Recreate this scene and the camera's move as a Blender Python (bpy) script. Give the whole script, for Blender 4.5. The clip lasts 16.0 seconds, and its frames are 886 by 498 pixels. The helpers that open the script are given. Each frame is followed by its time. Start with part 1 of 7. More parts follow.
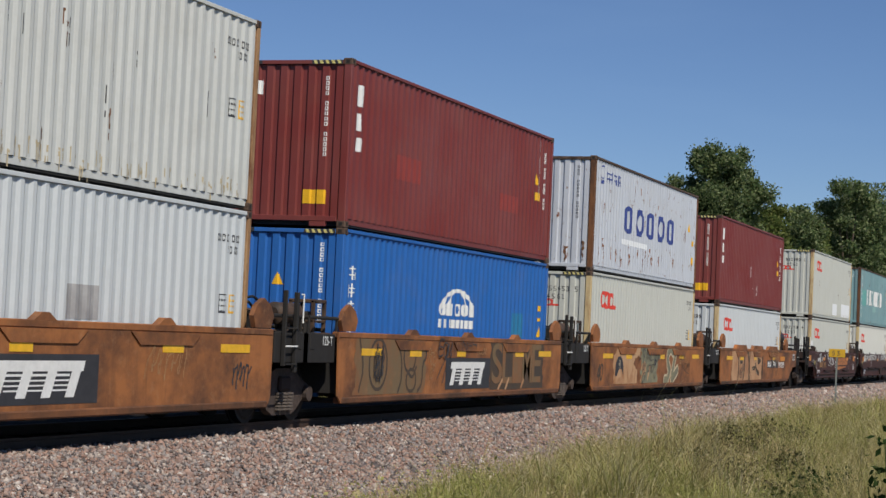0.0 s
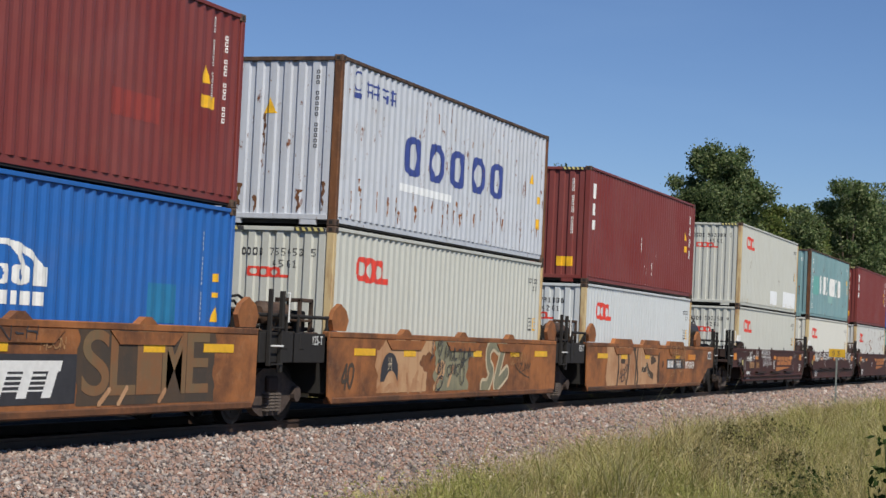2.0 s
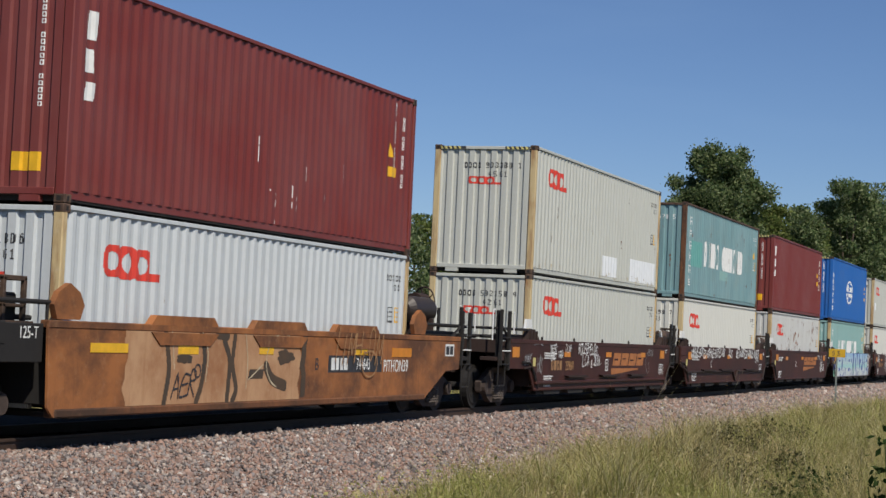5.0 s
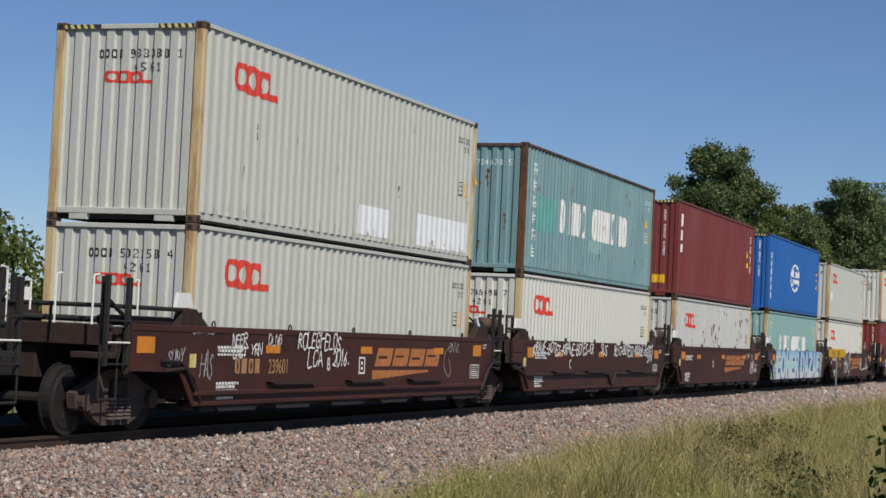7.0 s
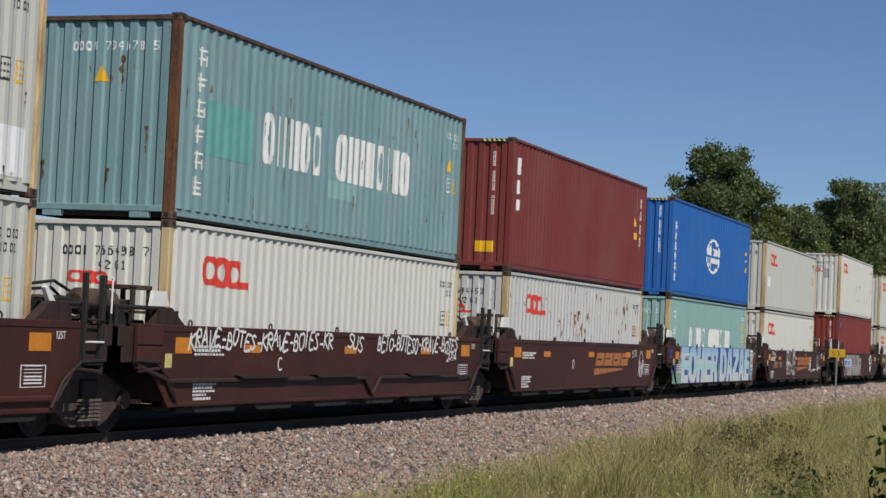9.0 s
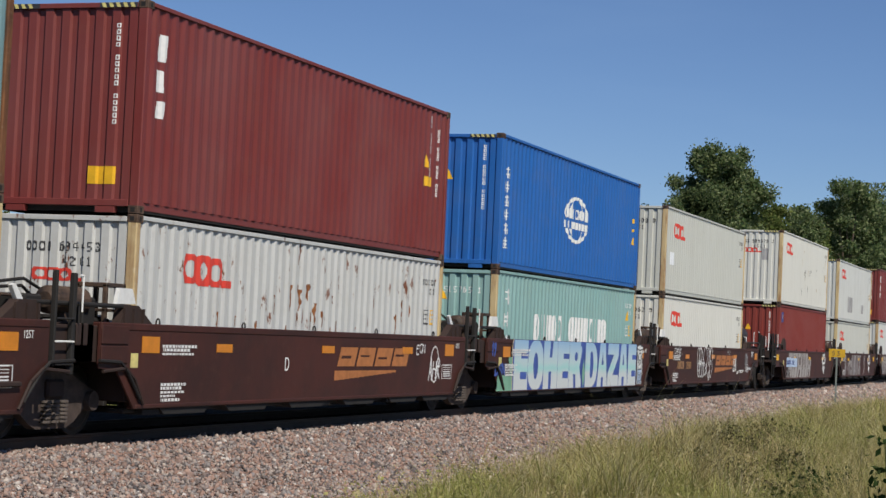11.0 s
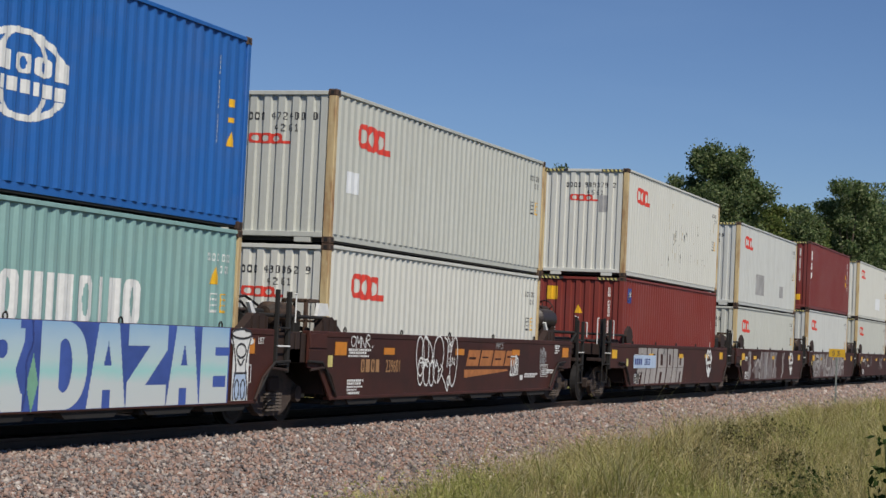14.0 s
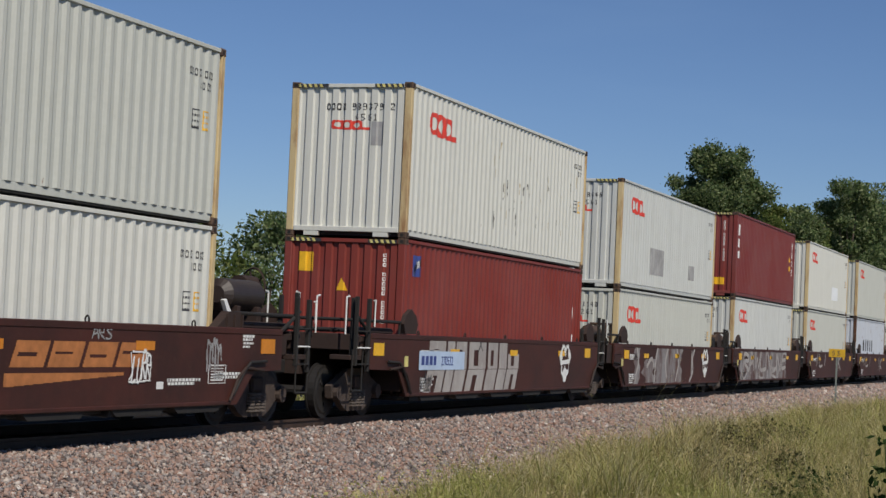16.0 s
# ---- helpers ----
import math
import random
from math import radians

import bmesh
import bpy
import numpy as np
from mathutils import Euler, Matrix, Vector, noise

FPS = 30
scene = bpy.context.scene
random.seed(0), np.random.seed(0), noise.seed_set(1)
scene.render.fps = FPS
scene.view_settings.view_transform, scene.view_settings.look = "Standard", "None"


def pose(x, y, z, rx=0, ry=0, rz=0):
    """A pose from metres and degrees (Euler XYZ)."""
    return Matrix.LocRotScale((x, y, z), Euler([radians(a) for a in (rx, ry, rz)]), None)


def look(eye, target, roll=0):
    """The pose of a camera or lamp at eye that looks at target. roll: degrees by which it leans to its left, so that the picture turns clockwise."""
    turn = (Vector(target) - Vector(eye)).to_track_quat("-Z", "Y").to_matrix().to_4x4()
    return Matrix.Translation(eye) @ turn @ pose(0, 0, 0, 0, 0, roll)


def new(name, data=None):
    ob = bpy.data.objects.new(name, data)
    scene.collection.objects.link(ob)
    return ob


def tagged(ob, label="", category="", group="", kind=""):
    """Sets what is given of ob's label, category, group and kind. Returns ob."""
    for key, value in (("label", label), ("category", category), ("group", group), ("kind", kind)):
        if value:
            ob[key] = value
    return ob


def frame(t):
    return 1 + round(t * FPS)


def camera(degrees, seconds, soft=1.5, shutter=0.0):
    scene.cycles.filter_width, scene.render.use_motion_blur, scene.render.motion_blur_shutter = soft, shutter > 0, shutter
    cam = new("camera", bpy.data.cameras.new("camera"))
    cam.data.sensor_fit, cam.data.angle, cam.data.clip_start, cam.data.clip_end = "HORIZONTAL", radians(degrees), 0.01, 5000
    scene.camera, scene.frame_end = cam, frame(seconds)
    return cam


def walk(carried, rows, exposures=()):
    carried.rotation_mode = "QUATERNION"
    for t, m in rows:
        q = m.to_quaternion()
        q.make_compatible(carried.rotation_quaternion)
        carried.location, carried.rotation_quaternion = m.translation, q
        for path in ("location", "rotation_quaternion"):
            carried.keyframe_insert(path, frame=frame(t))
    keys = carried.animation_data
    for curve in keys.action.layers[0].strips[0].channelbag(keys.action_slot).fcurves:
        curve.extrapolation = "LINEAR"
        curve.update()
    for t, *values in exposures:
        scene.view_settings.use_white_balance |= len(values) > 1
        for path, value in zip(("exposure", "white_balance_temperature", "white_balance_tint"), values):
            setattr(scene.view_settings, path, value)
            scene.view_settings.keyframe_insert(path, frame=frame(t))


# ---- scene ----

SPEED = 8.171
cam = camera(26.44, 16.0, 1.5)
EYE = (0.0, -13.636, 1.542)
_axis = pose(0, 0, 0, 90 + 2.555, 0, 19.841 - 90)
CAM_POSE = pose(*EYE) @ _axis @ pose(0, 0, 0, 0, 0, 2.619)
# the film's own exposure dips when pale boxes fill the view
EXPOSURES = [(0.0, 0.02), (0.5, 0.14), (1.5, 0.18), (2.5, 0.13), (3.0, 0.04), (6.0, 0.04), (7.0, 0.02), (8.5, -0.04), (9.5, -0.02), (12.0, 0.12), (13.0, 0.08), (14.5, -0.1), (16.0, -0.1)]
walk(cam, [(0.0, CAM_POSE), (16.0, CAM_POSE)], EXPOSURES)

# ---------------------------------------------------------------- light
TO_SUN = Vector((-0.46, -0.5, 0.74)).normalized()
world = bpy.data.worlds.new("sky")
scene.world = world
world.use_nodes = True
wn = world.node_tree.nodes
sky = wn.new("ShaderNodeTexSky")
sky.sky_type = "NISHITA"
sky.sun_disc = False
sky.sun_elevation = math.asin(TO_SUN.z)
sky.sun_rotation = math.atan2(TO_SUN.x, TO_SUN.y)
sky.altitude = 1500
sky.air_density, sky.dust_density, sky.ozone_density = 1.0, 0.15, 5.0
wn["Background"].inputs["Strength"].default_value = 0.067
tint = wn.new("ShaderNodeMix")
tint.data_type, tint.blend_type = "RGBA", "MULTIPLY"
tint.inputs[0].default_value = 1.0
tint.inputs[7].default_value = (0.925, 0.98, 1.13, 1)
world.node_tree.links.new(sky.outputs[0], tint.inputs[6])
# thin high haze, drawn out in streaks
way = wn.new("ShaderNodeTexCoord")
stretch = wn.new("ShaderNodeMapping")
stretch.inputs["Scale"].default_value = (1.2, 1.2, 7.0)
wisps = wn.new("ShaderNodeTexNoise")
wisps.inputs["Scale"].default_value, wisps.inputs["Detail"].default_value = 2.6, 6
veil = wn.new("ShaderNodeMapRange")
veil.inputs["From Min"].default_value, veil.inputs["From Max"].default_value, veil.inputs["To Max"].default_value = 0.52, 0.82, 0.1
haze = wn.new("ShaderNodeMix")
haze.data_type = "RGBA"
haze.inputs[7].default_value = (5.2, 7.6, 10.8, 1)
for a, b in ((way.outputs["Generated"], stretch.inputs[0]), (stretch.outputs[0], wisps.inputs["Vector"]), (wisps.outputs[0], veil.inputs["Value"]), (veil.outputs[0], haze.inputs[0]),
             (tint.outputs[2], haze.inputs[6]), (haze.outputs[2], wn["Background"].inputs[0])):
    world.node_tree.links.new(a, b)
sun_data = bpy.data.lights.new("sun", "SUN")
sun_data.energy, sun_data.angle, sun_data.color = 4.15, radians(0.5), (1.0, 0.925, 0.815)
sun = new("sun", sun_data)
sun.matrix_world = look((0, 0, 60), Vector((0, 0, 60)) - TO_SUN)


# ---------------------------------------------------------------- materials
def node_mat(name, rough=0.6, metal=0.0):
    m = bpy.data.materials.new(name)
    m.use_nodes = True
    nt = m.node_tree
    b = nt.nodes["Principled BSDF"]
    b.inputs["Roughness"].default_value = rough
    b.inputs["Metallic"].default_value = metal
    return m, nt, b


def mix(nt, fac, a, b, mode="MIX"):
    n = nt.nodes.new("ShaderNodeMix")
    n.data_type, n.blend_type = "RGBA", mode
    for sock, val in ((n.inputs[0], fac), (n.inputs[6], a), (n.inputs[7], b)):
        if hasattr(val, "links"):
            nt.links.new(val, sock)
        elif isinstance(val, (int, float)):
            sock.default_value = val
        else:
            sock.default_value = (*val, 1)
    return n.outputs[2]


def ramp(nt, val, lo, hi, a=(0, 0, 0), b=(1, 1, 1)):
    n = nt.nodes.new("ShaderNodeValToRGB")
    n.color_ramp.elements[0].position, n.color_ramp.elements[1].position = lo, hi
    n.color_ramp.elements[0].color, n.color_ramp.elements[1].color = (*a, 1), (*b, 1)
    nt.links.new(val, n.inputs[0])
    return n.outputs[0]


def coords(nt, scale=(1, 1, 1), per_object=True):
    """Object coordinates in metres, shifted from object to object."""
    tc = nt.nodes.new("ShaderNodeTexCoord")
    mp = nt.nodes.new("ShaderNodeMapping")
    mp.inputs["Scale"].default_value = scale
    nt.links.new(tc.outputs["Object"], mp.inputs["Vector"])
    if per_object:
        oi = nt.nodes.new("ShaderNodeObjectInfo")
        ma = nt.nodes.new("ShaderNodeMath")
        ma.operation = "MULTIPLY"
        ma.inputs[1].default_value = 57.0
        nt.links.new(oi.outputs["Random"], ma.inputs[0])
        nt.links.new(ma.outputs[0], mp.inputs["Location"])
    return mp.outputs[0]


def noise_tex(nt, vec, scale, detail=4, rough=0.55):
    n = nt.nodes.new("ShaderNodeTexNoise")
    n.inputs["Scale"].default_value = scale
    n.inputs["Detail"].default_value = detail
    n.inputs["Roughness"].default_value = rough
    nt.links.new(vec, n.inputs["Vector"])
    return n.outputs[0]


def bump(nt, b, height, strength=0.2, dist=0.01):
    n = nt.nodes.new("ShaderNodeBump")
    n.inputs["Strength"].default_value, n.inputs["Distance"].default_value = strength, dist
    nt.links.new(height, n.inputs["Height"])
    nt.links.new(n.outputs[0], b.inputs["Normal"])


RUST = (0.16, 0.055, 0.022)


def steel_paint(name, col, rust=0.5, fade=0.12, dirt=0.25, rough=0.5, rust_col=RUST):
    """Weathered paint on steel: faded blotches, vertical grime streaks, rust spots."""
    m, nt, b = node_mat(name, rough)
    v = coords(nt)
    streak = noise_tex(nt, coords(nt, (7, 7, 0.35)), 1.0, 5, 0.65)
    fine = noise_tex(nt, v, 14, 5, 0.7)
    big = noise_tex(nt, v, 0.55, 3)
    pale = tuple(min(1, c * (1 - fade) + 0.62 * fade) for c in col)
    dark = tuple(c * 0.55 for c in col)
    c = mix(nt, ramp(nt, big, 0.35, 0.7), col, pale)
    f = nt.nodes.new("ShaderNodeMath")
    f.operation = "MULTIPLY"
    f.inputs[1].default_value = dirt
    nt.links.new(ramp(nt, streak, 0.43, 0.7), f.inputs[0])
    c = mix(nt, f.outputs[0], c, dark)
    warm = noise_tex(nt, coords(nt, (0.9, 0.9, 1.6)), 1.0, 6, 0.6)
    c = mix(nt, ramp(nt, warm, 0.5, 0.78, (0, 0, 0), (dirt * 0.9,) * 3), c, tuple(0.55 * q + r for q, r in zip(col, (0.11, 0.085, 0.045))))
    spots = noise_tex(nt, coords(nt, (3.0, 3.0, 1.3)), 1.6, 8, 0.72)
    mask = ramp(nt, spots, 0.72 - 0.14 * rust, 0.76 - 0.13 * rust)
    c = mix(nt, mask, c, rust_col)
    c = mix(nt, 0.12, c, fine, "OVERLAY")
    nt.links.new(c, b.inputs["Base Color"])
    nt.links.new(ramp(nt, fine, 0.2, 0.9, (rough - 0.08,) * 3, (rough + 0.2,) * 3), b.inputs["Roughness"])
    bump(nt, b, fine, 0.12, 0.006)
    return m


def plain(name, col, rough=0.6, metal=0.0, vary=0.25, scale=6):
    m, nt, b = node_mat(name, rough, metal)
    n = noise_tex(nt, coords(nt), scale, 6, 0.65)
    nt.links.new(ramp(nt, n, 0.3, 0.75, tuple(c * (1 - vary) for c in col), tuple(min(1, c * (1 + vary)) for c in col)), b.inputs["Base Color"])
    bump(nt, b, n, 0.1, 0.005)
    return m


M = {}
for key, col, rust, fade, dirt in (
        ("white", (0.57, 0.59, 0.565), 0.25, 0.1, 0.28), ("cool_white", (0.56, 0.6, 0.615), 0.15, 0.08, 0.2), ("cream", (0.525, 0.54, 0.49), 0.12, 0.08, 0.2), ("bright_cream", (0.635, 0.64, 0.585), 0.12, 0.06, 0.15),
        ("grey_white", (0.52, 0.56, 0.62), 0.8, 0.1, 0.3), ("maroon", (0.178, 0.027, 0.022), 0.06, 0.04, 0.16),
        ("red", (0.2, 0.026, 0.016), 0.03, 0.03, 0.14), ("blue", (0.012, 0.12, 0.42), 0.12, 0.02, 0.25),
        ("teal", (0.185, 0.33, 0.352), 0.6, 0.1, 0.55), ("mint", (0.24, 0.42, 0.4), 0.2, 0.1, 0.3),
        ("rusty_white", (0.55, 0.56, 0.54), 0.85, 0.1, 0.25)):
    M[key] = steel_paint(key + "_container_paint", col, rust, fade, dirt)
def blotched(name, a, b_, c_, rough=0.6, scale=(2.2, 2.2, 0.9), fine_scale=9, lo=0.38, hi=0.62):
    """Paint worn through in broad uneven stains: a the paint, b_ the stain, c_ the pale wear."""
    m, nt, b = node_mat(name, rough)
    b.inputs["Specular IOR Level"].default_value = 0.3
    big = noise_tex(nt, coords(nt, scale), 0.8, 7, 0.68)
    run = noise_tex(nt, coords(nt, (5, 5, 0.5)), 1.0, 6, 0.7)
    fine = noise_tex(nt, coords(nt), fine_scale, 6, 0.7)
    c = mix(nt, ramp(nt, big, lo, hi), a, b_)
    c = mix(nt, ramp(nt, run, 0.52, 0.72, (0, 0, 0), (0.6, 0.6, 0.6)), c, b_)
    c = mix(nt, ramp(nt, fine, 0.55, 0.8, (0, 0, 0), (0.45, 0.45, 0.45)), c, c_)
    nt.links.new(c, b.inputs["Base Color"])
    bump(nt, b, fine, 0.15, 0.006)
    return m


M["tan_post"] = blotched("tan_primer", (0.56, 0.44, 0.24), (0.25, 0.11, 0.045), (0.6, 0.54, 0.41), 0.6, (5, 5, 1.1), 10, 0.47, 0.72)
M["rust_post"] = blotched("rusted_post", (0.2, 0.085, 0.035), (0.07, 0.035, 0.022), (0.34, 0.25, 0.16), 0.75, (5, 5, 1.2), 14)
M["rusty_tan_post"] = blotched("rust_eaten_tan_post", (0.36, 0.22, 0.11), (0.14, 0.06, 0.028), (0.5, 0.4, 0.25), 0.7, (5, 5, 1.1), 10, 0.4, 0.62)
M["gear_brown"] = blotched("oily_brown_gear", (0.1, 0.062, 0.042), (0.03, 0.022, 0.018), (0.2, 0.14, 0.09), 0.65, (4, 4, 4), 14)
M["stain"] = plain("tan_rust_wash", (0.44, 0.37, 0.24), 0.7, 0, 0.2, 5)
M["rust_run"] = blotched("orange_rust_run", (0.3, 0.12, 0.04), (0.14, 0.05, 0.022), (0.4, 0.22, 0.09), 0.8, (6, 6, 3), 20)
M["casting"] = blotched("worn_casting", (0.13, 0.085, 0.06), (0.05, 0.03, 0.022), (0.22, 0.15, 0.1), 0.75, (9, 9, 9), 25)
M["orange_car"] = blotched("rusty_orange_car_paint", (0.35, 0.135, 0.046), (0.11, 0.05, 0.027), (0.44, 0.25, 0.125), 0.68, (0.8, 0.8, 1.1), 6, 0.4, 0.62)
M["grimy_orange"] = blotched("grime_caked_orange_paint", (0.19, 0.078, 0.034), (0.06, 0.034, 0.022), (0.28, 0.15, 0.08), 0.75, (0.9, 0.9, 2.0), 7, 0.36, 0.62)
M["brown_car"] = blotched("brown_car_paint", (0.07, 0.021, 0.015), (0.04, 0.0155, 0.012), (0.085, 0.042, 0.03), 0.6, (0.7, 0.7, 0.9), 7)
M["dark_steel"] = plain("grimy_dark_steel", (0.014, 0.0125, 0.0115), 0.8)
M["truck_cast"] = plain("dusty_cast_steel", (0.062, 0.044, 0.036), 0.85, 0, 0.4, 9)
M["truck_spring"] = plain("dusty_spring_steel", (0.105, 0.085, 0.072), 0.75, 0.1, 0.3)
M["brown_dark"] = plain("grimy_brown_steel", (0.03, 0.0155, 0.0115), 0.8)
M["tank_brown"] = plain("grimy_tank_paint", (0.032, 0.022, 0.018), 0.5)
M["steel_wheel"] = plain("worn_wheel_steel", (0.014, 0.012, 0.011), 0.7, 0.1)
M["rail_steel"] = plain("rail_steel", (0.06, 0.036, 0.025), 0.65, 0.2)
M["tie"] = plain("creosoted_timber", (0.045, 0.035, 0.028), 0.9)
M["yellow"] = plain("yellow_reflector", (0.8, 0.45, 0.02), 0.45, 0, 0.15)
M["orange"] = plain("orange_reflector", (0.62, 0.22, 0.015), 0.45, 0, 0.15)
M["white_mark"] = plain("white_marking", (0.75, 0.76, 0.74), 0.6, 0, 0.1, 9)
M["dark_mark"] = plain("black_marking", (0.035, 0.035, 0.04), 0.6)
M["red_mark"] = plain("red_marking", (0.66, 0.055, 0.035), 0.55, 0, 0.1)
M["navy_mark"] = plain("navy_marking", (0.04, 0.065, 0.25), 0.55, 0, 0.2)
M["tan_mark"] = plain("tan_marking", (0.36, 0.2, 0.09), 0.7)
M["rust_mark"] = plain("orange_brown_marking", (0.42, 0.16, 0.05), 0.7)
M["olive_spray"] = blotched("faded_olive_spray", (0.17, 0.12, 0.066), (0.24, 0.1, 0.042), (0.29, 0.16, 0.08), 0.75, (1.1, 1.1, 0.9), 6, 0.42, 0.66)
M["soot_spray"] = blotched("faded_black_spray", (0.062, 0.05, 0.04), (0.1, 0.062, 0.036), (0.14, 0.085, 0.05), 0.75, (1.4, 1.4, 1.4), 7, 0.42, 0.75)
M["peach_spray"] = blotched("faded_peach_spray", (0.5, 0.31, 0.17), (0.33, 0.135, 0.052), (0.58, 0.41, 0.25), 0.7, (1.1, 1.1, 1.0), 5, 0.48, 0.72)
M["sage_spray"] = blotched("faded_sage_spray", (0.25, 0.235, 0.15), (0.13, 0.135, 0.1), (0.42, 0.35, 0.23), 0.7, (1.2, 1.2, 1.4), 5, 0.42, 0.7)
M["cream_spray"] = plain("pale_cream_spray", (0.55, 0.46, 0.31), 0.7, 0, 0.2, 3)
M["sand_spray"] = blotched("faded_sand_spray", (0.5, 0.3, 0.165), (0.3, 0.13, 0.058), (0.58, 0.4, 0.24), 0.7, (1.3, 1.3, 1.0), 6, 0.42, 0.7)
M["silver_spray"] = blotched("worn_silver_spray", (0.42, 0.4, 0.38), (0.27, 0.24, 0.225), (0.6, 0.58, 0.55), 0.6, (1.2, 1.2, 0.8), 4, 0.4, 0.7)
M["smudge_spray"] = blotched("smudged_grey_spray", (0.26, 0.25, 0.25), (0.1, 0.05, 0.042), (0.4, 0.37, 0.35), 0.65, (1.4, 1.4, 0.7), 4, 0.44, 0.62)
M["grey_spray"] = plain("grey_spray_paint", (0.33, 0.33, 0.33), 0.7, 0, 0.3, 2)


def banded_spray(name, bands):
    """Spray paint laid on in level bands, from z 0.4 to z 1.5, that run softly into each other."""
    m, nt, b = node_mat(name, 0.55)
    tc = nt.nodes.new("ShaderNodeTexCoord")
    sx = nt.nodes.new("ShaderNodeSeparateXYZ")
    nt.links.new(tc.outputs["Object"], sx.inputs[0])
    mr = nt.nodes.new("ShaderNodeMapRange")
    mr.inputs["From Min"].default_value, mr.inputs["From Max"].default_value = 0.4, 1.5
    nt.links.new(sx.outputs["Z"], mr.inputs["Value"])
    wob = noise_tex(nt, coords(nt, (0.8, 0.8, 1.5), False), 1.5, 5)
    ad = nt.nodes.new("ShaderNodeMath")
    ad.operation = "MULTIPLY_ADD"
    ad.inputs[1].default_value, ad.inputs[2].default_value = 0.24, -0.12
    nt.links.new(wob, ad.inputs[0])
    sm = nt.nodes.new("ShaderNodeMath")
    nt.links.new(mr.outputs[0], sm.inputs[0])
    nt.links.new(ad.outputs[0], sm.inputs[1])
    cr = nt.nodes.new("ShaderNodeValToRGB")
    els = cr.color_ramp.elements
    els[0].color, els[1].color = (*bands[0][1], 1), (*bands[-1][1], 1)
    for p, c in bands[1:-1]:
        els.new(p).color = (*c, 1)
    nt.links.new(sm.outputs[0], cr.inputs[0])
    nt.links.new(cr.outputs[0], b.inputs["Base Color"])
    bump(nt, b, wob, 0.1, 0.004)
    return m


M["banded_spray"] = banded_spray("banded_blue_white_spray", [(0.0, (0.6, 0.645, 0.64)), (0.28, (0.58, 0.65, 0.65)), (0.42, (0.36, 0.66, 0.64)), (0.55, (0.5, 0.65, 0.66)), (0.75, (0.44, 0.6, 0.7)), (1.0, (0.28, 0.48, 0.7))])
M["panel_blue"] = plain("pale_blue_panel", (0.46, 0.58, 0.75), 0.6, 0, 0.12, 2)
M["green_spray"] = plain("mint_green_spray", (0.2, 0.42, 0.29), 0.6, 0, 0.2, 2)
M["violet_spray"] = plain("deep_blue_spray_paint", (0.055, 0.105, 0.38), 0.6, 0, 0.3, 1.2)
M["hazard_yellow"] = plain("hazard_yellow", (0.62, 0.55, 0.2), 0.6)
M["patch_white"] = plain("fresh_white_patch", (0.74, 0.77, 0.79), 0.5, 0, 0.05)
M["patch_teal"] = plain("teal_patch", (0.02, 0.17, 0.34), 0.5, 0, 0.1)
M["patch_green"] = plain("green_patch", (0.13, 0.36, 0.33), 0.5, 0, 0.15, 2)
M["patch_red"] = plain("red_patch", (0.25, 0.04, 0.03), 0.5, 0, 0.1)


# ---------------------------------------------------------------- mesh helpers
def mesh_of(name, bm):
    me = bpy.data.meshes.new(name)
    bm.to_mesh(me)
    bm.free()
    return me


def part(name, data, material, parent, label="", at=None):
    """One mesh object under a thing or a part. data: a bmesh or a mesh to be shared."""
    me = mesh_of(name, data) if isinstance(data, bmesh.types.BMesh) else data
    if material and not me.materials:
        me.materials.append(material)
    ob = new(name, me)
    ob.parent = parent
    if at is not None:
        ob.matrix_basis = at
    if label:
        tagged(ob, label)
    return ob


def box(bm, x0, y0, z0, x1, y1, z1, bevel=0.0, m=None):
    r = bmesh.ops.create_cube(bm, size=1.0)
    vs = r["verts"]
    bmesh.ops.scale(bm, vec=(x1 - x0, y1 - y0, z1 - z0), verts=vs)
    bmesh.ops.translate(bm, vec=((x0 + x1) / 2, (y0 + y1) / 2, (z0 + z1) / 2), verts=vs)
    if m is not None:
        bmesh.ops.transform(bm, matrix=m, verts=vs)
    if bevel:
        es = list({e for v in vs for e in v.link_edges})
        bmesh.ops.bevel(bm, geom=es, offset=bevel, segments=1, affect="EDGES")
    return bm


def cyl(bm, p, q, r, seg=10, r2=None):
    p, q = Vector(p), Vector(q)
    d = q - p
    m = Matrix.Translation((p + q) / 2) @ d.to_track_quat("Z", "Y").to_matrix().to_4x4()
    bmesh.ops.create_cone(bm, cap_ends=True, segments=seg, radius1=r, radius2=r if r2 is None else r2, depth=d.length, matrix=m)
    return bm


def prism(bm, pts, y0, y1):
    """A plate whose outline pts (x, z) reaches from y0 to y1."""
    a = [bm.verts.new((x, y0, z)) for x, z in pts]
    b = [bm.verts.new((x, y1, z)) for x, z in pts]
    bm.faces.new(a)
    bm.faces.new(b[::-1])
    n = len(pts)
    for i in range(n):
        bm.faces.new((a[i], b[i], b[(i + 1) % n], a[(i + 1) % n]))
    bmesh.ops.recalc_face_normals(bm, faces=bm.faces[:])
    return bm


def bm_new():
    return bmesh.new()


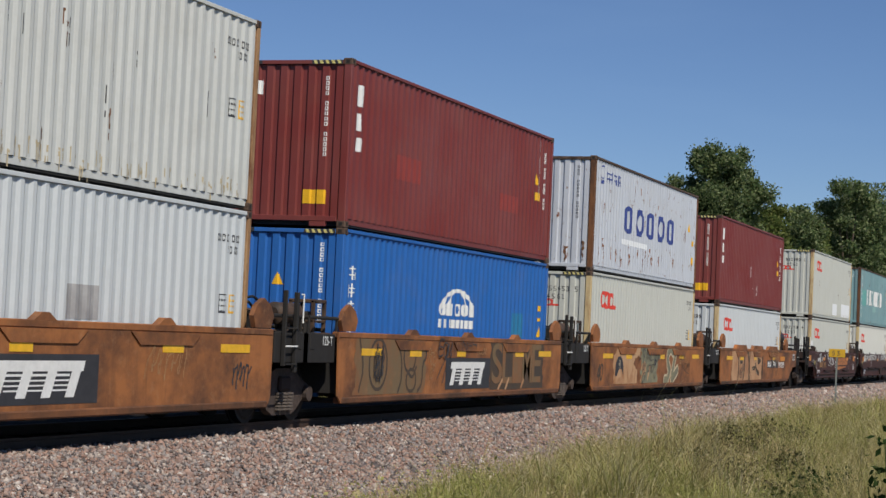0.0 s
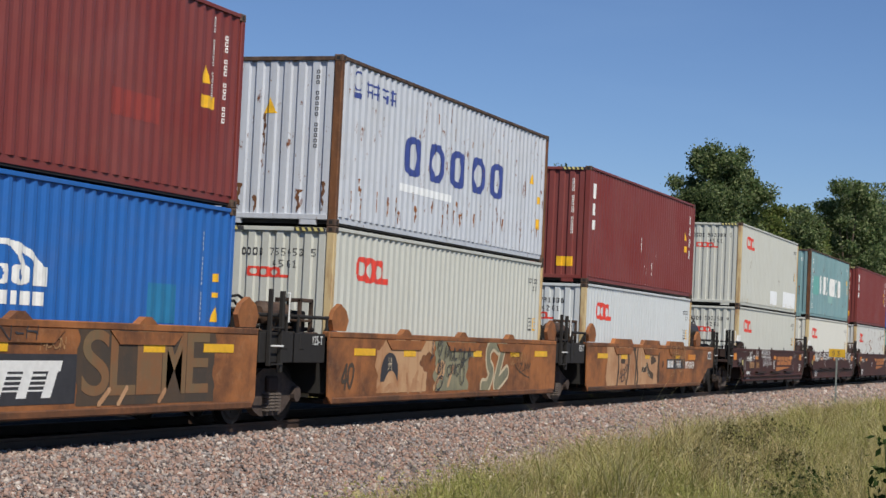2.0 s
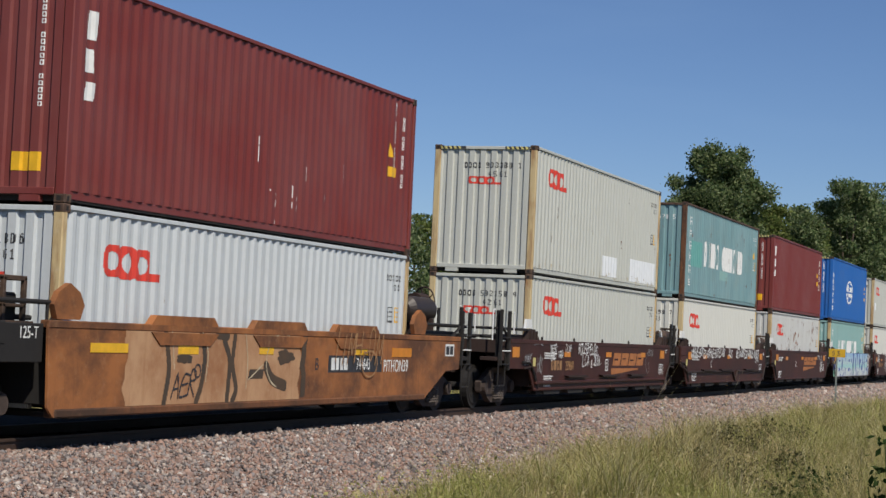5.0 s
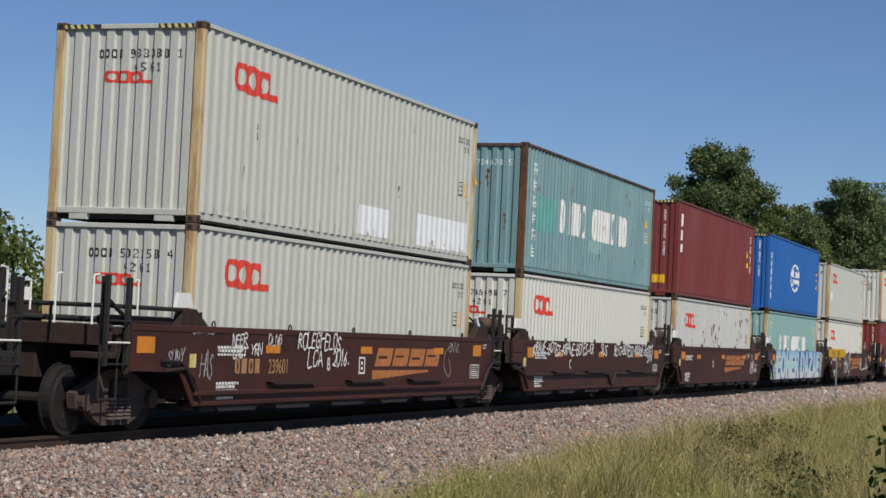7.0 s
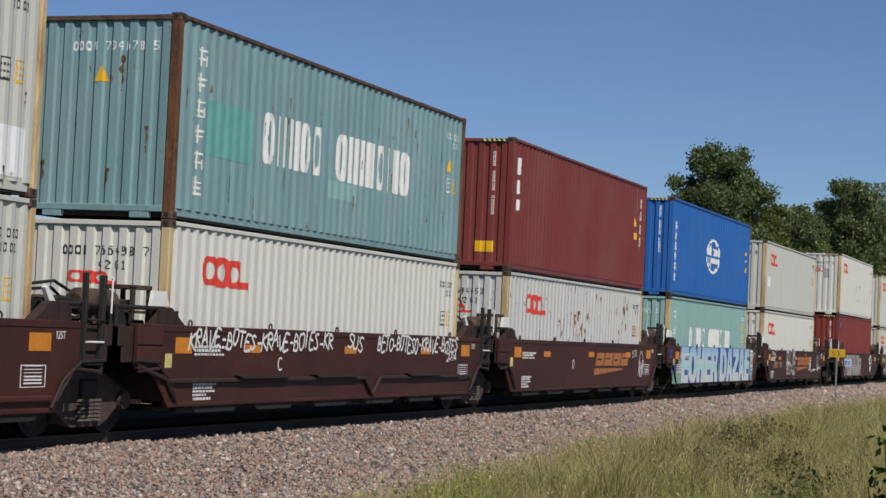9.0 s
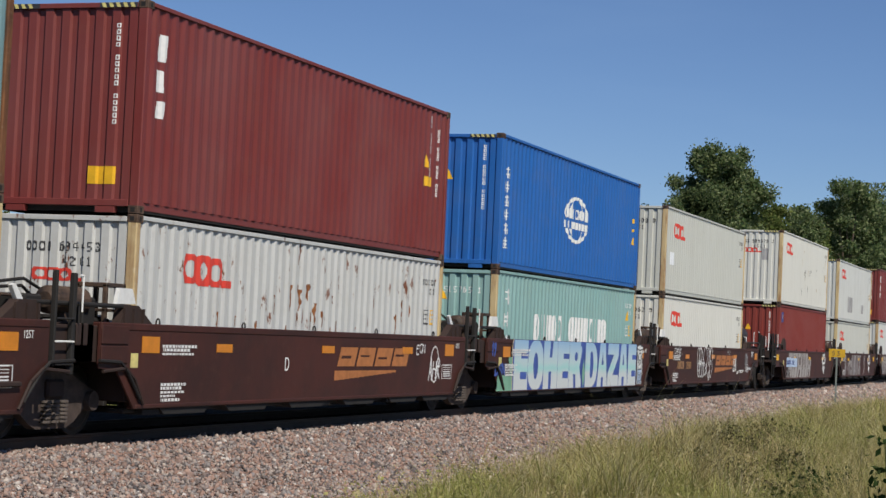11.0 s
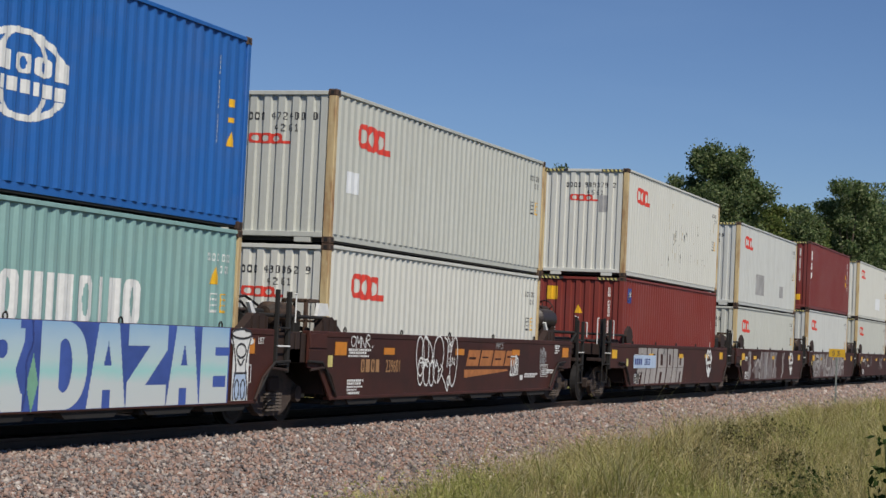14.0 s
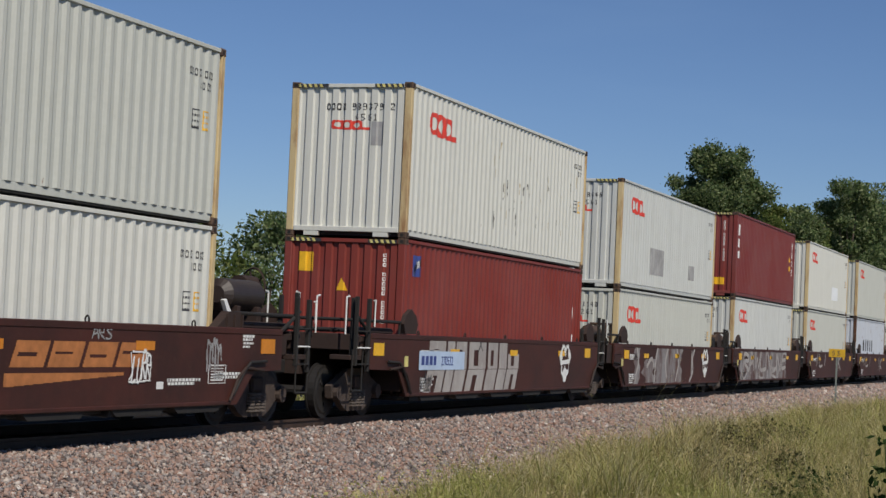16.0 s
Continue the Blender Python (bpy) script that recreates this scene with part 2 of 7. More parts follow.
def text_mesh(text, height, depth=0.004, squeeze=1.0, spread=1.0, bold=0.0):
    """Letters in the x-z plane that face -y, from the lower left corner."""
    cu = bpy.data.curves.new("letters", "FONT")
    cu.body, cu.size, cu.extrude, cu.space_character = text, height / 0.72, depth / 2, spread
    cu.offset = bold
    ob = new("letters", cu)
    bpy.context.view_layer.update()
    me = bpy.data.meshes.new_from_object(ob.evaluated_get(bpy.context.evaluated_depsgraph_get()))
    bpy.data.objects.remove(ob)
    bpy.data.curves.remove(cu)
    me.transform(Matrix.Diagonal((squeeze, 1, 1, 1)))
    me.transform(pose(0, 0, 0, 90, 0, 0))
    return me


# ---------------------------------------------------------------- containers
LEN, WID = 12.192, 2.438
STD, HIGH = 2.591, 2.896
PITCH, DEEP = 0.278, 0.029
CACHE = {}


STEEP = 0.262


def ripple(s, pitch=PITCH, deep=DEEP):
    """How far the corrugated sheet lies behind its outer flats at s metres along it."""
    u = (s / pitch) % 1.0
    a, b, c = (0.46, 0.56, 0.9) if pitch == STEEP else (0.26, 0.5, 0.76)
    if u < a:
        return 0.0
    if u < b:
        return deep * (u - a) / (b - a)
    if u < c:
        return deep
    return deep * (1 - (u - c) / (1 - c))


def breaks(s0, s1, pitch=PITCH):
    out, k = [s0], math.floor(s0 / pitch)
    while k * pitch < s1:
        for u in ((0.0, 0.46, 0.56, 0.9) if pitch == STEEP else (0.0, 0.26, 0.5, 0.76)):
            s = (k + u) * pitch
            if s0 + 1e-4 < s < s1 - 1e-4:
                out.append(s)
        k += 1
    return out + [s1]


def sheet(s0, s1, z0, z1, place, pitch=PITCH, deep=DEEP):
    """A corrugated sheet; place(s, back, z) gives its points."""
    bm = bm_new()
    prev = None
    for s in breaks(s0, s1, pitch):
        d = ripple(s, pitch, deep)
        cur = (bm.verts.new(place(s, d, z0)), bm.verts.new(place(s, d, z1)))
        if prev:
            bm.faces.new((prev[0], cur[0], cur[1], prev[1]))
        prev = cur
    return bm


def near_side(s, d, z):
    return (s, -WID / 2 + 0.022 + d, z)


def far_side(s, d, z):
    return (s, WID / 2 - 0.022 - d, z)


END_PITCH, END_DEEP = STEEP, 0.038


def front_end(s, d, z):
    return (0.03 + d, s, z)


def door_end(s, d, z):
    return (LEN - 0.03 - d, s, z)


def paint_on(inside, s0, s1, z0, z1, place, pitch, off=0.004, step=0.0173, dz=0.012, deep=DEEP):
    """Paint that follows the corrugation: runs of the shape inside(s, z) in narrow upright strips."""
    cuts = sorted(set(breaks(s0, s1, pitch)) | set(np.arange(s0, s1, step)))
    zs = np.arange(z0, z1 + dz, dz)
    verts, faces, known = [], [], {}

    def corner(p):
        k = (round(p[0], 4), round(p[1], 4), round(p[2], 4))
        if k not in known:
            known[k] = len(verts)
            verts.append(p)
        return known[k]

    for a, b in zip(cuts, cuts[1:]):
        if b - a < 1e-4:
            continue
        m = inside(np.full(len(zs), (a + b) / 2), zs)
        edge = np.flatnonzero(np.diff(np.concatenate(([0], m.astype(int), [0]))))
        da, db = ripple(a + 1e-5, pitch, deep) - off, ripple(b - 1e-5, pitch, deep) - off
        for i, j in zip(edge[::2], edge[1::2]):
            lo, hi = zs[i] - dz / 2, zs[j - 1] + dz / 2
            faces.append(tuple(corner(p) for p in (place(a, da, lo), place(b, db, lo), place(b, db, hi), place(a, da, hi))))
    me = bpy.data.meshes.new("paint")
    me.from_pydata(verts, [], faces)
    return me


def rect_shape(x0, z0, x1, z1, slant=0.0):
    return lambda x, z: (x - slant * (z - z0) > x0) & (x - slant * (z - z0) < x1) & (z > z0) & (z < z1)


def ring_shape(cx, cz, rx, rz, thick_x, thick_z, p=2.6):
    def f(x, z):
        o = np.abs((x - cx) / rx) ** p + np.abs((z - cz) / rz) ** p < 1
        i = np.abs((x - cx) / (rx - thick_x)) ** 2 + np.abs((z - cz) / (rz - thick_z)) ** 2 < 1
        return o & ~i
    return f


def union(*fs):
    def f(x, z):
        m = fs[0](x, z)
        for g in fs[1:]:
            m = m | g(x, z)
        return m
    return f


def red_emblem(x0, z0, w, h):
    """Four red blocks with openings."""
    q = w / 3.7
    fs = [ring_shape(x0 + q * 0.5, z0 + h * 0.53, q * 0.56, h * 0.47, q * 0.24, h * 0.2, 4),
          ring_shape(x0 + q * 1.45, z0 + h * 0.5, q * 0.56, h * 0.5, q * 0.26, h * 0.2, 4),
          ring_shape(x0 + q * 2.4, z0 + h * 0.47, q * 0.56, h * 0.47, q * 0.24, h * 0.2, 4),
          rect_shape(x0 + q * 2.9, z0 + h * 0.0, x0 + q * 3.7, z0 + h * 0.26)]
    return union(*fs)


def each_paint(c, name, mat, fs, s0, s1, z0, z1, label=""):
    """One painted part for each shape."""
    for fn in fs:
        side_paint(c, name, mat, fn, s0, s1, z0, z1, label)


def bar_row(x0, z0, h, widths, gap, pattern=True):
    return union(*bar_list(x0, z0, h, widths, gap, pattern))


def bar_list(x0, z0, h, widths, gap, pattern=True):
    """A row of upright blocks; most are hollow rings."""
    fs, x = [], x0
    for i, w in enumerate(widths):
        if w < 0:
            x += -w
            continue
        if pattern and i % 3 != 1 and w > 0.16:
            fs.append(ring_shape(x + w / 2, z0 + h / 2, w / 2, h / 2, w * 0.34, h * 0.16, 4))
        else:
            fs.append(rect_shape(x, z0, x + w, z0 + h))
        x += w + gap
    return fs


def arcs(cx, cz, rx, rz, lower=True):
    def f(x, z):
        u, w = (x - cx) / rx, (z - cz) / rz
        r = np.sqrt(u * u + w * w)
        outer = (r < 1) & (r > 0.86)
        mer = (r < 1) & (np.abs(np.abs(u) - 0.52 * np.sqrt(np.maximum(0, 1 - w * w))) < 0.07)
        keep = (np.abs(w) > 0.42) if lower else (w > 0.25)
        return (outer | mer) & keep
    return f


def glyph_column(x0, ztop, size, n, gap):
    """Upright row of square signs made of plain bars."""
    fs = []
    for i in range(n):
        z = ztop - (i + 1) * size - i * gap
        fs.append(rect_shape(x0 + size * 0.42, z, x0 + size * 0.58, z + size))
        fs.append(rect_shape(x0, z + size * (0.6 if i % 2 else 0.75), x0 + size, z + size * (0.72 if i % 2 else 0.87)))
        fs.append(rect_shape(x0 + size * 0.1, z + size * 0.3, x0 + size * 0.9, z + size * 0.42))
        fs.append(rect_shape(x0, z, x0 + size * 0.16, z + size * 0.9) if i % 2 else rect_shape(x0 + size * 0.84, z, x0 + size, z + size * 0.55))
        if i % 3 == 2:
            fs.append(rect_shape(x0, z, x0 + size, z + size * 0.12))
    return union(*fs)


def tick_column(x0, z0, z1, w, n, skip=5):
    """Upright row of small bars, as of tiny lettering."""
    fs, h = [], (z1 - z0) / n
    for i in range(n):
        if i % skip != skip - 1:
            fs.append(ring_shape(x0 + w / 2, z0 + (i + 0.5) * h, w / 2, h * 0.38, w * 0.24, h * 0.16, 5))
    return union(*fs)


def triangle(cx, z0, w, h):
    return lambda x, z: (z > z0) & (z < z0 + h) & (np.abs(x - cx) < (w / 2) * (1 - (z - z0) / h))


def cached(key, make):
    if key not in CACHE:
        CACHE[key] = make()
    return CACHE[key]


def side_paint(c, name, mat, fn, s0, s1, z0, z1, label=""):
    me = paint_on(fn, s0, s1, z0, z1, near_side, PITCH)
    ob = part(name, me, M[mat], c, label)
    return tagged(ob, kind="stuff") if name in ("sign_column", "code_lettering", "rust_streak", "scrape", "serial_column", "size_column") else ob


def end_paint(c, name, mat, fn, s0, s1, z0, z1, label=""):
    me = paint_on(fn, s0, s1, z0, z1, front_end, END_PITCH, deep=END_DEEP)
    return part(name, me, M[mat], c, label)


def container(label, tall, paint, post=None, hazard=False, rail=None):
    """An ISO box, origin under its near end at track middle; x runs along it."""
    post = post or paint
    H = HIGH if tall else STD
    c = tagged(new("shipping_container"), label, "shipping container", "containers on the train")
    W2 = WID / 2
    K = (H, paint)
    P = M[paint]
    R_ = (H, post)

    def shared(name, make, mat, key, at=None, lab=""):
        me = cached((name, mat, *key), lambda: mesh_of(name, make()))
        return part(name, me, M[mat], c, lab, at)

    zb, zt = 0.165, H - 0.075
    shared("side_wall", lambda: sheet(0.1, LEN - 0.1, zb, zt, near_side), paint, (H, "n"))
    shared("side_wall", lambda: sheet(0.1, LEN - 0.1, zb, zt, far_side), paint, (H, "f"))
    shared("end_wall", lambda: sheet(-W2 + 0.09, W2 - 0.09, zb, zt - 0.02, front_end, END_PITCH, END_DEEP), paint, (H, "e"))
    shared("end_wall", lambda: sheet(-W2 + 0.09, W2 - 0.09, zb, zt - 0.02, door_end, END_PITCH, 0.03), paint, (H, "d"))
    shared("roof", lambda: box(bm_new(), 0.1, -W2 + 0.03, H - 0.06, LEN - 0.1, W2 - 0.03, H - 0.025), paint, (H,))
    shared("floor_frame", lambda: box(bm_new(), 0.1, -W2 + 0.06, 0.03, LEN - 0.1, W2 - 0.06, 0.15), "dark_steel", (0,))
    for sg in (-1, 1):
        y0, y1 = sorted((sg * W2, sg * (W2 - 0.06)))
        shared("top_rail", lambda: box(bm_new(), 0.16, y0 + 0.004, H - 0.072, LEN - 0.16, y1 - 0.004, H - 0.012, 0.006), rail or paint, (H, sg))
        shared("bottom_rail", lambda: box(bm_new(), 0.16, min(y0, y1) + (0.045 if sg < 0 else 0.0), 0.06, LEN - 0.16, max(y0, y1) - (0.045 if sg > 0 else 0.0), 0.162, 0.004), paint, (H, sg))
        for e in (0, 1):
            x0, x1 = (0.004, 0.12) if e == 0 else (LEN - 0.12, LEN - 0.004)
            py0, py1 = sorted((sg * (W2 - 0.004), sg * (W2 - 0.15)))
            shared("corner_post", lambda: box(bm_new(), x0, py0, 0.1, x1, py1, H - 0.1, 0.014), post, (H, sg, e))
            cx0, cx1 = (0.0, 0.178) if e == 0 else (LEN - 0.178, LEN)
            cy0, cy1 = sorted((sg * W2, sg * (W2 - 0.162)))
            for zc in (0.0, H - 0.118):
                shared("corner_casting", lambda: casting(cx0, cy0, zc, cx1, cy1, zc + 0.118, sg, e), "casting", (H, sg, e, zc))
                # no real hole: a dark block whose colour gives the shade inside
                if sg < 0:
                    mx = (cx0 + cx1) / 2
                    shared("casting_hole", lambda: box(bm_new(), mx - 0.025, -W2 - 0.003, zc + 0.03, mx + 0.025, -W2 + 0.02, zc + 0.09), "dark_steel", (H, "s", e, zc))
                if e == 0:
                    my = (cy0 + cy1) / 2
                    shared("casting_hole", lambda: box(bm_new(), -0.003, my - 0.032, zc + 0.03, 0.02, my + 0.032, zc + 0.09), "dark_steel", (H, "e", sg, zc))
    for e in (0, 1):
        x0, x1 = (0.006, 0.1) if e == 0 else (LEN - 0.1, LEN - 0.006)
        shared("top_header", lambda: box(bm_new(), x0, -W2 + 0.165, H - 0.1, x1, W2 - 0.165, H - 0.03, 0.006), rail or paint, (H, e))
        shared("bottom_sill", lambda: sill_bm(x0, x1), paint, (H, e))
    if hazard:
        bmh = bm_new()
        for sg in (-1, 1):
            for i in range(5):
                y = sg * (W2 - 0.2 - 0.11 * i)
                prism_yz(bmh, [(y, H - 0.096), (y + 0.055, H - 0.096), (y + 0.085, H - 0.034), (y + 0.03, H - 0.034)], 0.0, 0.006)
        tagged(part("hazard_stripe", bmh, M["hazard_yellow"], c, "yellow hazard stripes"), kind="stuff")
        for sg in (-1, 1):
            a, b = sorted((sg * (W2 - 0.17), sg * (W2 - 0.75)))
            shared("stripe_ground", lambda: box(bm_new(), 0.0035, a, H - 0.098, 0.008, b, H - 0.032), "dark_mark", (H, sg, "hz"))
    return c


def prism_yz(bm, pts, x0, x1):
    a = [bm.verts.new((x0, y, z)) for y, z in pts]
    b = [bm.verts.new((x1, y, z)) for y, z in pts]
    bm.faces.new(a)
    bm.faces.new(b[::-1])
    n = len(pts)
    for i in range(n):
        bm.faces.new((a[i], b[i], b[(i + 1) % n], a[(i + 1) % n]))
    bmesh.ops.recalc_face_normals(bm, faces=bm.faces[:])


def sill_bm(x0, x1):
    """The lower end beam with its lifting cut-out in the middle and two feet."""
    bm = bm_new()
    W2 = WID / 2
    box(bm, x0, -W2 + 0.165, 0.1, x1, W2 - 0.165, 0.19, 0.006)
    for s in (-1, 1):
        a, b = sorted((s * 0.55, s * 0.85))
        box(bm, x0 + 0.004, a, 0.012, x1, b, 0.098, 0.006)
    return bm


def casting(x0, y0, z0, x1, y1, z1, sg, e):
    """A solid corner block; dark blocks on its faces stand for the two holes."""
    bm = bm_new()
    box(bm, x0, y0, z0, x1, y1, z1, 0.012)
    return bm


FIGURES = {"0": "EBBBBBE", "1": "4C4444E", "2": "EB1248F", "3": "EB161BE", "4": "26AAF22", "5": "F88E11E", "6": "68EBBBE",
           "7": "F112244", "8": "EBBEBBE", "9": "EBBF11E", "G": "788B997"}
FIGURES = {k: [int(r, 16) for r in v] for k, v in FIGURES.items()}


def figures(text, s0, z0, h=0.13, w=0.07, step=0.135, way=1):
    """Stencilled figures on a grid of four by seven cells, from s0 along way."""
    def f(s, z):
        u = (s - s0) * way
        n = np.floor(u / step).astype(int)
        col = np.floor((u - n * step) / (w / 4)).astype(int)
        row = np.floor((z0 + h - z) / (h / 7)).astype(int)
        m = np.zeros(len(z), bool)
        for i in np.flatnonzero((n >= 0) & (n < len(text)) & (col >= 0) & (col < 4) & (row >= 0) & (row < 7)):
            g = FIGURES.get(text[n[i]])
            m[i] = bool(g) and bool(g[row[i]] >> (3 - col[i]) & 1)
        return m
    return f


def serial(c, digits, size_code, H, mat="dark_mark", y0=-0.5, z0=None):
    """The box's number on its end: owner's code as small blocks, figures as they stand."""
    z0 = H - 0.52 if z0 is None else z0
    fs = [ring_shape(-(y0 + i * 0.11) - 0.03, z0 + 0.06, 0.035, 0.065, 0.018, 0.025, 5) for i in range(4)]
    for fn, nm in ((union(*fs), "owner_code"), (figures(digits, -(y0 + 0.52), z0, way=-1, step=0.11), "serial_number"), (figures(size_code, -(y0 + 0.58), z0 - 0.2, way=-1, step=0.13), "size_code")):
        if nm != "size_code" or size_code:
            me = paint_on(fn, -1.08, 0.7, z0 - 0.22, z0 + 0.15, front_end, END_PITCH, step=0.009, dz=0.008, deep=END_DEEP)
            tagged(part(nm, me, M[mat], c), kind="stuff")
    return c


# ---------------------------------------------------------------- track and ground
def ballast_height(y):
    """The bed's profile across the line."""
    a = abs(y)
    if a < 1.75:
        return -0.15
    if a < 3.15:
        return -0.15 - (a - 1.75) * 0.4
    return -0.71 - min(0.5, (a - 3.15) * 0.05)


def ground_mat():
    m, nt, b = node_mat("dry_grassy_soil", 0.95)
    v = coords(nt, per_object=False)
    c = ramp(nt, noise_tex(nt, v, 1.3, 8, 0.7), 0.35, 0.7, (0.06, 0.065, 0.025), (0.16, 0.13, 0.06))
    nt.links.new(c, b.inputs["Base Color"])
    bump(nt, b, noise_tex(nt, v, 9, 8, 0.7), 0.6, 0.05)
    return m


def ballast_mat(name, per_stone):
    m, nt, b = node_mat(name, 0.85)
    v = coords(nt, per_object=False)
    if per_stone:
        g = nt.nodes.new("ShaderNodeNewGeometry")
        src = g.outputs["Random Per Island"]
    else:
        vo = nt.nodes.new("ShaderNodeTexVoronoi")
        vo.inputs["Scale"].default_value = 17
        nt.links.new(v, vo.inputs["Vector"])
        src = vo.outputs["Color"]
        bump(nt, b, vo.outputs["Distance"], 1.0, -0.05)
    n = nt.nodes.new("ShaderNodeValToRGB")
    els = n.color_ramp.elements
    cols = [(0.0, (0.05, 0.047, 0.05)), (0.12, (0.12, 0.105, 0.1)), (0.3, (0.27, 0.165, 0.125)), (0.5, (0.36, 0.24, 0.19)), (0.66, (0.2, 0.19, 0.19)), (0.82, (0.31, 0.265, 0.235)), (0.95, (0.4, 0.33, 0.28)), (1.0, (0.58, 0.54, 0.5))]
    els[0].position, els[0].color = cols[0][0], (*cols[0][1], 1)
    els[1].position, els[1].color = cols[-1][0], (*cols[-1][1], 1)
    for p, c in cols[1:-1]:
        e = els.new(p)
        e.color = (*c, 1)
    nt.links.new(src, n.inputs[0])
    big = noise_tex(nt, v, 0.8, 4)
    fine = noise_tex(nt, v, 40, 4)
    c = mix(nt, ramp(nt, big, 0.4, 0.75), n.outputs[0], (0.29, 0.215, 0.185))
    c = mix(nt, 0.25, n.outputs[0], c)
    c = mix(nt, 0.3, c, fine, "OVERLAY")
    nt.links.new(c, b.inputs["Base Color"])
    return m


def grid_mesh(name, xs, ys, height):
    xs, ys = np.asarray(xs), np.asarray(ys)
    verts = [(x, y, height(x, y)) for y in ys for x in xs]
    nx = len(xs)
    faces = [(j * nx + i, j * nx + i + 1, (j + 1) * nx + i + 1, (j + 1) * nx + i) for j in range(len(ys) - 1) for i in range(nx - 1)]
    me = bpy.data.meshes.new(name)
    me.from_pydata(verts, [], faces)
    return me


def ground_height(x, y):
    base = -0.76 - min(0.25, max(0.0, abs(y) - 3.1) * 0.05)
    return base + 0.06 * noise.noise((x * 0.23, y * 0.3, 0)) if abs(y) < 60 else base


ground = new("ground", grid_mesh("ground", np.concatenate(([-2500, -400, -60], np.arange(-20, 261, 2.0), [400, 900, 2500])),
                                 np.concatenate(([-2500, -400, -60], np.arange(-30, 31, 1.0), [60, 400, 2500])), ground_height))
ground.data.materials.append(ground_mat())
tagged(ground, "dry grassy ground beside the railway line", "ground", kind="structure")

bed = new("ballast_bed", grid_mesh("ballast_bed", np.arange(-30, 320, 1.0),
                                   [-3.6, -3.15, -2.8, -2.4, -2.0, -1.75, -1.2, -0.6, 0, 0.6, 1.2, 1.75, 2.4, 3.15, 3.6],
                                   lambda x, y: ballast_height(y) + (0.03 * noise.noise((x * 0.6, y, 3)) if 1.7 < abs(y) < 3.2 else 0) - (0.25 if abs(y) > 3.5 else 0)))
bed.data.materials.append(ballast_mat("crushed_stone_bed", False))
tagged(bed, "bed of pinkish grey crushed stone under the rails", "ballast", kind="structure")


def stones(name, count, x0, x1, y0, y1, size, label, dens=1.0):
    """Broken stones, each a crooked angular lump, joined into one mesh."""
    rs = np.random.RandomState(5)
    base = np.array([(a, b, c) for a in (-1, 1) for b in (-1, 1) for c in (-1, 1)], float) * 0.72
    tri = np.array([(0, 1, 3), (0, 3, 2), (4, 6, 7), (4, 7, 5), (0, 4, 5), (0, 5, 1), (2, 3, 7), (2, 7, 6), (0, 2, 6), (0, 6, 4), (1, 5, 7), (1, 7, 3)])
    # thinner with distance along the line
    u = rs.rand(count)
    x = x0 + (x1 - x0) * u ** dens
    y = y0 + (y1 - y0) * rs.rand(count)
    z = np.array([ballast_height(v) for v in y]) + rs.uniform(-0.012, 0.026, count)
    s = size * np.exp(rs.normal(0, 0.32, count)) * (1 + 1.3 * (x - x0) / (x1 - x0))
    V = base[None] * (1 + rs.uniform(-0.4, 0.3, (count, 8, 1))) * rs.uniform(0.55, 1.15, (count, 1, 3)) * s[:, None, None]
    a = rs.rand(count) * 6.283
    b = rs.rand(count) * 6.283
    ca, sa, cb, sb = np.cos(a), np.sin(a), np.cos(b), np.sin(b)
    X, Y, Z = V[..., 0], V[..., 1], V[..., 2]
    X, Y = X * ca[:, None] - Y * sa[:, None], X * sa[:, None] + Y * ca[:, None]
    Y, Z = Y * cb[:, None] - Z * sb[:, None], Y * sb[:, None] + Z * cb[:, None]
    P = np.stack((X + x[:, None], Y + y[:, None], Z + z[:, None]), -1).reshape(-1, 3)
    F = (tri[None] + 8 * np.arange(count)[:, None, None]).reshape(-1, 3)
    me = bpy.data.meshes.new(name)
    me.vertices.add(len(P))
    me.vertices.foreach_set("co", P.ravel())
    me.loops.add(F.size)
    me.loops.foreach_set("vertex_index", F.ravel())
    me.polygons.add(len(F))
    me.polygons.foreach_set("loop_start", np.arange(0, F.size, 3))
    me.update(calc_edges=True)
    me.materials.append(STONE)
    return tagged(new(name, me), label, "ballast", kind="stuff")


def shaded_stone_mat():
    m, nt, b = node_mat("oily_shade_stone", 0.95)
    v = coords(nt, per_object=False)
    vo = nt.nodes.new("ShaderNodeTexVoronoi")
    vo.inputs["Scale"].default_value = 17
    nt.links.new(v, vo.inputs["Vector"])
    # near-black: oil stain plus the train's shade, put into the base colour
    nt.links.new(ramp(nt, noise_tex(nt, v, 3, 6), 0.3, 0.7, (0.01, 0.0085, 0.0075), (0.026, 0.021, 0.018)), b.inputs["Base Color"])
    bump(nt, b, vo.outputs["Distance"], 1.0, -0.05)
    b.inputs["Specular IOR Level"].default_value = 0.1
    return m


# flat sheet from y -0.9 to 4.6, coloured as if in the train's shade
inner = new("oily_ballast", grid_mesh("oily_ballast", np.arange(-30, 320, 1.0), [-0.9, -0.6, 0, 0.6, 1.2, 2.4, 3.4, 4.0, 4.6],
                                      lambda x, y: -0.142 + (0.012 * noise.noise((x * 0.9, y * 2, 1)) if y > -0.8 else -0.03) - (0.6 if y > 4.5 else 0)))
inner.data.materials.append(shaded_stone_mat())
tagged(inner, "oil-dark stone under and beyond the train, its shade coloured in", "ballast", kind="structure")

STONE = ballast_mat("crushed_stone", True)
stones("ballast_stones", 104000, 15.5, 108, -4.7, -0.95, 0.0225, "loose crushed stones in pink, grey and dark tones", 2.3)

track = tagged(new("railway_track"), "steel rails on dark timber ties in crushed stone", "railway track", kind="structure")


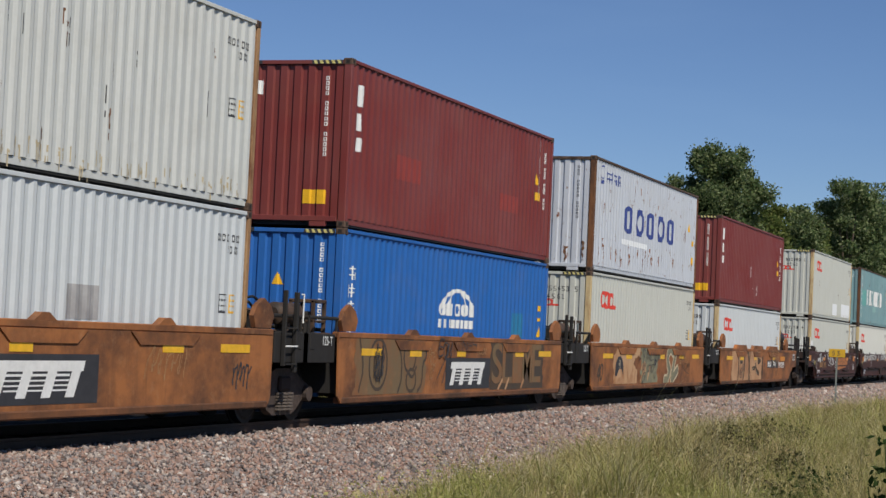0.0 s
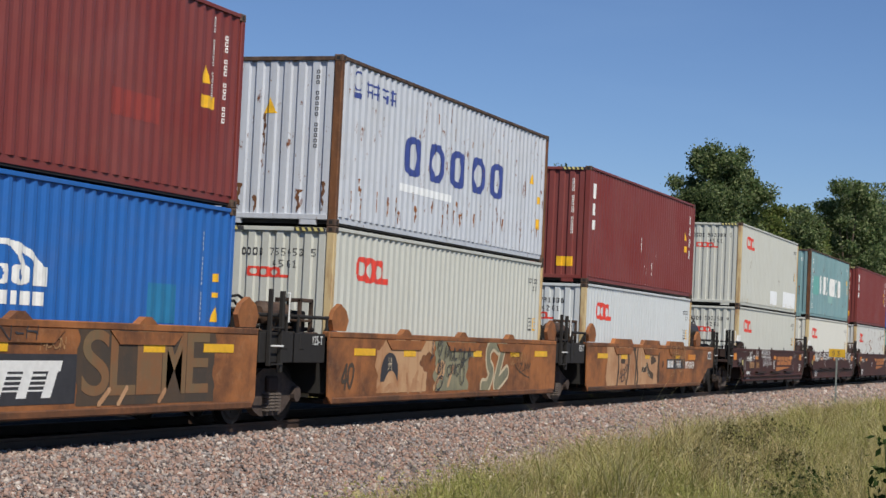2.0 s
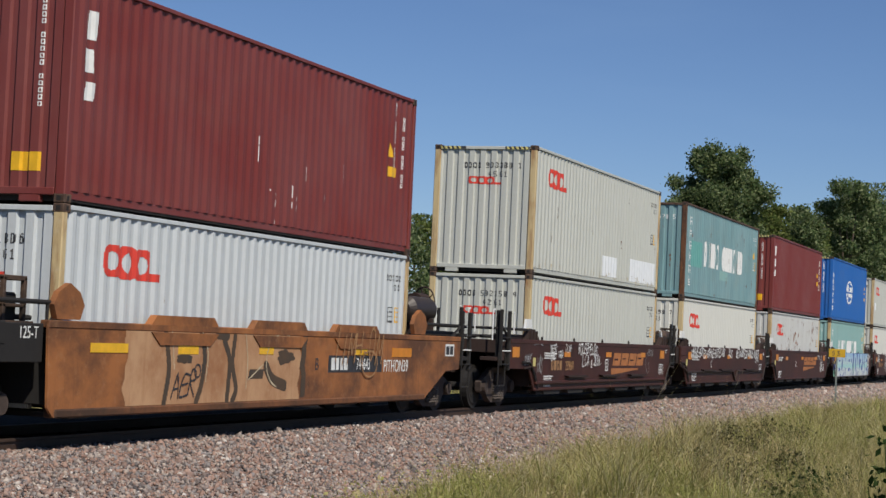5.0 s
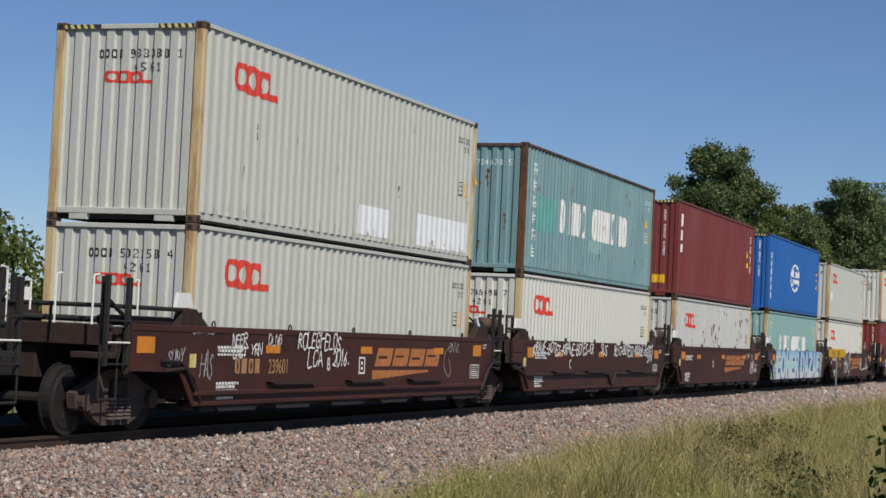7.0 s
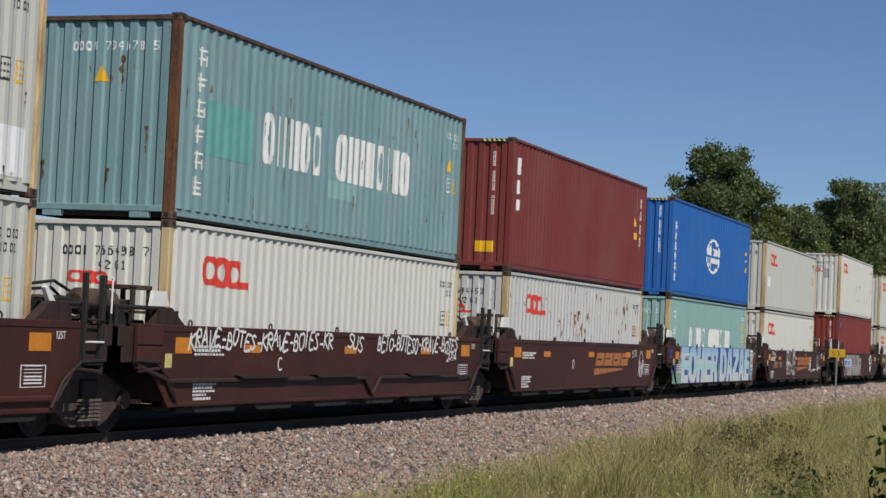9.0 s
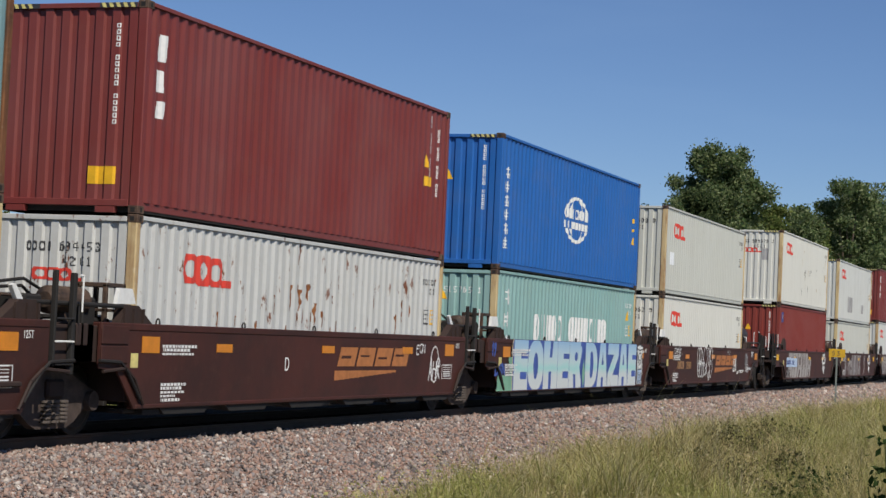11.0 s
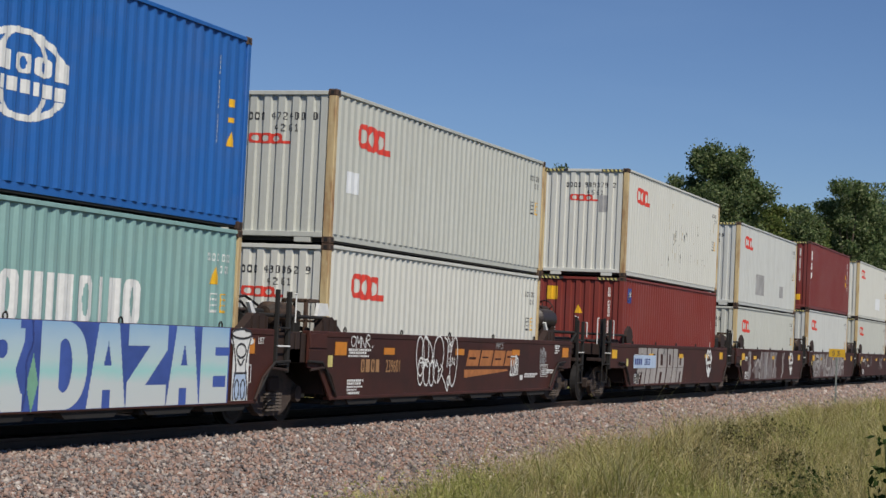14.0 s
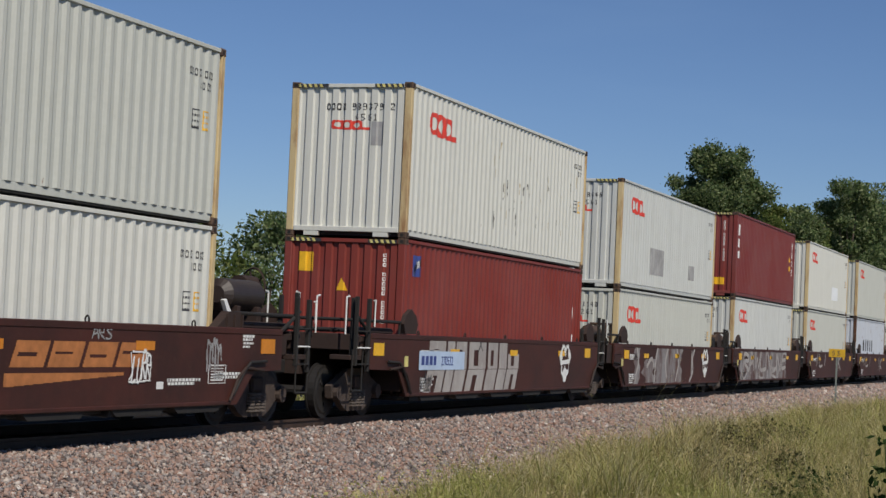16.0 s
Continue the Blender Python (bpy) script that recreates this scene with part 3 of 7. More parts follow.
def rail_bm():
    bm = bm_new()
    prof = [(-0.07, -0.17), (0.07, -0.17), (0.07, -0.155), (0.012, -0.14), (0.012, -0.045), (0.037, -0.035), (0.037, 0.0), (-0.037, 0.0), (-0.037, -0.035), (-0.012, -0.045), (-0.012, -0.14), (-0.07, -0.155)]
    prism_yz(bm, prof, -60, 320)
    return bm


rail_me = mesh_of("rail", rail_bm())
for y in (-0.755, 0.755):
    part("rail", rail_me, M["rail_steel"], track, "worn steel rail", pose(0, y, 0))
tie_me = mesh_of("tie", box(bm_new(), -0.115, -1.3, -0.34, 0.115, 1.3, -0.135, 0.01))
for i in range(200):
    part("tie", tie_me, M["tie"], track, "", pose(8 + i * 0.55, 0.02 * math.sin(i * 2.3), 0))

# ---------------------------------------------------------------- well cars
TRAIN = []          # every keyed thing with its place at the start
TOP, SIDE = 1.48, -1.47


def sill_outline(style, left, right):
    L = LEN
    if style == "orange":
        a = [(-0.55, 0.42), (-0.62, TOP)] if left == "joint" else [(-1.9, 0.85), (-1.9, TOP)]
        b = [(L + 0.42, TOP), (L + 0.42, 0.45), (L + 0.3, 0.3)] if right == "joint" else [(L + 2.35, TOP), (L + 2.3, 0.85), (L + 1.55, 0.82), (L + 0.4, 0.3)]
        return [(-0.4, 0.3), *a, *b]
    a = [(-0.28, 0.36), (-0.78, 0.87), (-1.25, 0.9), (-1.25, TOP)] if left == "joint" else [(-0.28, 0.36), (-0.72, 0.84), (-2.1, 0.86), (-2.1, TOP)]
    b = [(L + 0.75, TOP), (L + 0.75, 0.92), (L + 0.2, 0.36)] if right == "joint" else [(L + 1.9, TOP), (L + 1.9, 0.86), (L + 0.95, 0.84), (L + 0.4, 0.36)]
    return [*a, *b]


def well_car(label, style, left="joint", right="joint", wide_blocks=False):
    car = tagged(new("well_car"), label, "rail car", "well cars of the train")
    skin = M["orange_car"] if style == "orange" else M["brown_car"]
    grime = M["dark_steel"] if style == "orange" else M["brown_dark"]
    L = LEN
    for sg in (1, -1):
        fl = Matrix.Diagonal((1, sg, 1, 1))

        def sp(name, bm, mat, lab="", par=None):
            if sg < 0:
                bmesh.ops.transform(bm, matrix=fl, verts=bm.verts[:])
                bmesh.ops.reverse_faces(bm, faces=bm.faces[:])
            return part(name, bm, mat, par or car, lab)

        pts = sill_outline(style, left, right)
        plate = sp("side_plate", prism(bm_new(), pts, SIDE, SIDE + 0.03), skin)
        xs = [p[0] for p in pts]
        x0, x1 = min(xs), max(xs)
        sp("top_chord", box(bm_new(), x0 + 0.02, SIDE - 0.012, TOP - 0.09, x1 - 0.02, SIDE + 0.13, TOP + 0.006, 0.012), skin)
        if style == "orange":
            sp("bottom_chord", box(bm_new(), -0.38, SIDE - 0.02, 0.29, L + 0.3 if right == "joint" else L + 0.4, SIDE + 0.16, 0.4, 0.02), M["grimy_orange"])
            # raised trapezoid stiffeners and the small peaked blocks above them
            for cx in (0.75, 2.95, 6.1, 9.2, 11.4):
                if cx in (2.95, 6.1, 9.2):
                    sp("stiffener", prism(bm_new(), [(cx - 1.0, TOP - 0.1), (cx - 0.75, TOP - 0.27), (cx + 0.75, TOP - 0.27), (cx + 1.0, TOP - 0.1)], SIDE - 0.022, SIDE + 0.004), skin, "", plate)
                    sp("peaked_block", prism(bm_new(), [(cx - 0.26, TOP), (cx - 0.08, TOP + 0.1), (cx + 0.08, TOP + 0.1), (cx + 0.26, TOP)] if not wide_blocks else [(cx - 1.0, TOP), (cx - 0.85, TOP + 0.13), (cx + 0.85, TOP + 0.13), (cx + 1.0, TOP)], SIDE - 0.01, SIDE + 0.1), skin, "", plate)
        else:
            sp("bottom_chord", box(bm_new(), -0.25, SIDE - 0.015, 0.36, L + 0.2, SIDE + 0.14, 0.42, 0.012), skin)
            for cx in (1.2, 3.2, 5.4, 7.6, 9.7, 11.4):
                sp("floor_bracket", prism(bm_new(), [(cx - 0.75, 0.37), (cx - 0.6, 0.27), (cx + 0.6, 0.27), (cx + 0.75, 0.37)], SIDE + 0.02, SIDE + 0.3), M["dark_steel"], "", plate)
            for cx in (0.35, 3.0, 5.6, 8.3, 11.2):
                sp("tie_down_ring", ring_bm(cx, SIDE + 0.05, TOP + 0.03, 0.05, 0.014), M["dark_steel"], "", plate)
        # guide ears at the ends of the well
        for ex in (-0.12, L + 0.1):
            if style == "brown_white_guides":
                k = -1 if ex < 0 else 1
                g = sp("guide_block", prism(bm_new(), [(ex + k * 0.52, TOP), (ex + k * 0.42, TOP + 0.24), (ex + k * 0.06, TOP + 0.24), (ex - k * 0.34, TOP)], SIDE + 0.06, SIDE + 0.2), grime)
                face = [(ex - 0.52, TOP + 0.25), (ex - 0.46, TOP + 0.46), (ex - 0.12, TOP + 0.46), (ex - 0.02, TOP + 0.26)] if k < 0 else [(ex + 0.1, TOP + 0.24), (ex - 0.02, TOP + 0.4), (ex + 0.06, TOP + 0.42), (ex + 0.24, TOP + 0.24)]
                sp("guide_face", prism(bm_new(), face, SIDE + 0.13, SIDE + 0.19), M["white_mark"], "white painted guide", g)
                for q in (0.45, 0.2, -0.05):
                    sp("guide_rib", box(bm_new(), ex + k * q - 0.015, SIDE + 0.03, TOP, ex + k * q + 0.015, SIDE + 0.062, TOP + 0.2), grime, "", g)
            else:
                o = [(ex - 0.27, TOP + 0.02), (ex - 0.36, TOP + 0.2), (ex - 0.25, TOP + 0.36), (ex, TOP + 0.47), (ex + 0.25, TOP + 0.36), (ex + 0.36, TOP + 0.2), (ex + 0.27, TOP + 0.02)]
                sp("guide_ear", prism(bm_new(), o, SIDE + 0.02, SIDE + 0.1), skin if style == "orange" else M["brown_dark"], "heart-shaped steel guide")
        # end posts with rungs
        for end, kind in ((0, left), (1, right)):
            if kind == "joint" and end == 0:
                continue
            if kind == "joint":
                p0, p1, zt = L + 0.85, L + 1.28, 2.1
            elif end == 0:
                p0, p1, zt = -2.75, -2.2, 2.1
            else:
                p0, p1, zt = L + 2.45, L + 2.9, 2.0
            lad = sp("ladder_post", box(bm_new(), p0 - 0.025, SIDE - 0.02, 0.92, p0 + 0.025, SIDE + 0.05, zt, 0.008), M["dark_steel"])
            sp("ladder_post", box(bm_new(), p1 - 0.04, SIDE - 0.02, 0.82, p1 + 0.04, SIDE + 0.05, zt - 0.02, 0.008), M["dark_steel"])
            for k in range(3):
                sp("rung", cyl(bm_new(), (p0, SIDE - 0.03, 0.95 + 0.28 * k), (p1, SIDE - 0.03, 0.95 + 0.28 * k), 0.013, 6), M["white_mark"] if k == 1 else M["dark_steel"], "", lad)
            bmh = bm_new()
            cyl(bmh, (p1 + 0.12, SIDE - 0.05, 1.6), (p1 + 0.12, SIDE - 0.05, zt - 0.05), 0.013, 6)
            cyl(bmh, (p1 + 0.04, SIDE - 0.05, zt - 0.05), (p1 + 0.13, SIDE - 0.05, zt - 0.05), 0.013, 6)
            sp("grab_iron", bmh, M["white_mark"], "pale worn grab iron")
    part("floor", well_floor(), M["dark_steel"], car)
    for end, kind in ((0, left), (1, right)):
        s, o = (-1, 0.0) if end == 0 else (1, L)
        reach = 1.55 if kind == "joint" else 2.6
        xa, xb = sorted((o + s * 0.3, o + s * 0.42))
        part("bulkhead", box(bm_new(), xa, -1.4, 0.45, xb, 1.4, TOP - 0.05, 0.01), grime, car)
        xa, xb = sorted((o + s * 0.42, o + s * reach))
        part("end_deck", box(bm_new(), xa, -1.36, TOP - 0.16, xb, 1.36, TOP - 0.06, 0.01), grime, car)
        part("centre_sill", box(bm_new(), xa, -0.35, 0.72, xb, 0.35, TOP - 0.16, 0.015), grime, car)
        xa, xb = sorted((o + s * 0.5, o + s * (reach + 0.1)))
        part("cross_beam", box(bm_new(), o + s * reach - 0.09, -1.42, TOP - 0.3, o + s * reach + 0.09, 1.42, TOP - 0.02, 0.012), grime, car)
        if kind == "joint":
            xa, xb = sorted((o + s * 0.62, o + s * 1.9))
            part("end_apron", box(bm_new(), xa, SIDE + 0.06, 0.97, xb, SIDE + 0.1, TOP - 0.04, 0.01), grime, car, "dark grimy end panel")
        bmr = bm_new()
        cyl(bmr, (o + s * 0.35, SIDE + 0.1, 1.7), (o + s * (reach + 0.1), SIDE + 0.1, 1.7), 0.03, 8)
        cyl(bmr, (o + s * (reach + 0.1), SIDE + 0.1, 1.7), (o + s * (reach + 0.1), -SIDE - 0.1, 1.7), 0.03, 8)
        for py in (SIDE + 0.1, -0.6, 0.6, -SIDE - 0.1):
            cyl(bmr, (o + s * (reach + 0.1), py, TOP - 0.1), (o + s * (reach + 0.1), py, 1.7), 0.025, 6)
        cyl(bmr, (o + s * 0.5, SIDE + 0.1, TOP - 0.1), (o + s * 0.5, SIDE + 0.1, 1.7), 0.025, 6)
        part("hand_rail", bmr, M["dark_steel"], car)
        for k in range(4):
            y = -1.1 + 0.5 * k
            part("brake_pipe", cyl(bm_new(), (o + s * 0.45, y, 1.5 + 0.03 * (k % 2)), (o + s * (reach - 0.1), y + 0.2, 1.52), 0.035, 7), M["dark_steel"], car)
        if style != "orange":
            for n_, pts_ in enumerate((((0.2, 0.5), (0.55, 0.85), (0.75, 0.98), (1.3, 1.0)), ((0.1, 0.42), (0.35, 0.75), (0.6, 0.9), (1.2, 0.86)))):
                bmq = bm_new()
                for (xa_, za_), (xb_, zb_) in zip(pts_, pts_[1:]):
                    cyl(bmq, (o + s * xa_, SIDE - 0.035, za_), (o + s * xb_, SIDE - 0.035, zb_), 0.022, 6)
                part("brake_hose", bmq, M["brown_dark"] if n_ else M["dark_steel"], car)
        if kind == "joint" and end == 0 and style != "orange":
            for za, zb in ((0.96, 1.19), (1.205, 1.45)):
                part("end_panel", box(bm_new(), -1.22, SIDE - 0.018, za, -0.52, SIDE + 0.004, zb, 0.012), skin, car)
        if kind == "joint" and end == 1:
            bmg = bm_new()
            cyl(bmg, (o + 1.42, -1.0, 1.74), (o + 2.2, -1.0, 1.74), 0.18, 18)
            cyl(bmg, (o + 1.36, -1.0, 1.74), (o + 1.42, -1.0, 1.74), 0.1, 18, 0.18)
            cyl(bmg, (o + 1.75, -1.0, 1.4), (o + 1.75, -1.0, 1.6), 0.12, 10)
            part("brake_cylinder", bmg, M["gear_brown"], car, "oily brown brake cylinder")
            bmf = bm_new()
            for xx in (2.5, 2.95):
                for yy in (-1.2, -0.8):
                    box(bmf, o + xx - 0.03, yy - 0.03, 1.4, o + xx + 0.03, yy + 0.03, 1.98, 0.006)
            box(bmf, o + 2.47, -1.23, 1.94, o + 2.98, -0.77, 2.0, 0.008)
            box(bmf, o + 2.47, -1.23, 1.62, o + 2.98, -0.77, 1.66, 0.008)
            box(bmf, o + 2.4, -1.3, 1.4, o + 3.05, -0.7, 1.46, 0.008)
            part("gear_frame", bmf, M["gear_brown"], car, "rusty open gear frame")
            rg = random.Random(17)
            for k in range(7):
                ya, za = rg.uniform(-1.25, 0.6), rg.uniform(1.46, 1.9)
                bmp = bm_new()
                mid = (o + rg.uniform(1.4, 1.9), ya + rg.uniform(-0.1, 0.1), za + rg.uniform(-0.06, 0.14))
                cyl(bmp, (o + 0.4, ya, za), mid, 0.022, 7)
                cyl(bmp, mid, (o + 2.7, ya + rg.uniform(-0.2, 0.2), rg.uniform(1.45, 1.7)), 0.022, 7)
                part("brake_pipe", bmp, M["gear_brown"] if k % 2 else M["dark_steel"], car)
        if kind == "joint":
            bmv = bm_new()
            box(bmv, o + s * 0.95 - 0.2, -1.1, TOP - 0.06, o + s * 0.95 + 0.2, -0.7, TOP + 0.32, 0.03)
            cyl(bmv, (o + s * 0.95 - 0.3, -0.9, TOP + 0.12), (o + s * 0.95 + 0.3, -0.9, TOP + 0.12), 0.12, 12)
            part("brake_valve", bmv, M["dark_steel"], car, "grimy brake valve")
        else:
            bmc = bm_new()
            box(bmc, min(o + s * reach, o + s * (reach + 0.9)), -0.11, 0.72, max(o + s * reach, o + s * (reach + 0.9)), 0.11, 0.98, 0.03)
            box(bmc, min(o + s * (reach + 0.75), o + s * (reach + 1.22)), -0.2, 0.66, max(o + s * (reach + 0.75), o + s * (reach + 1.22)), 0.2, 1.03, 0.05)
            part("coupler", bmc, M["dark_steel"], car, "rusty knuckle coupler")
            for py in (SIDE + 0.12, 0.0, -SIDE - 0.12):
                part("platform_post", box(bm_new(), o + s * (reach + 0.06) - 0.035, py - 0.035, 1.0, o + s * (reach + 0.06) + 0.035, py + 0.035, 2.08, 0.008), M["dark_steel"], car)
            part("diagonal_brace", cyl(bm_new(), (o + s * (reach + 0.05), SIDE + 0.06, 1.78), (o + s * (reach - 0.95), SIDE + 0.06, 1.3), 0.03, 7), M["dark_steel"], car)
            part("step_plate", box(bm_new(), min(o + s * (reach - 0.25), o + s * (reach + 0.35)), SIDE + 0.02, 1.02, max(o + s * (reach - 0.25), o + s * (reach + 0.35)), SIDE + 0.4, 1.1, 0.008), grime, car)
            part("end_box", box(bm_new(), min(o + s * (reach - 0.75), o + s * (reach - 0.3)), SIDE + 0.1, 1.08, max(o + s * (reach - 0.75), o + s * (reach - 0.3)), SIDE + 0.5, 1.42, 0.02), grime, car)
            part("end_tube", cyl(bm_new(), (o + s * (reach - 0.1), SIDE + 0.25, 1.52), (o + s * 0.6, SIDE + 0.25, 1.52), 0.07, 10), grime, car)
            for py in (SIDE, -SIDE):
                bmw = bm_new()
                for dx in (0.0, 0.45):
                    xx = o + s * (reach - 0.15 + dx)
                    cyl(bmw, (xx, py, 0.5), (xx, py, 1.2), 0.016, 6)
                cyl(bmw, (o + s * (reach - 0.15), py, 0.5), (o + s * (reach + 0.3), py, 0.5), 0.018, 6)
                part("step_iron", bmw, M["dark_steel"], car)
            for py in (-1.3, -0.75, 0.4, 1.2):
                bmd = bm_new()
                cyl(bmd, (o + s * (reach + 0.25), py, 1.45), (o + s * (reach + 0.25), py, 2.08), 0.015, 6)
                cyl(bmd, (o + s * (reach + 0.25), py, 2.08), (o + s * (reach + 0.12), py, 2.1), 0.015, 6)
                part("grab_iron", bmd, M["white_mark"], car, "pale worn grab iron")
            if end == 1:
                bmt = bm_new()
                cyl(bmt, (o + 1.1, -0.75, 1.98), (o + 2.2, -0.75, 1.98), 0.25, 36)
                for dx, sx in ((1.1, -1), (2.2, 1)):
                    cyl(bmt, (o + dx, -0.75, 1.98), (o + dx + sx * 0.09, -0.75, 1.98), 0.25, 20, 0.13)
                tank = part("air_tank", bmt, M["tank_brown"], car, "dark cylindrical air tank")
                bms = bm_new()
                for dx in (1.3, 2.0):
                    box(bms, o + dx - 0.05, -1.0, TOP - 0.06, o + dx + 0.05, -0.5, 1.82, 0.01)
                part("tank_cradle", bms, M["brown_dark"], tank)
                bmk = ring_bm(0, 0, 0, 0.33, 0.018, 24)
                for k in range(5):
                    a = k * 1.2566
                    cyl(bmk, (0, 0, 0), (0.32 * math.cos(a), 0, 0.32 * math.sin(a)), 0.014, 6)
                part("brake_wheel", bmk, M["brown_dark"], car, "round hand brake wheel", pose(o + 2.78, -0.5, 2.12, 0, 0, 62))
                bmb = bm_new()
                box(bmb, o + 2.35, -0.75, 1.45, o + 2.65, -0.2, 2.05, 0.04)
                cyl(bmb, (o + 2.35, -0.45, 2.12), (o + 2.75, -0.5, 2.12), 0.2, 16)
                cyl(bmb, (o + 2.3, 0.3, 1.5), (o + 2.3, 0.3, 2.1), 0.16, 14)
                part("brake_gear", bmb, M["brown_dark"], car, "rusty brown brake gear")
    return car


def ring_bm(cx, cy, cz, r, thick=0.02, seg=12):
    """An upright ring in the x-z plane."""
    bm = bm_new()
    rings = []
    for i in range(seg):
        a = 2 * math.pi * i / seg
        rings.append([bm.verts.new((cx + (r + thick * math.cos(b)) * math.cos(a), cy + thick * math.sin(b), cz + (r + thick * math.cos(b)) * math.sin(a))) for b in (0, 1.57, 3.14, 4.71)])
    for i in range(seg):
        for j in range(4):
            bm.faces.new((rings[i][j], rings[(i + 1) % seg][j], rings[(i + 1) % seg][(j + 1) % 4], rings[i][(j + 1) % 4]))
    bmesh.ops.recalc_face_normals(bm, faces=bm.faces[:])
    return bm


def well_floor():
    bm = bm_new()
    for cx in (0.3, 3.0, 6.1, 9.2, 11.9):
        box(bm, cx - 0.25, -1.42, 0.27, cx + 0.25, 1.42, 0.35, 0.01)
    for y in (-1.2, 1.2):
        box(bm, -0.3, y - 0.12, 0.3, LEN + 0.3, y + 0.12, 0.352, 0.01)
    return bm


WHEELS = []


def wheelset_bm():
    """Two flanged wheels on an axle along y; the webs carry cut marks that show the turning."""
    bm = bm_new()
    cyl(bm, (0, -1.0, 0), (0, 1.0, 0), 0.08, 10)
    for s in (-1, 1):
        cyl(bm, (0, s * 0.70, 0), (0, s * 0.825, 0), 0.455, 28)
        cyl(bm, (0, s * 0.68, 0), (0, s * 0.705, 0), 0.485, 28)
        cyl(bm, (0, s * 0.825, 0), (0, s * 0.845, 0), 0.40, 24, 0.36)
        for k in range(3):
            a = k * 2.094
            box(bm, 0.19, s * 0.845 - 0.012, -0.03, 0.29, s * 0.845 + 0.012, 0.03, 0, pose(0, 0, 0, 0, math.degrees(a), 0))
    return bm


WHEELSET_ME = mesh_of("wheelset", wheelset_bm())
WHEELSET_ME.materials.append(M["steel_wheel"])


def truck_frame(s):
    """A cast side frame with its spring nest and axle boxes."""
    bm = bm_new()
    o = [(-1.05, 0.36), (-1.1, 0.56), (-0.75, 0.68), (-0.3, 0.86), (0.3, 0.86), (0.75, 0.68), (1.1, 0.56), (1.05, 0.36), (0.78, 0.36), (0.55, 0.2), (0.35, 0.12), (-0.35, 0.12), (-0.55, 0.2), (-0.78, 0.36)]
    prism(bm, o, s * 0.98 - 0.06, s * 0.98 + 0.06)
    for x in (-0.89, 0.89):
        cyl(bm, (x, s * 0.9, 0.455), (x, s * 1.12, 0.455), 0.13, 12)
    return bm


def rail_truck(label, x):
    t = tagged(new("rail_truck"), label, "rail truck", "trucks under the cars")
    for s in (-1, 1):
        f = part("side_frame", cached(("frame", s), lambda: mesh_of("side_frame", truck_frame(s))), M["truck_cast"], t)
        for k in range(3):
            me = cached(("spring", s, k), lambda: mesh_of("spring", spring_bm(-0.2 + 0.2 * k, s * 1.07)))
            part("spring", me, M["truck_spring"], f)
    part("bolster", cached("bolster", lambda: mesh_of("bolster", box(bm_new(), -0.2, -1.1, 0.5, 0.2, 1.1, 0.74, 0.03))), M["brown_dark"], t)
    for a in (-0.89, 0.89):
        w = part("wheelset", WHEELSET_ME, None, t, "worn steel wheels on an axle", pose(a, 0, 0.455))
        WHEELS.append((w, a))
    TRAIN.append((t, x, 0.0))
    return t


def spring_bm(cx, cy):
    bm = bm_new()
    for k in range(6):
        cyl(bm, (cx, cy, 0.2 + k * 0.05), (cx, cy, 0.232 + k * 0.05), 0.075, 10)
    return bm


# ---- markings on the cars
def flat_paint(car, name, mat, fn, s0, s1, z0, z1, label="", off=0.004, step=0.02):
    me = paint_on(fn, s0, s1, z0, z1, lambda s, d, z: (s, SIDE - off, z), 99.0, 0.0, step, 0.01, 0.0)
    ob = part(name, me, M[mat], car, label)
    return tagged(ob, kind="stuff") if name in ("graffiti_tag", "graffiti_outline", "graffiti", "small_print", "graffiti_dark", "graffiti_slot") else ob


def car_text(car, text, x, z, h, mat, squeeze=1.0, off=0.005, name="lettering"):
    return part(name, text_mesh(text, h, 0.003, squeeze), M[mat], car, "", pose(x, SIDE - off, z))


def reflectors(car, mat, spots, h=0.12):
    for x, w, z in spots:
        part("reflector", box(bm_new(), x, SIDE - 0.008, z, x + w, SIDE + 0.002, z + h), M[mat], car)


def scribble(x0, z0, w, h, n, seed, thick=0.02):
    """A looping sprayed line, as of a quick tag."""
    rs = np.random.RandomState(seed)
    t = np.linspace(0, n * 2 * np.pi, n * 60)
    ph = rs.rand(4) * 6
    px = x0 + w * (t / t[-1]) * 0.86 + 0.07 * w + 0.055 * w * np.sin(t + ph[0])
    pz = z0 + h * 0.5 + h * (0.32 + 0.12 * np.sin(t * 0.37 + ph[1])) * np.sin(t * 1.0 + ph[2]) + 0.1 * h * np.sin(2.3 * t + ph[3])

    def f(x, z):
        m = np.zeros(len(z), bool)
        near = np.abs(px - x[0]) < thick
        for c in pz[near]:
            m |= np.abs(z - c) < thick
        return m
    return f


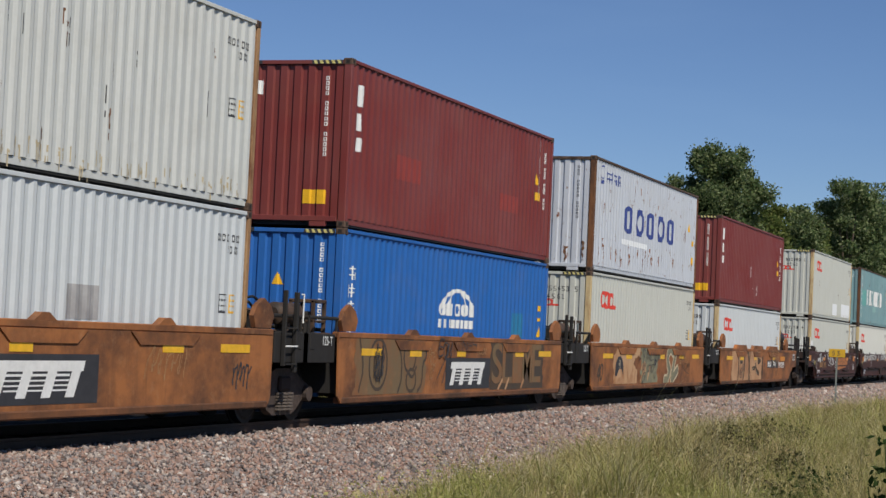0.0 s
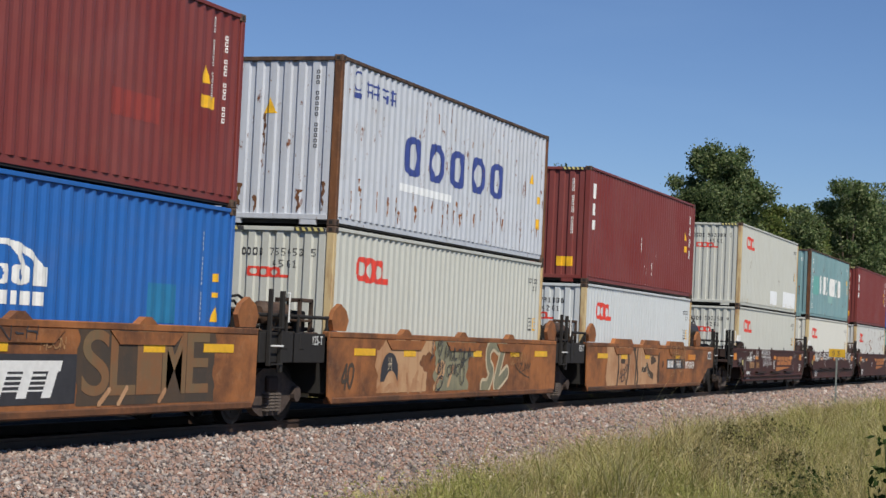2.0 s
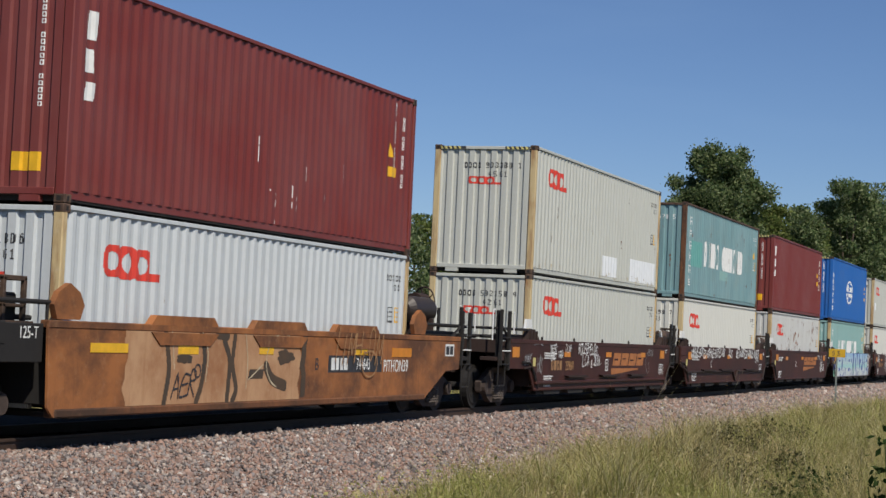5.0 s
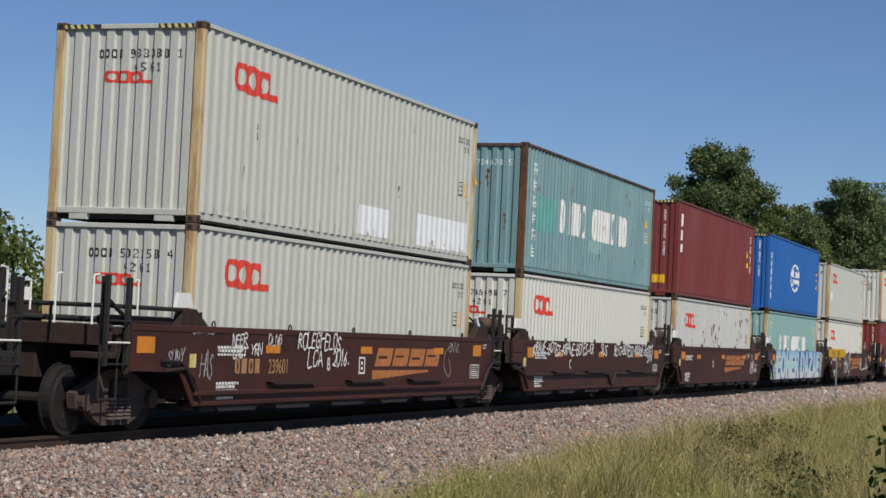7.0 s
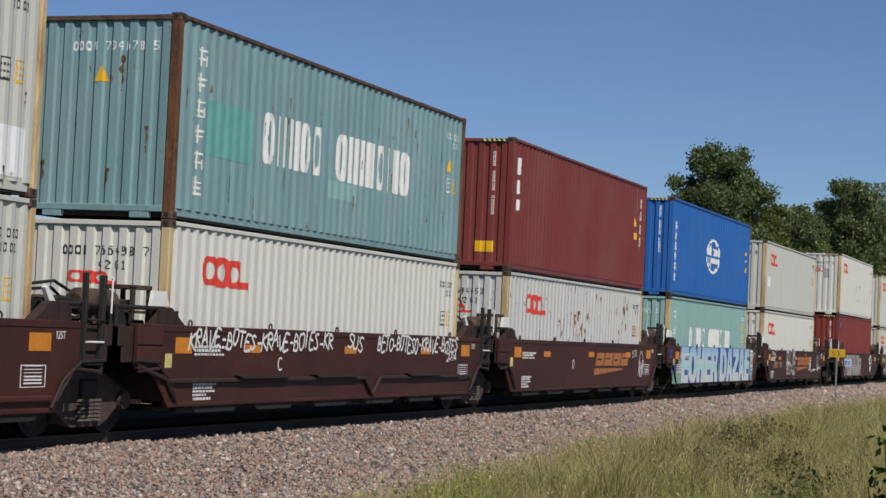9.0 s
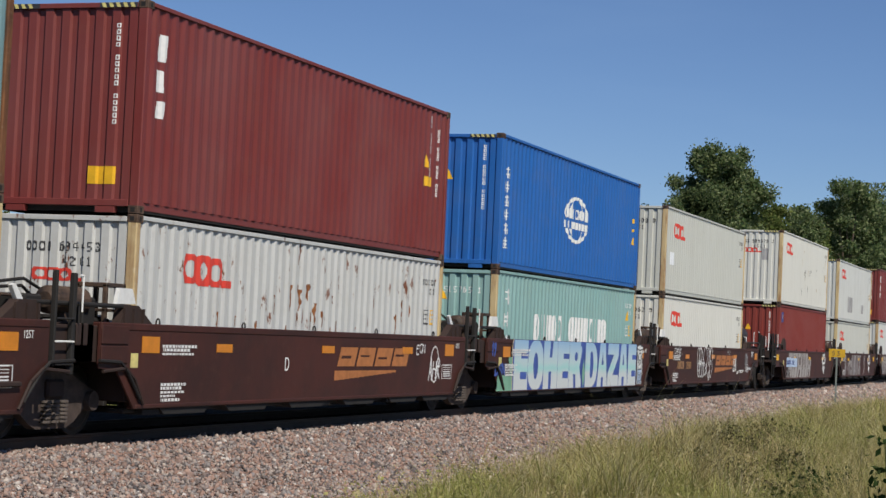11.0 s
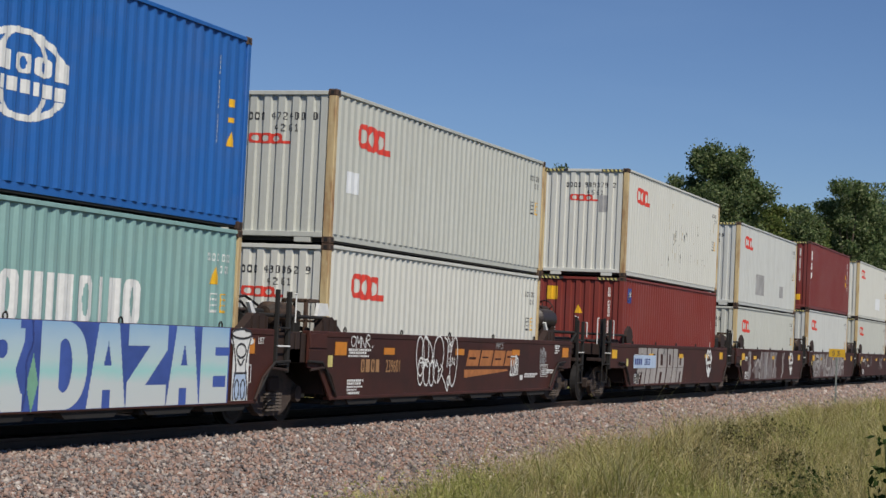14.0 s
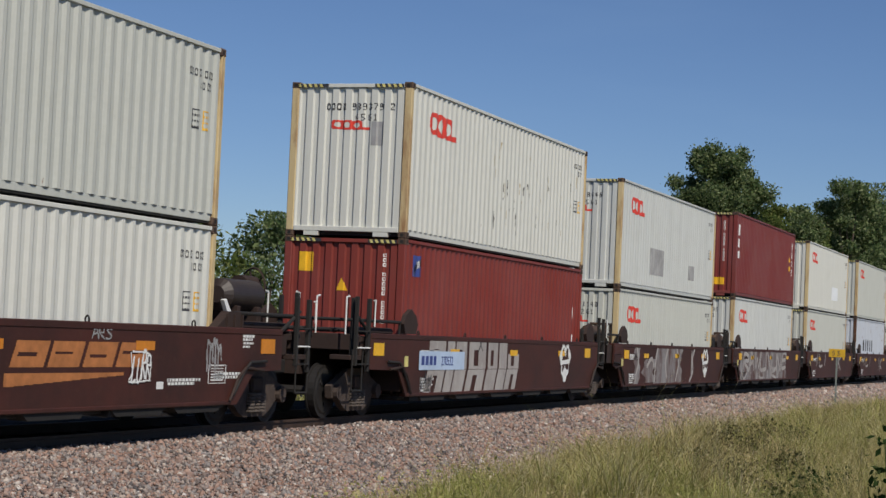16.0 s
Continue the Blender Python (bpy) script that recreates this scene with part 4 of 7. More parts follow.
def strokes(lines, thick=0.02):
    """Sprayed lines along smooth paths through the given (x, z) points."""
    segs = []
    for pts in lines:
        p = np.array(pts, float)
        if len(p) > 2:
            q = np.vstack((2 * p[0] - p[1], p, 2 * p[-1] - p[-2]))
            u = np.linspace(0, 1, 6, endpoint=False)[:, None]
            run = [0.5 * (2 * b + (c - a) * u + (2 * a - 5 * b + 4 * c - d) * u * u + (3 * b - a - 3 * c + d) * u ** 3)
                   for a, b, c, d in zip(q, q[1:], q[2:], q[3:])]
            p = np.vstack(run + [p[-1:]])
        segs.append(np.hstack((p[:-1], p[1:])))
    S = np.vstack(segs)
    left, right = np.minimum(S[:, 0], S[:, 2]) - thick, np.maximum(S[:, 0], S[:, 2]) + thick

    def f(x, z):
        m = np.zeros(len(z), bool)
        for ax, az, bx, bz in S[(left <= x[0]) & (right >= x[0])]:
            dx, dz = bx - ax, bz - az
            k = np.clip(((x - ax) * dx + (z - az) * dz) / (dx * dx + dz * dz + 1e-9), 0, 1)
            m |= (x - ax - k * dx) ** 2 + (z - az - k * dz) ** 2 < thick * thick
        return m
    return f


# hand-drawn letters: paths of points across and up on a ten by ten grid
HAND = {"A": "00 39 49 90|23 74", "B": "00 09 58 55 15|55 83 60 00", "C": "87 69 28 04 20 60 82", "D": "00 09 58 84 51 00", "E": "89 19 00 80|15 65", "F": "00 09 89|05 55",
        "G": "87 59 18 03 20 70 74 44", "H": "00 09|90 99|15 85", "I": "40 59", "K": "00 09|89 15 90", "L": "09 00 80", "M": "00 19 53 89 90", "N": "00 09 80 89", "O": "49 08 03 40 83 88 49",
        "P": "00 09 69 76 15", "R": "00 09 69 76 15 90", "S": "88 49 17 45 82 40 01", "T": "09 99|49 40", "U": "09 02 40 82 89", "V": "09 40 99", "Y": "09 45 99|45 30", "Z": "09 89 00 90",
        "0": "49 08 03 40 83 88 49", "1": "37 59 50", "2": "07 39 87 62 00 90", "3": "08 59 76 45 83 40 01", "4": "59 03 93|69 60", "6": "79 25 12 40 72 55 13", "X": "00 99|09 90", "W": "09 20 46 70 99", "5": "89 19 15 55 82 40 01", "7": "09 89 30", "8": "49 17 83 40 03 87 49", "9": "75 36 28 69 86 50", "-": "24 74", ".": "30 41",
        "\'": "39 37"}


def tag(text, x0, z0, w, h, thick=0.013, seed=1, lean=0.12, wild=0.10):
    """A quick sprayed tag: letters by hand, uneven in height, turn and line."""
    rs = np.random.RandomState(seed)
    q = w / len(text)
    lines = []
    for i, ch in enumerate(text):
        if ch not in HAND:
            continue
        up, dz, wide = rs.uniform(0.85, 1.1), rs.uniform(-wild, wild) * h, rs.uniform(0.75, 1.0)
        for run in HAND[ch].split("|"):
            pts = []
            for c in run.split():
                a, b = int(c[0]) / 9 + rs.uniform(-0.05, 0.05), int(c[1]) / 9 + rs.uniform(-0.05, 0.05)
                pts.append((x0 + q * (i + a * wide) + lean * b * h, z0 + dz + b * h * up))
            lines.append(pts)
    return strokes(lines, thick)


def loop(cx, cz, rx, rz, a0=0, a1=360, n=14, lean=0.0):
    """Points of an oval stroke."""
    out = []
    for k in range(n + 1):
        a = math.radians(a0 + (a1 - a0) * k / n)
        out.append((cx + rx * math.cos(a) + lean * rz * math.sin(a), cz + rz * math.sin(a)))
    return out


def minus(a, b):
    return lambda x, z: a(x, z) & ~b(x, z)


def both(a, b):
    return lambda x, z: a(x, z) & b(x, z)


def rough_rect(x0, z0, x1, z1, seed=0, amp=0.06):
    """A sprayed field whose sides wander."""
    def f(x, z):
        e = amp * (np.sin(z * 9 + seed) + 0.6 * np.sin(z * 21 + seed * 2.1))
        return (x > x0 + e) & (x < x1 + e * 0.8) & (z > z0) & (z < z1)
    return f


def small_print(x, z, w, rows, rh=0.035):
    fs = []
    for i in range(rows):
        ww = w * (1.0, 0.8, 0.92, 0.6, 0.75)[i % 5]
        fs.append(lambda xx, zz, a=z - i * rh * 1.5, b=ww: (xx > x) & (xx < x + b) & (zz > a) & (zz < a + rh) & (np.sin(xx * 190 + a * 37) > -0.75))
    return union(*fs)


def slanted_logo(x0, z0, w, h):
    """Four leaning blocks over a long wedge."""
    q = w / 4
    fs = []
    for i in range(4):
        a = x0 + i * q + 0.1
        block, slot = rect_shape(a, z0 + h * 0.42, a + q * 0.9, z0 + h, 0.45), rect_shape(a + q * 0.2, z0 + h * (0.66, 0.7, 0.64, 0.72)[i], a + q * 0.7, z0 + h * (0.74, 0.76, 0.7, 0.79)[i], 0.45)
        fs.append(lambda x, z, b=block, k=slot: b(x, z) & ~k(x, z))
    fs.append(lambda x, z: (x > x0) & (x < x0 + w * 0.85) & (z < z0 + h * 0.3) & (z > z0 + h * 0.3 * (x - x0) / (w * 1.1)))
    return union(*fs)


def black_panel_logo(car, x0, z0, w, h):
    flat_paint(car, "logo_panel", "dark_mark", rect_shape(x0, z0, x0 + w, z0 + h), x0, x0 + w, z0, z0 + h, "black logo panel", 0.004)
    bar = rect_shape(x0 + w * 0.1, z0 + h * 0.66, x0 + w * 0.86, z0 + h * 0.86, 0.35)
    legs = [rect_shape(x0 + w * (0.09 + 0.205 * k), z0 + h * 0.13, x0 + w * (0.17 + 0.205 * k), z0 + h * 0.7, 0.45) for k in range(4)]
    lines_ = [rect_shape(x0 + w * 0.2, z0 + h * (0.26 + 0.1 * k), x0 + w * 0.74, z0 + h * (0.3 + 0.1 * k), 0.45) for k in range(4)]
    flat_paint(car, "logo", "white_mark", union(bar, *legs), x0, x0 + w, z0, z0 + h, "white leaning bars", 0.007, 0.012)
    tagged(flat_paint(car, "logo_line", "white_mark", union(*lines_), x0, x0 + w, z0, z0 + h, "thin white lines", 0.006), kind="stuff")


def block_letters(car, text, x0, z0, w, h, mat, off=0.006, bold=0.075):
    """Fat sprayed letters that fill a stretch of the side."""
    n = sum(1 if ch != " " else 0.35 for ch in text)
    q, x = w / n, x0
    for ch in text:
        if ch == " ":
            x += q * 0.35
            continue
        me = text_mesh(ch, h, 0.003, 1.0, 1.0, bold)
        co = np.array([v.co for v in me.vertices])
        lo, hi = co.min(0), co.max(0)
        me.transform(Matrix.Translation((x, SIDE - off, z0)) @ Matrix.Diagonal((q * 0.97 / (hi[0] - lo[0]), 1, h / (hi[2] - lo[2]), 1)) @ Matrix.Translation((-lo[0], 0, -lo[2])))
        part("sprayed_letter", me, M[mat], car)
        x += q


def fat_shape(ch):
    """A fat sprayed letter that fills a unit square, as a shape of (u, w)."""
    full = lambda u, w: (u > 0) & (u < 1) & (w > 0) & (w < 1)
    if ch == "E":
        return minus(full, union(rect_shape(0.5, 0.63, 1.0, 0.74), rect_shape(0.46, 0.22, 0.94, 0.36)))
    if ch == "O":
        return minus(lambda u, w: np.abs(2 * u - 1) ** 2.6 + np.abs(2 * w - 1) ** 2.6 < 1, lambda u, w: ((u - 0.5) / 0.15) ** 2 + ((w - 0.48) / 0.27) ** 2 < 1)
    if ch == "H":
        return minus(full, union(rect_shape(0.42, 0.66, 0.6, 1.0, 0.15), rect_shape(0.38, 0.0, 0.56, 0.36)))
    if ch == "R":
        return minus(full, union(lambda u, w: ((u - 0.55) / 0.12) ** 2 + ((w - 0.68) / 0.1) ** 2 < 1, rect_shape(0.4, 0.0, 0.58, 0.3, -0.2), lambda u, w: (u > 0.84 + 0.5 * np.abs(w - 0.45)) & (w > 0.2), rect_shape(0.9, 0.9, 1.0, 1.0)))
    if ch == "D":
        return minus(lambda u, w: full(u, w) & ((u < 0.5) | (((u - 0.5) / 0.5) ** 2 + np.abs((w - 0.5) / 0.5) ** 2.4 < 1)), lambda u, w: (((u - 0.5) / 0.17) ** 2 + ((w - 0.5) / 0.3) ** 2 < 1) & (u > 0.4))
    if ch == "A":
        return minus(lambda u, w: full(u, w) & (np.abs(u - 0.5) < 0.5 - 0.24 * w), union(lambda u, w: (np.abs(u - 0.5) < 0.1 * (0.78 - w) / 0.28) & (w > 0.5) & (w < 0.78), rect_shape(0.38, 0.0, 0.6, 0.22)))
    return minus(full, union(lambda u, w: (w > 0.3) & (w < 0.74) & (u < (w - 0.3) * 1.25), lambda u, w: (w > 0.26) & (w < 0.7) & (u > 0.46 + (w - 0.26) * 1.25)))


def fat_letters(car, text, edges, z0, h, mat, off):
    for ch, a, b in zip(text, edges, edges[1:]):
        fn = fat_shape(ch)
        flat_paint(car, "sprayed_letter", mat, lambda x, z, a=a, b=b, fn=fn: fn((x - a) / (b - a - 0.02), (z - z0) / h), a, b, z0, z0 + h, "", off)


def blob(cx, cz, rx, rz, seed=0):
    ph = seed * 1.7

    def f(x, z):
        u, w = (x - cx) / rx, (z - cz) / rz
        a = np.arctan2(w, u)
        return np.sqrt(u * u + w * w) < 0.85 + 0.12 * np.sin(3 * a + ph) + 0.08 * np.sin(7 * a + ph * 2)
    return f


def beam_bm():
    """A stepped tube along the side that dips in the middle."""
    bm = bm_new()
    for p, q in (((-1.2, 0.92), (-0.3, 0.72)), ((-0.3, 0.72), (6.7, 0.72)), ((6.7, 0.72), (7.1, 0.42)), ((7.1, 0.42), (7.45, 0.72)), ((7.45, 0.72), (12.3, 0.72))):
        cyl(bm, (p[0], SIDE - 0.03, p[1]), (q[0], SIDE - 0.03, q[1]), 0.035, 6)
    return bm


# ---------------------------------------------------------------- the train
FLOOR_Z = 0.355
STACK_X = [13.65, 29.45, 45.38, 61.3, 81.18, 96.8, 112.2, 127.75, 143.25, 163.1, 178.9, 194.7, 210.6, 226.5, 242.4]


def oocl_like(label, tall, paint, post, digits, code, x=1.12, z=None, end=True, w=1.55, h=0.45):
    """A pale box with the red four-block emblem on its side and end."""
    c = container(label, tall, paint, post, hazard=tall)
    H = HIGH if tall else STD
    zz = (2.04 if tall else 1.7) if z is None else z
    side_paint(c, "emblem", "red_mark", red_emblem(x, zz, w, h), x - 0.1, x + w + 0.1, zz - 0.05, zz + h + 0.05, "red block emblem")
    if end:
        ze = 2.0 if tall else 1.66
        fn = red_emblem(-0.37, ze, 0.76, 0.19)
        end_paint(c, "emblem", "red_mark", lambda s, z: fn(-s, z), -0.5, 0.5, ze - 0.05, ze + 0.25, "red block emblem")
        serial(c, digits, code, H)
    side_code(c, H, "dark_mark")
    return c


def side_code(c, H, mat, x=11.15):
    fs = [ring_shape(x + 0.1 * i, H - 0.45, 0.028, 0.055, 0.011, 0.016, 5) for i in range(8) if i != 4]
    fs += [ring_shape(x + 0.36 + 0.1 * i, H - 0.62, 0.028, 0.055, 0.011, 0.016, 5) for i in range(4)]
    me = paint_on(union(*fs), x - 0.1, x + 0.9, H - 0.75, H - 0.3, near_side, PITCH, step=0.008, dz=0.009)
    tagged(part("code_lettering", me, M[mat], c), kind="stuff")
    frame_ = lambda x0, x1: lambda xx, zz: (np.maximum(np.abs(xx - (x0 + x1) / 2) / ((x1 - x0) / 2), np.abs(zz - 1.48) / 0.14) < 1) & ((np.maximum(np.abs(xx - (x0 + x1) / 2) / ((x1 - x0) / 2 - 0.025), np.abs(zz - 1.48) / 0.118) > 1) | (np.sin(zz * 75) > 0.5) & (np.sin(xx * 120) > -0.4))
    for pm, a, b in ((mat, 11.3, 11.5), ("yellow", 11.62, 11.8)):
        me = cached(("plates", pm, a), lambda: paint_on(frame_(a, b), a - 0.05, b + 0.05, 1.3, 1.66, near_side, PITCH, dz=0.008))
        part("data_plate", me, M[pm], c)


def yellow_triangle(c, side, s, z, size=0.22):
    f = side_paint if side else end_paint
    f(c, "warning_sign", "yellow", triangle(s, z, size, size * 1.05), s - 0.2, s + 0.2, z - 0.02, z + size * 1.2, "yellow warning triangle")


def streaks(c, mat, spots, name="rust_streak", end=False):
    """Rust runs that taper downward from a chip in the paint."""
    fs = []
    for s, z, w, h in spots:
        fs.append(lambda x, zz, s=s, z=z, w=w, h=h: (zz < z) & (zz > z - h) & (np.abs(x - s + 0.25 * w * np.sin(zz * 23)) < w * (0.25 + 0.75 * (zz - z + h) / h) * (0.7 + 0.3 * np.sin(zz * 41 + s * 9))))
    lo, hi = min(p[0] for p in spots) - 0.2, max(p[0] for p in spots) + 0.2
    (end_paint if end else side_paint)(c, name, mat, union(*fs), lo, hi, min(p[1] - p[3] for p in spots), max(p[1] for p in spots) + 0.02)


def random_streaks(n, seed, z0, z1, w, h, s0=0.3, s1=11.9):
    rs = np.random.RandomState(seed)
    return [(s0 + (s1 - s0) * rs.rand(), z0 + (z1 - z0) * rs.rand(), w * rs.uniform(0.5, 1.4), h * rs.uniform(0.4, 1.5)) for _ in range(n)]


def ticks_on_end(c, mat, y0, z0, z1, n=11, w=0.06):
    me = paint_on(tick_column(y0, z0, z1, min(w, 0.06), n + 3, 6), y0 - 0.02, y0 + w + 0.02, z0, z1, front_end, END_PITCH, step=0.008, dz=0.01, deep=END_DEEP)
    tagged(part("serial_column", me, M[mat], c), kind="stuff")


def maroon_box(label, tall, corner_ticks=True, logo=True):
    c = container(label, tall, "maroon", hazard=True)
    ticks_on_end(c, "white_mark", -0.8, 1.2, 2.6, 13, 0.075)
    end_paint(c, "warning_plate", "yellow", rect_shape(-0.82, 0.4, -0.4, 0.64), -0.9, -0.3, 0.38, 0.66, "yellow warning plate")
    if logo:
        each_paint(c, "white_mark", "white_mark", [rect_shape(0.4, 2.12, 0.6, 2.5, 0.1), rect_shape(0.38, 1.7, 0.58, 2.0, -0.1), rect_shape(0.4, 1.34, 0.6, 1.58, 0.2)], 0.2, 1.0, 1.3, 2.55, "white upright block")
    side_paint(c, "serial_column", "white_mark", tick_column(11.25, 1.5, 2.72, 0.06, 15, 6), 11.2, 11.4, 1.45, 2.75)
    side_paint(c, "size_column", "white_mark", tick_column(11.62, 1.2, 2.5, 0.06, 15, 4), 11.5, 11.8, 1.2, 2.55)
    side_paint(c, "warning_plate", "yellow", rect_shape(10.9, 1.36, 11.35, 1.55), 10.8, 11.4, 1.3, 1.6, "yellow warning plate")
    yellow_triangle(c, True, 11.05, 1.72, 0.24)
    return c


def globe_box(label, tall, lower_arcs, z):
    c = container(label, tall, "blue", "blue", hazard=True)
    rz = 0.56
    side_paint(c, "globe_logo", "white_mark", union(
        arcs(6.05, z, 1.05, rz, lower_arcs),
        bar_row(4.98, z + 0.02, 0.24, [0.36, 0.36, 0.36, 0.36, 0.36], 0.085),
        bar_row(4.98, z - 0.22, 0.17, [0.2, 0.2, 0.09, 0.2, 0.2, 0.09, 0.2, 0.22], 0.09, False)), 4.8, 7.3, z - 0.65, z + 0.65, "white globe logo of arcs and blocks")
    side_paint(c, "sign_column", "white_mark", glyph_column(0.4, z + 0.75, 0.24, 6, 0.06), 0.3, 0.8, z - 1.15, z + 0.8, "white column of square signs")
    ticks_on_end(c, "white_mark", -0.84, 1.25, 2.65, 13)
    side_paint(c, "serial_column", "white_mark", tick_column(11.22, 1.2, 2.5, 0.05, 18, 7), 11.1, 11.4, 1.15, 2.55)
    side_paint(c, "plates", "yellow", union(rect_shape(11.6, 1.78, 11.74, 1.9), rect_shape(11.6, 1.55, 11.75, 1.63)), 11.5, 11.8, 1.5, 2.0)
    yellow_triangle(c, True, 11.68, 1.2, 0.22)
    yellow_triangle(c, False, 0.0, 1.9, 0.2)
    return c


def shipping_box(label, tall, paint, post, z, h, column):
    c = container(label, tall, paint, post, rail="casting" if tall else None)
    each_paint(c, "white_block", "white_mark", bar_list(2.92, z, h, [0.38, 0.12, 0.15, 0.12, 0.15, 0.34, 0.36], 0.1) +
               bar_list(5.78, z, h, [0.42, 0.12, 0.15, 0.12, 0.36, 0.36, 0.12, 0.3, 0.42], 0.13), 2.8, 9.9, z - 0.05, z + h + 0.05, "tall white block")
    if column:
        side_paint(c, "sign_column", "white_mark", glyph_column(0.62, 2.52, 0.27, 6, 0.1), 0.5, 1.1, 0.2, 2.6, "white column of square signs")
    else:
        side_paint(c, "sign_column", "white_mark", glyph_column(0.72, 2.2, 0.32, 3, 0.17), 0.5, 1.2, 0.6, 2.3, "white column of square signs")
    H = HIGH if tall else STD
    serial(c, "734678 5" if tall else "515765 1", "", H, "white_mark")
    side_code(c, H, "white_mark")
    yellow_triangle(c, False, 0.02, 1.93, 0.22)
    yellow_triangle(c, True, 11.4, 1.75, 0.25)
    return c


def put(i, box_, level, lower_tall=False):
    z = FLOOR_Z if level == 0 else FLOOR_Z + (HIGH if lower_tall else STD) + 0.004
    TRAIN.append((box_, STACK_X[i], z))


pale = "pale corrugated container with red emblem"
# 0
c = container("white corrugated steel container with dents and rust stains", True, "white", "rusty_tan_post")
side_code(c, HIGH, "dark_mark")
streaks(c, "rust_post", random_streaks(14, 3, 0.4, 2.6, 0.02, 0.4))
streaks(c, "stain", random_streaks(110, 4, 0.22, 0.46, 0.016, 0.2), "rust_streak")
streaks(c, "dark_mark", random_streaks(9, 6, 1.0, 2.5, 0.008, 0.3, 5, 11.8), "scrape")
put(0, c, 1, True)
c = container("white corrugated steel container low in the well car", True, "cool_white", "rusty_tan_post")
side_code(c, HIGH, "dark_mark")
side_paint(c, "repaint_patch", "grey_spray", rect_shape(7.0, 1.15, 7.8, 1.6), 6.9, 7.9, 1.1, 1.7)
put(0, c, 0)
# 1
c = maroon_box("dark maroon corrugated container with white upright logo", True)
each_paint(c, "repaint_patch", "patch_red", [rect_shape(2.4, 1.05, 3.6, 1.5), rect_shape(8.4, 0.95, 9.7, 1.32)], 2.2, 9.9, 0.9, 1.6, "brighter red repaint patches")
end_paint(c, "logo", "white_mark", union(rect_shape(0.72, 2.28, 0.95, 2.55), rect_shape(0.45, 2.28, 0.62, 2.52)), 0.3, 1.05, 2.2, 2.6)
put(1, c, 1, True)
c = globe_box("bright blue corrugated container with white globe logo", True, False, 1.52)
side_paint(c, "repaint_patch", "patch_teal", rect_shape(9.68, 1.16, 10.5, 1.7), 9.5, 10.6, 1.1, 1.8, "dull teal patch")
put(1, c, 0)
# 2
c = container("rusty grey-white container with five navy blocks", True, "grey_white", "rust_post", rail="casting")
each_paint(c, "navy_block", "navy_mark", [ring_shape(3.62 + 1.25 * i, 1.53, 0.42, 0.37, 0.21, 0.13, 3.2) for i in range(5)], 3.0, 9.2, 1.1, 1.95, "navy block with an opening")
side_paint(c, "sign_column", "navy_mark", union(*[glyph_column(1.15 + 0.38 * i, 2.62, 0.3, 1, 0) for i in range(4)], ring_shape(0.82, 2.55, 0.16, 0.17, 0.03, 0.03), rect_shape(0.6, 2.26, 1.0, 2.35, 0.3)), 0.5, 2.7, 2.2, 2.75, "small navy signs")
side_paint(c, "repaint_patch", "patch_white", rect_shape(3.0, 0.86, 5.8, 1.0), 2.9, 5.9, 0.8, 1.05)
streaks(c, "rust_run", random_streaks(34, 8, 0.45, 0.9, 0.035, 0.3) + random_streaks(26, 12, 0.9, 2.5, 0.02, 0.18))
streaks(c, "rust_post", [(-0.95, 0.75, 0.05, 0.5), (-0.5, 0.6, 0.06, 0.4), (0.2, 1.9, 0.035, 0.7), (0.62, 0.7, 0.07, 0.45), (0.9, 1.0, 0.05, 0.6), (0.3, 0.5, 0.05, 0.3)], end=True)
ticks_on_end(c, "dark_mark", -0.8, 1.3, 2.65, 12)
yellow_triangle(c, False, 0.1, 1.9, 0.25)
yellow_triangle(c, True, 11.1, 1.7, 0.22)
side_paint(c, "plates", "yellow", union(rect_shape(11.6, 1.3, 11.78, 1.45), rect_shape(11.55, 0.72, 11.8, 0.95)), 11.5, 11.9, 0.7, 1.5)
put(2, c, 1, True)
put(2, oocl_like("pale corrugated container with red emblem and tan posts", True, "cream", "tan_post", "755453 5", "45G1", z=2.0), 0)
# 3
c = maroon_box("dark maroon corrugated container with white marks", True)
streaks(c, "white_mark", random_streaks(9, 5, 0.5, 1.6, 0.012, 0.35, 4, 11), "scrape")
put(3, c, 1, False)
c = oocl_like("white corrugated container with red emblem in rusty orange car", False, "cool_white", "tan_post", "791806", "42G1")
put(3, c, 0)
# 4
c = oocl_like("pale corrugated container with red emblem and fresh white patches", True, "cream", "tan_post", "933380 1", "45G1")
each_paint(c, "repaint_patch", "patch_white", [rect_shape(6.1, 0.24, 7.55, 0.76), rect_shape(9.0, 0.22, 11.9, 0.82)], 6.0, 12.0, 0.2, 0.9, "fresh white patches")
streaks(c, "rust_post", random_streaks(10, 15, 0.4, 2.7, 0.015, 0.25))
streaks(c, "stain", random_streaks(70, 16, 0.2, 0.4, 0.015, 0.18), "rust_streak")
put(4, c, 1)
put(4, oocl_like(pale + " low in the brown car", False, "cream", "tan_post", "502158 4", "42G1"), 0)
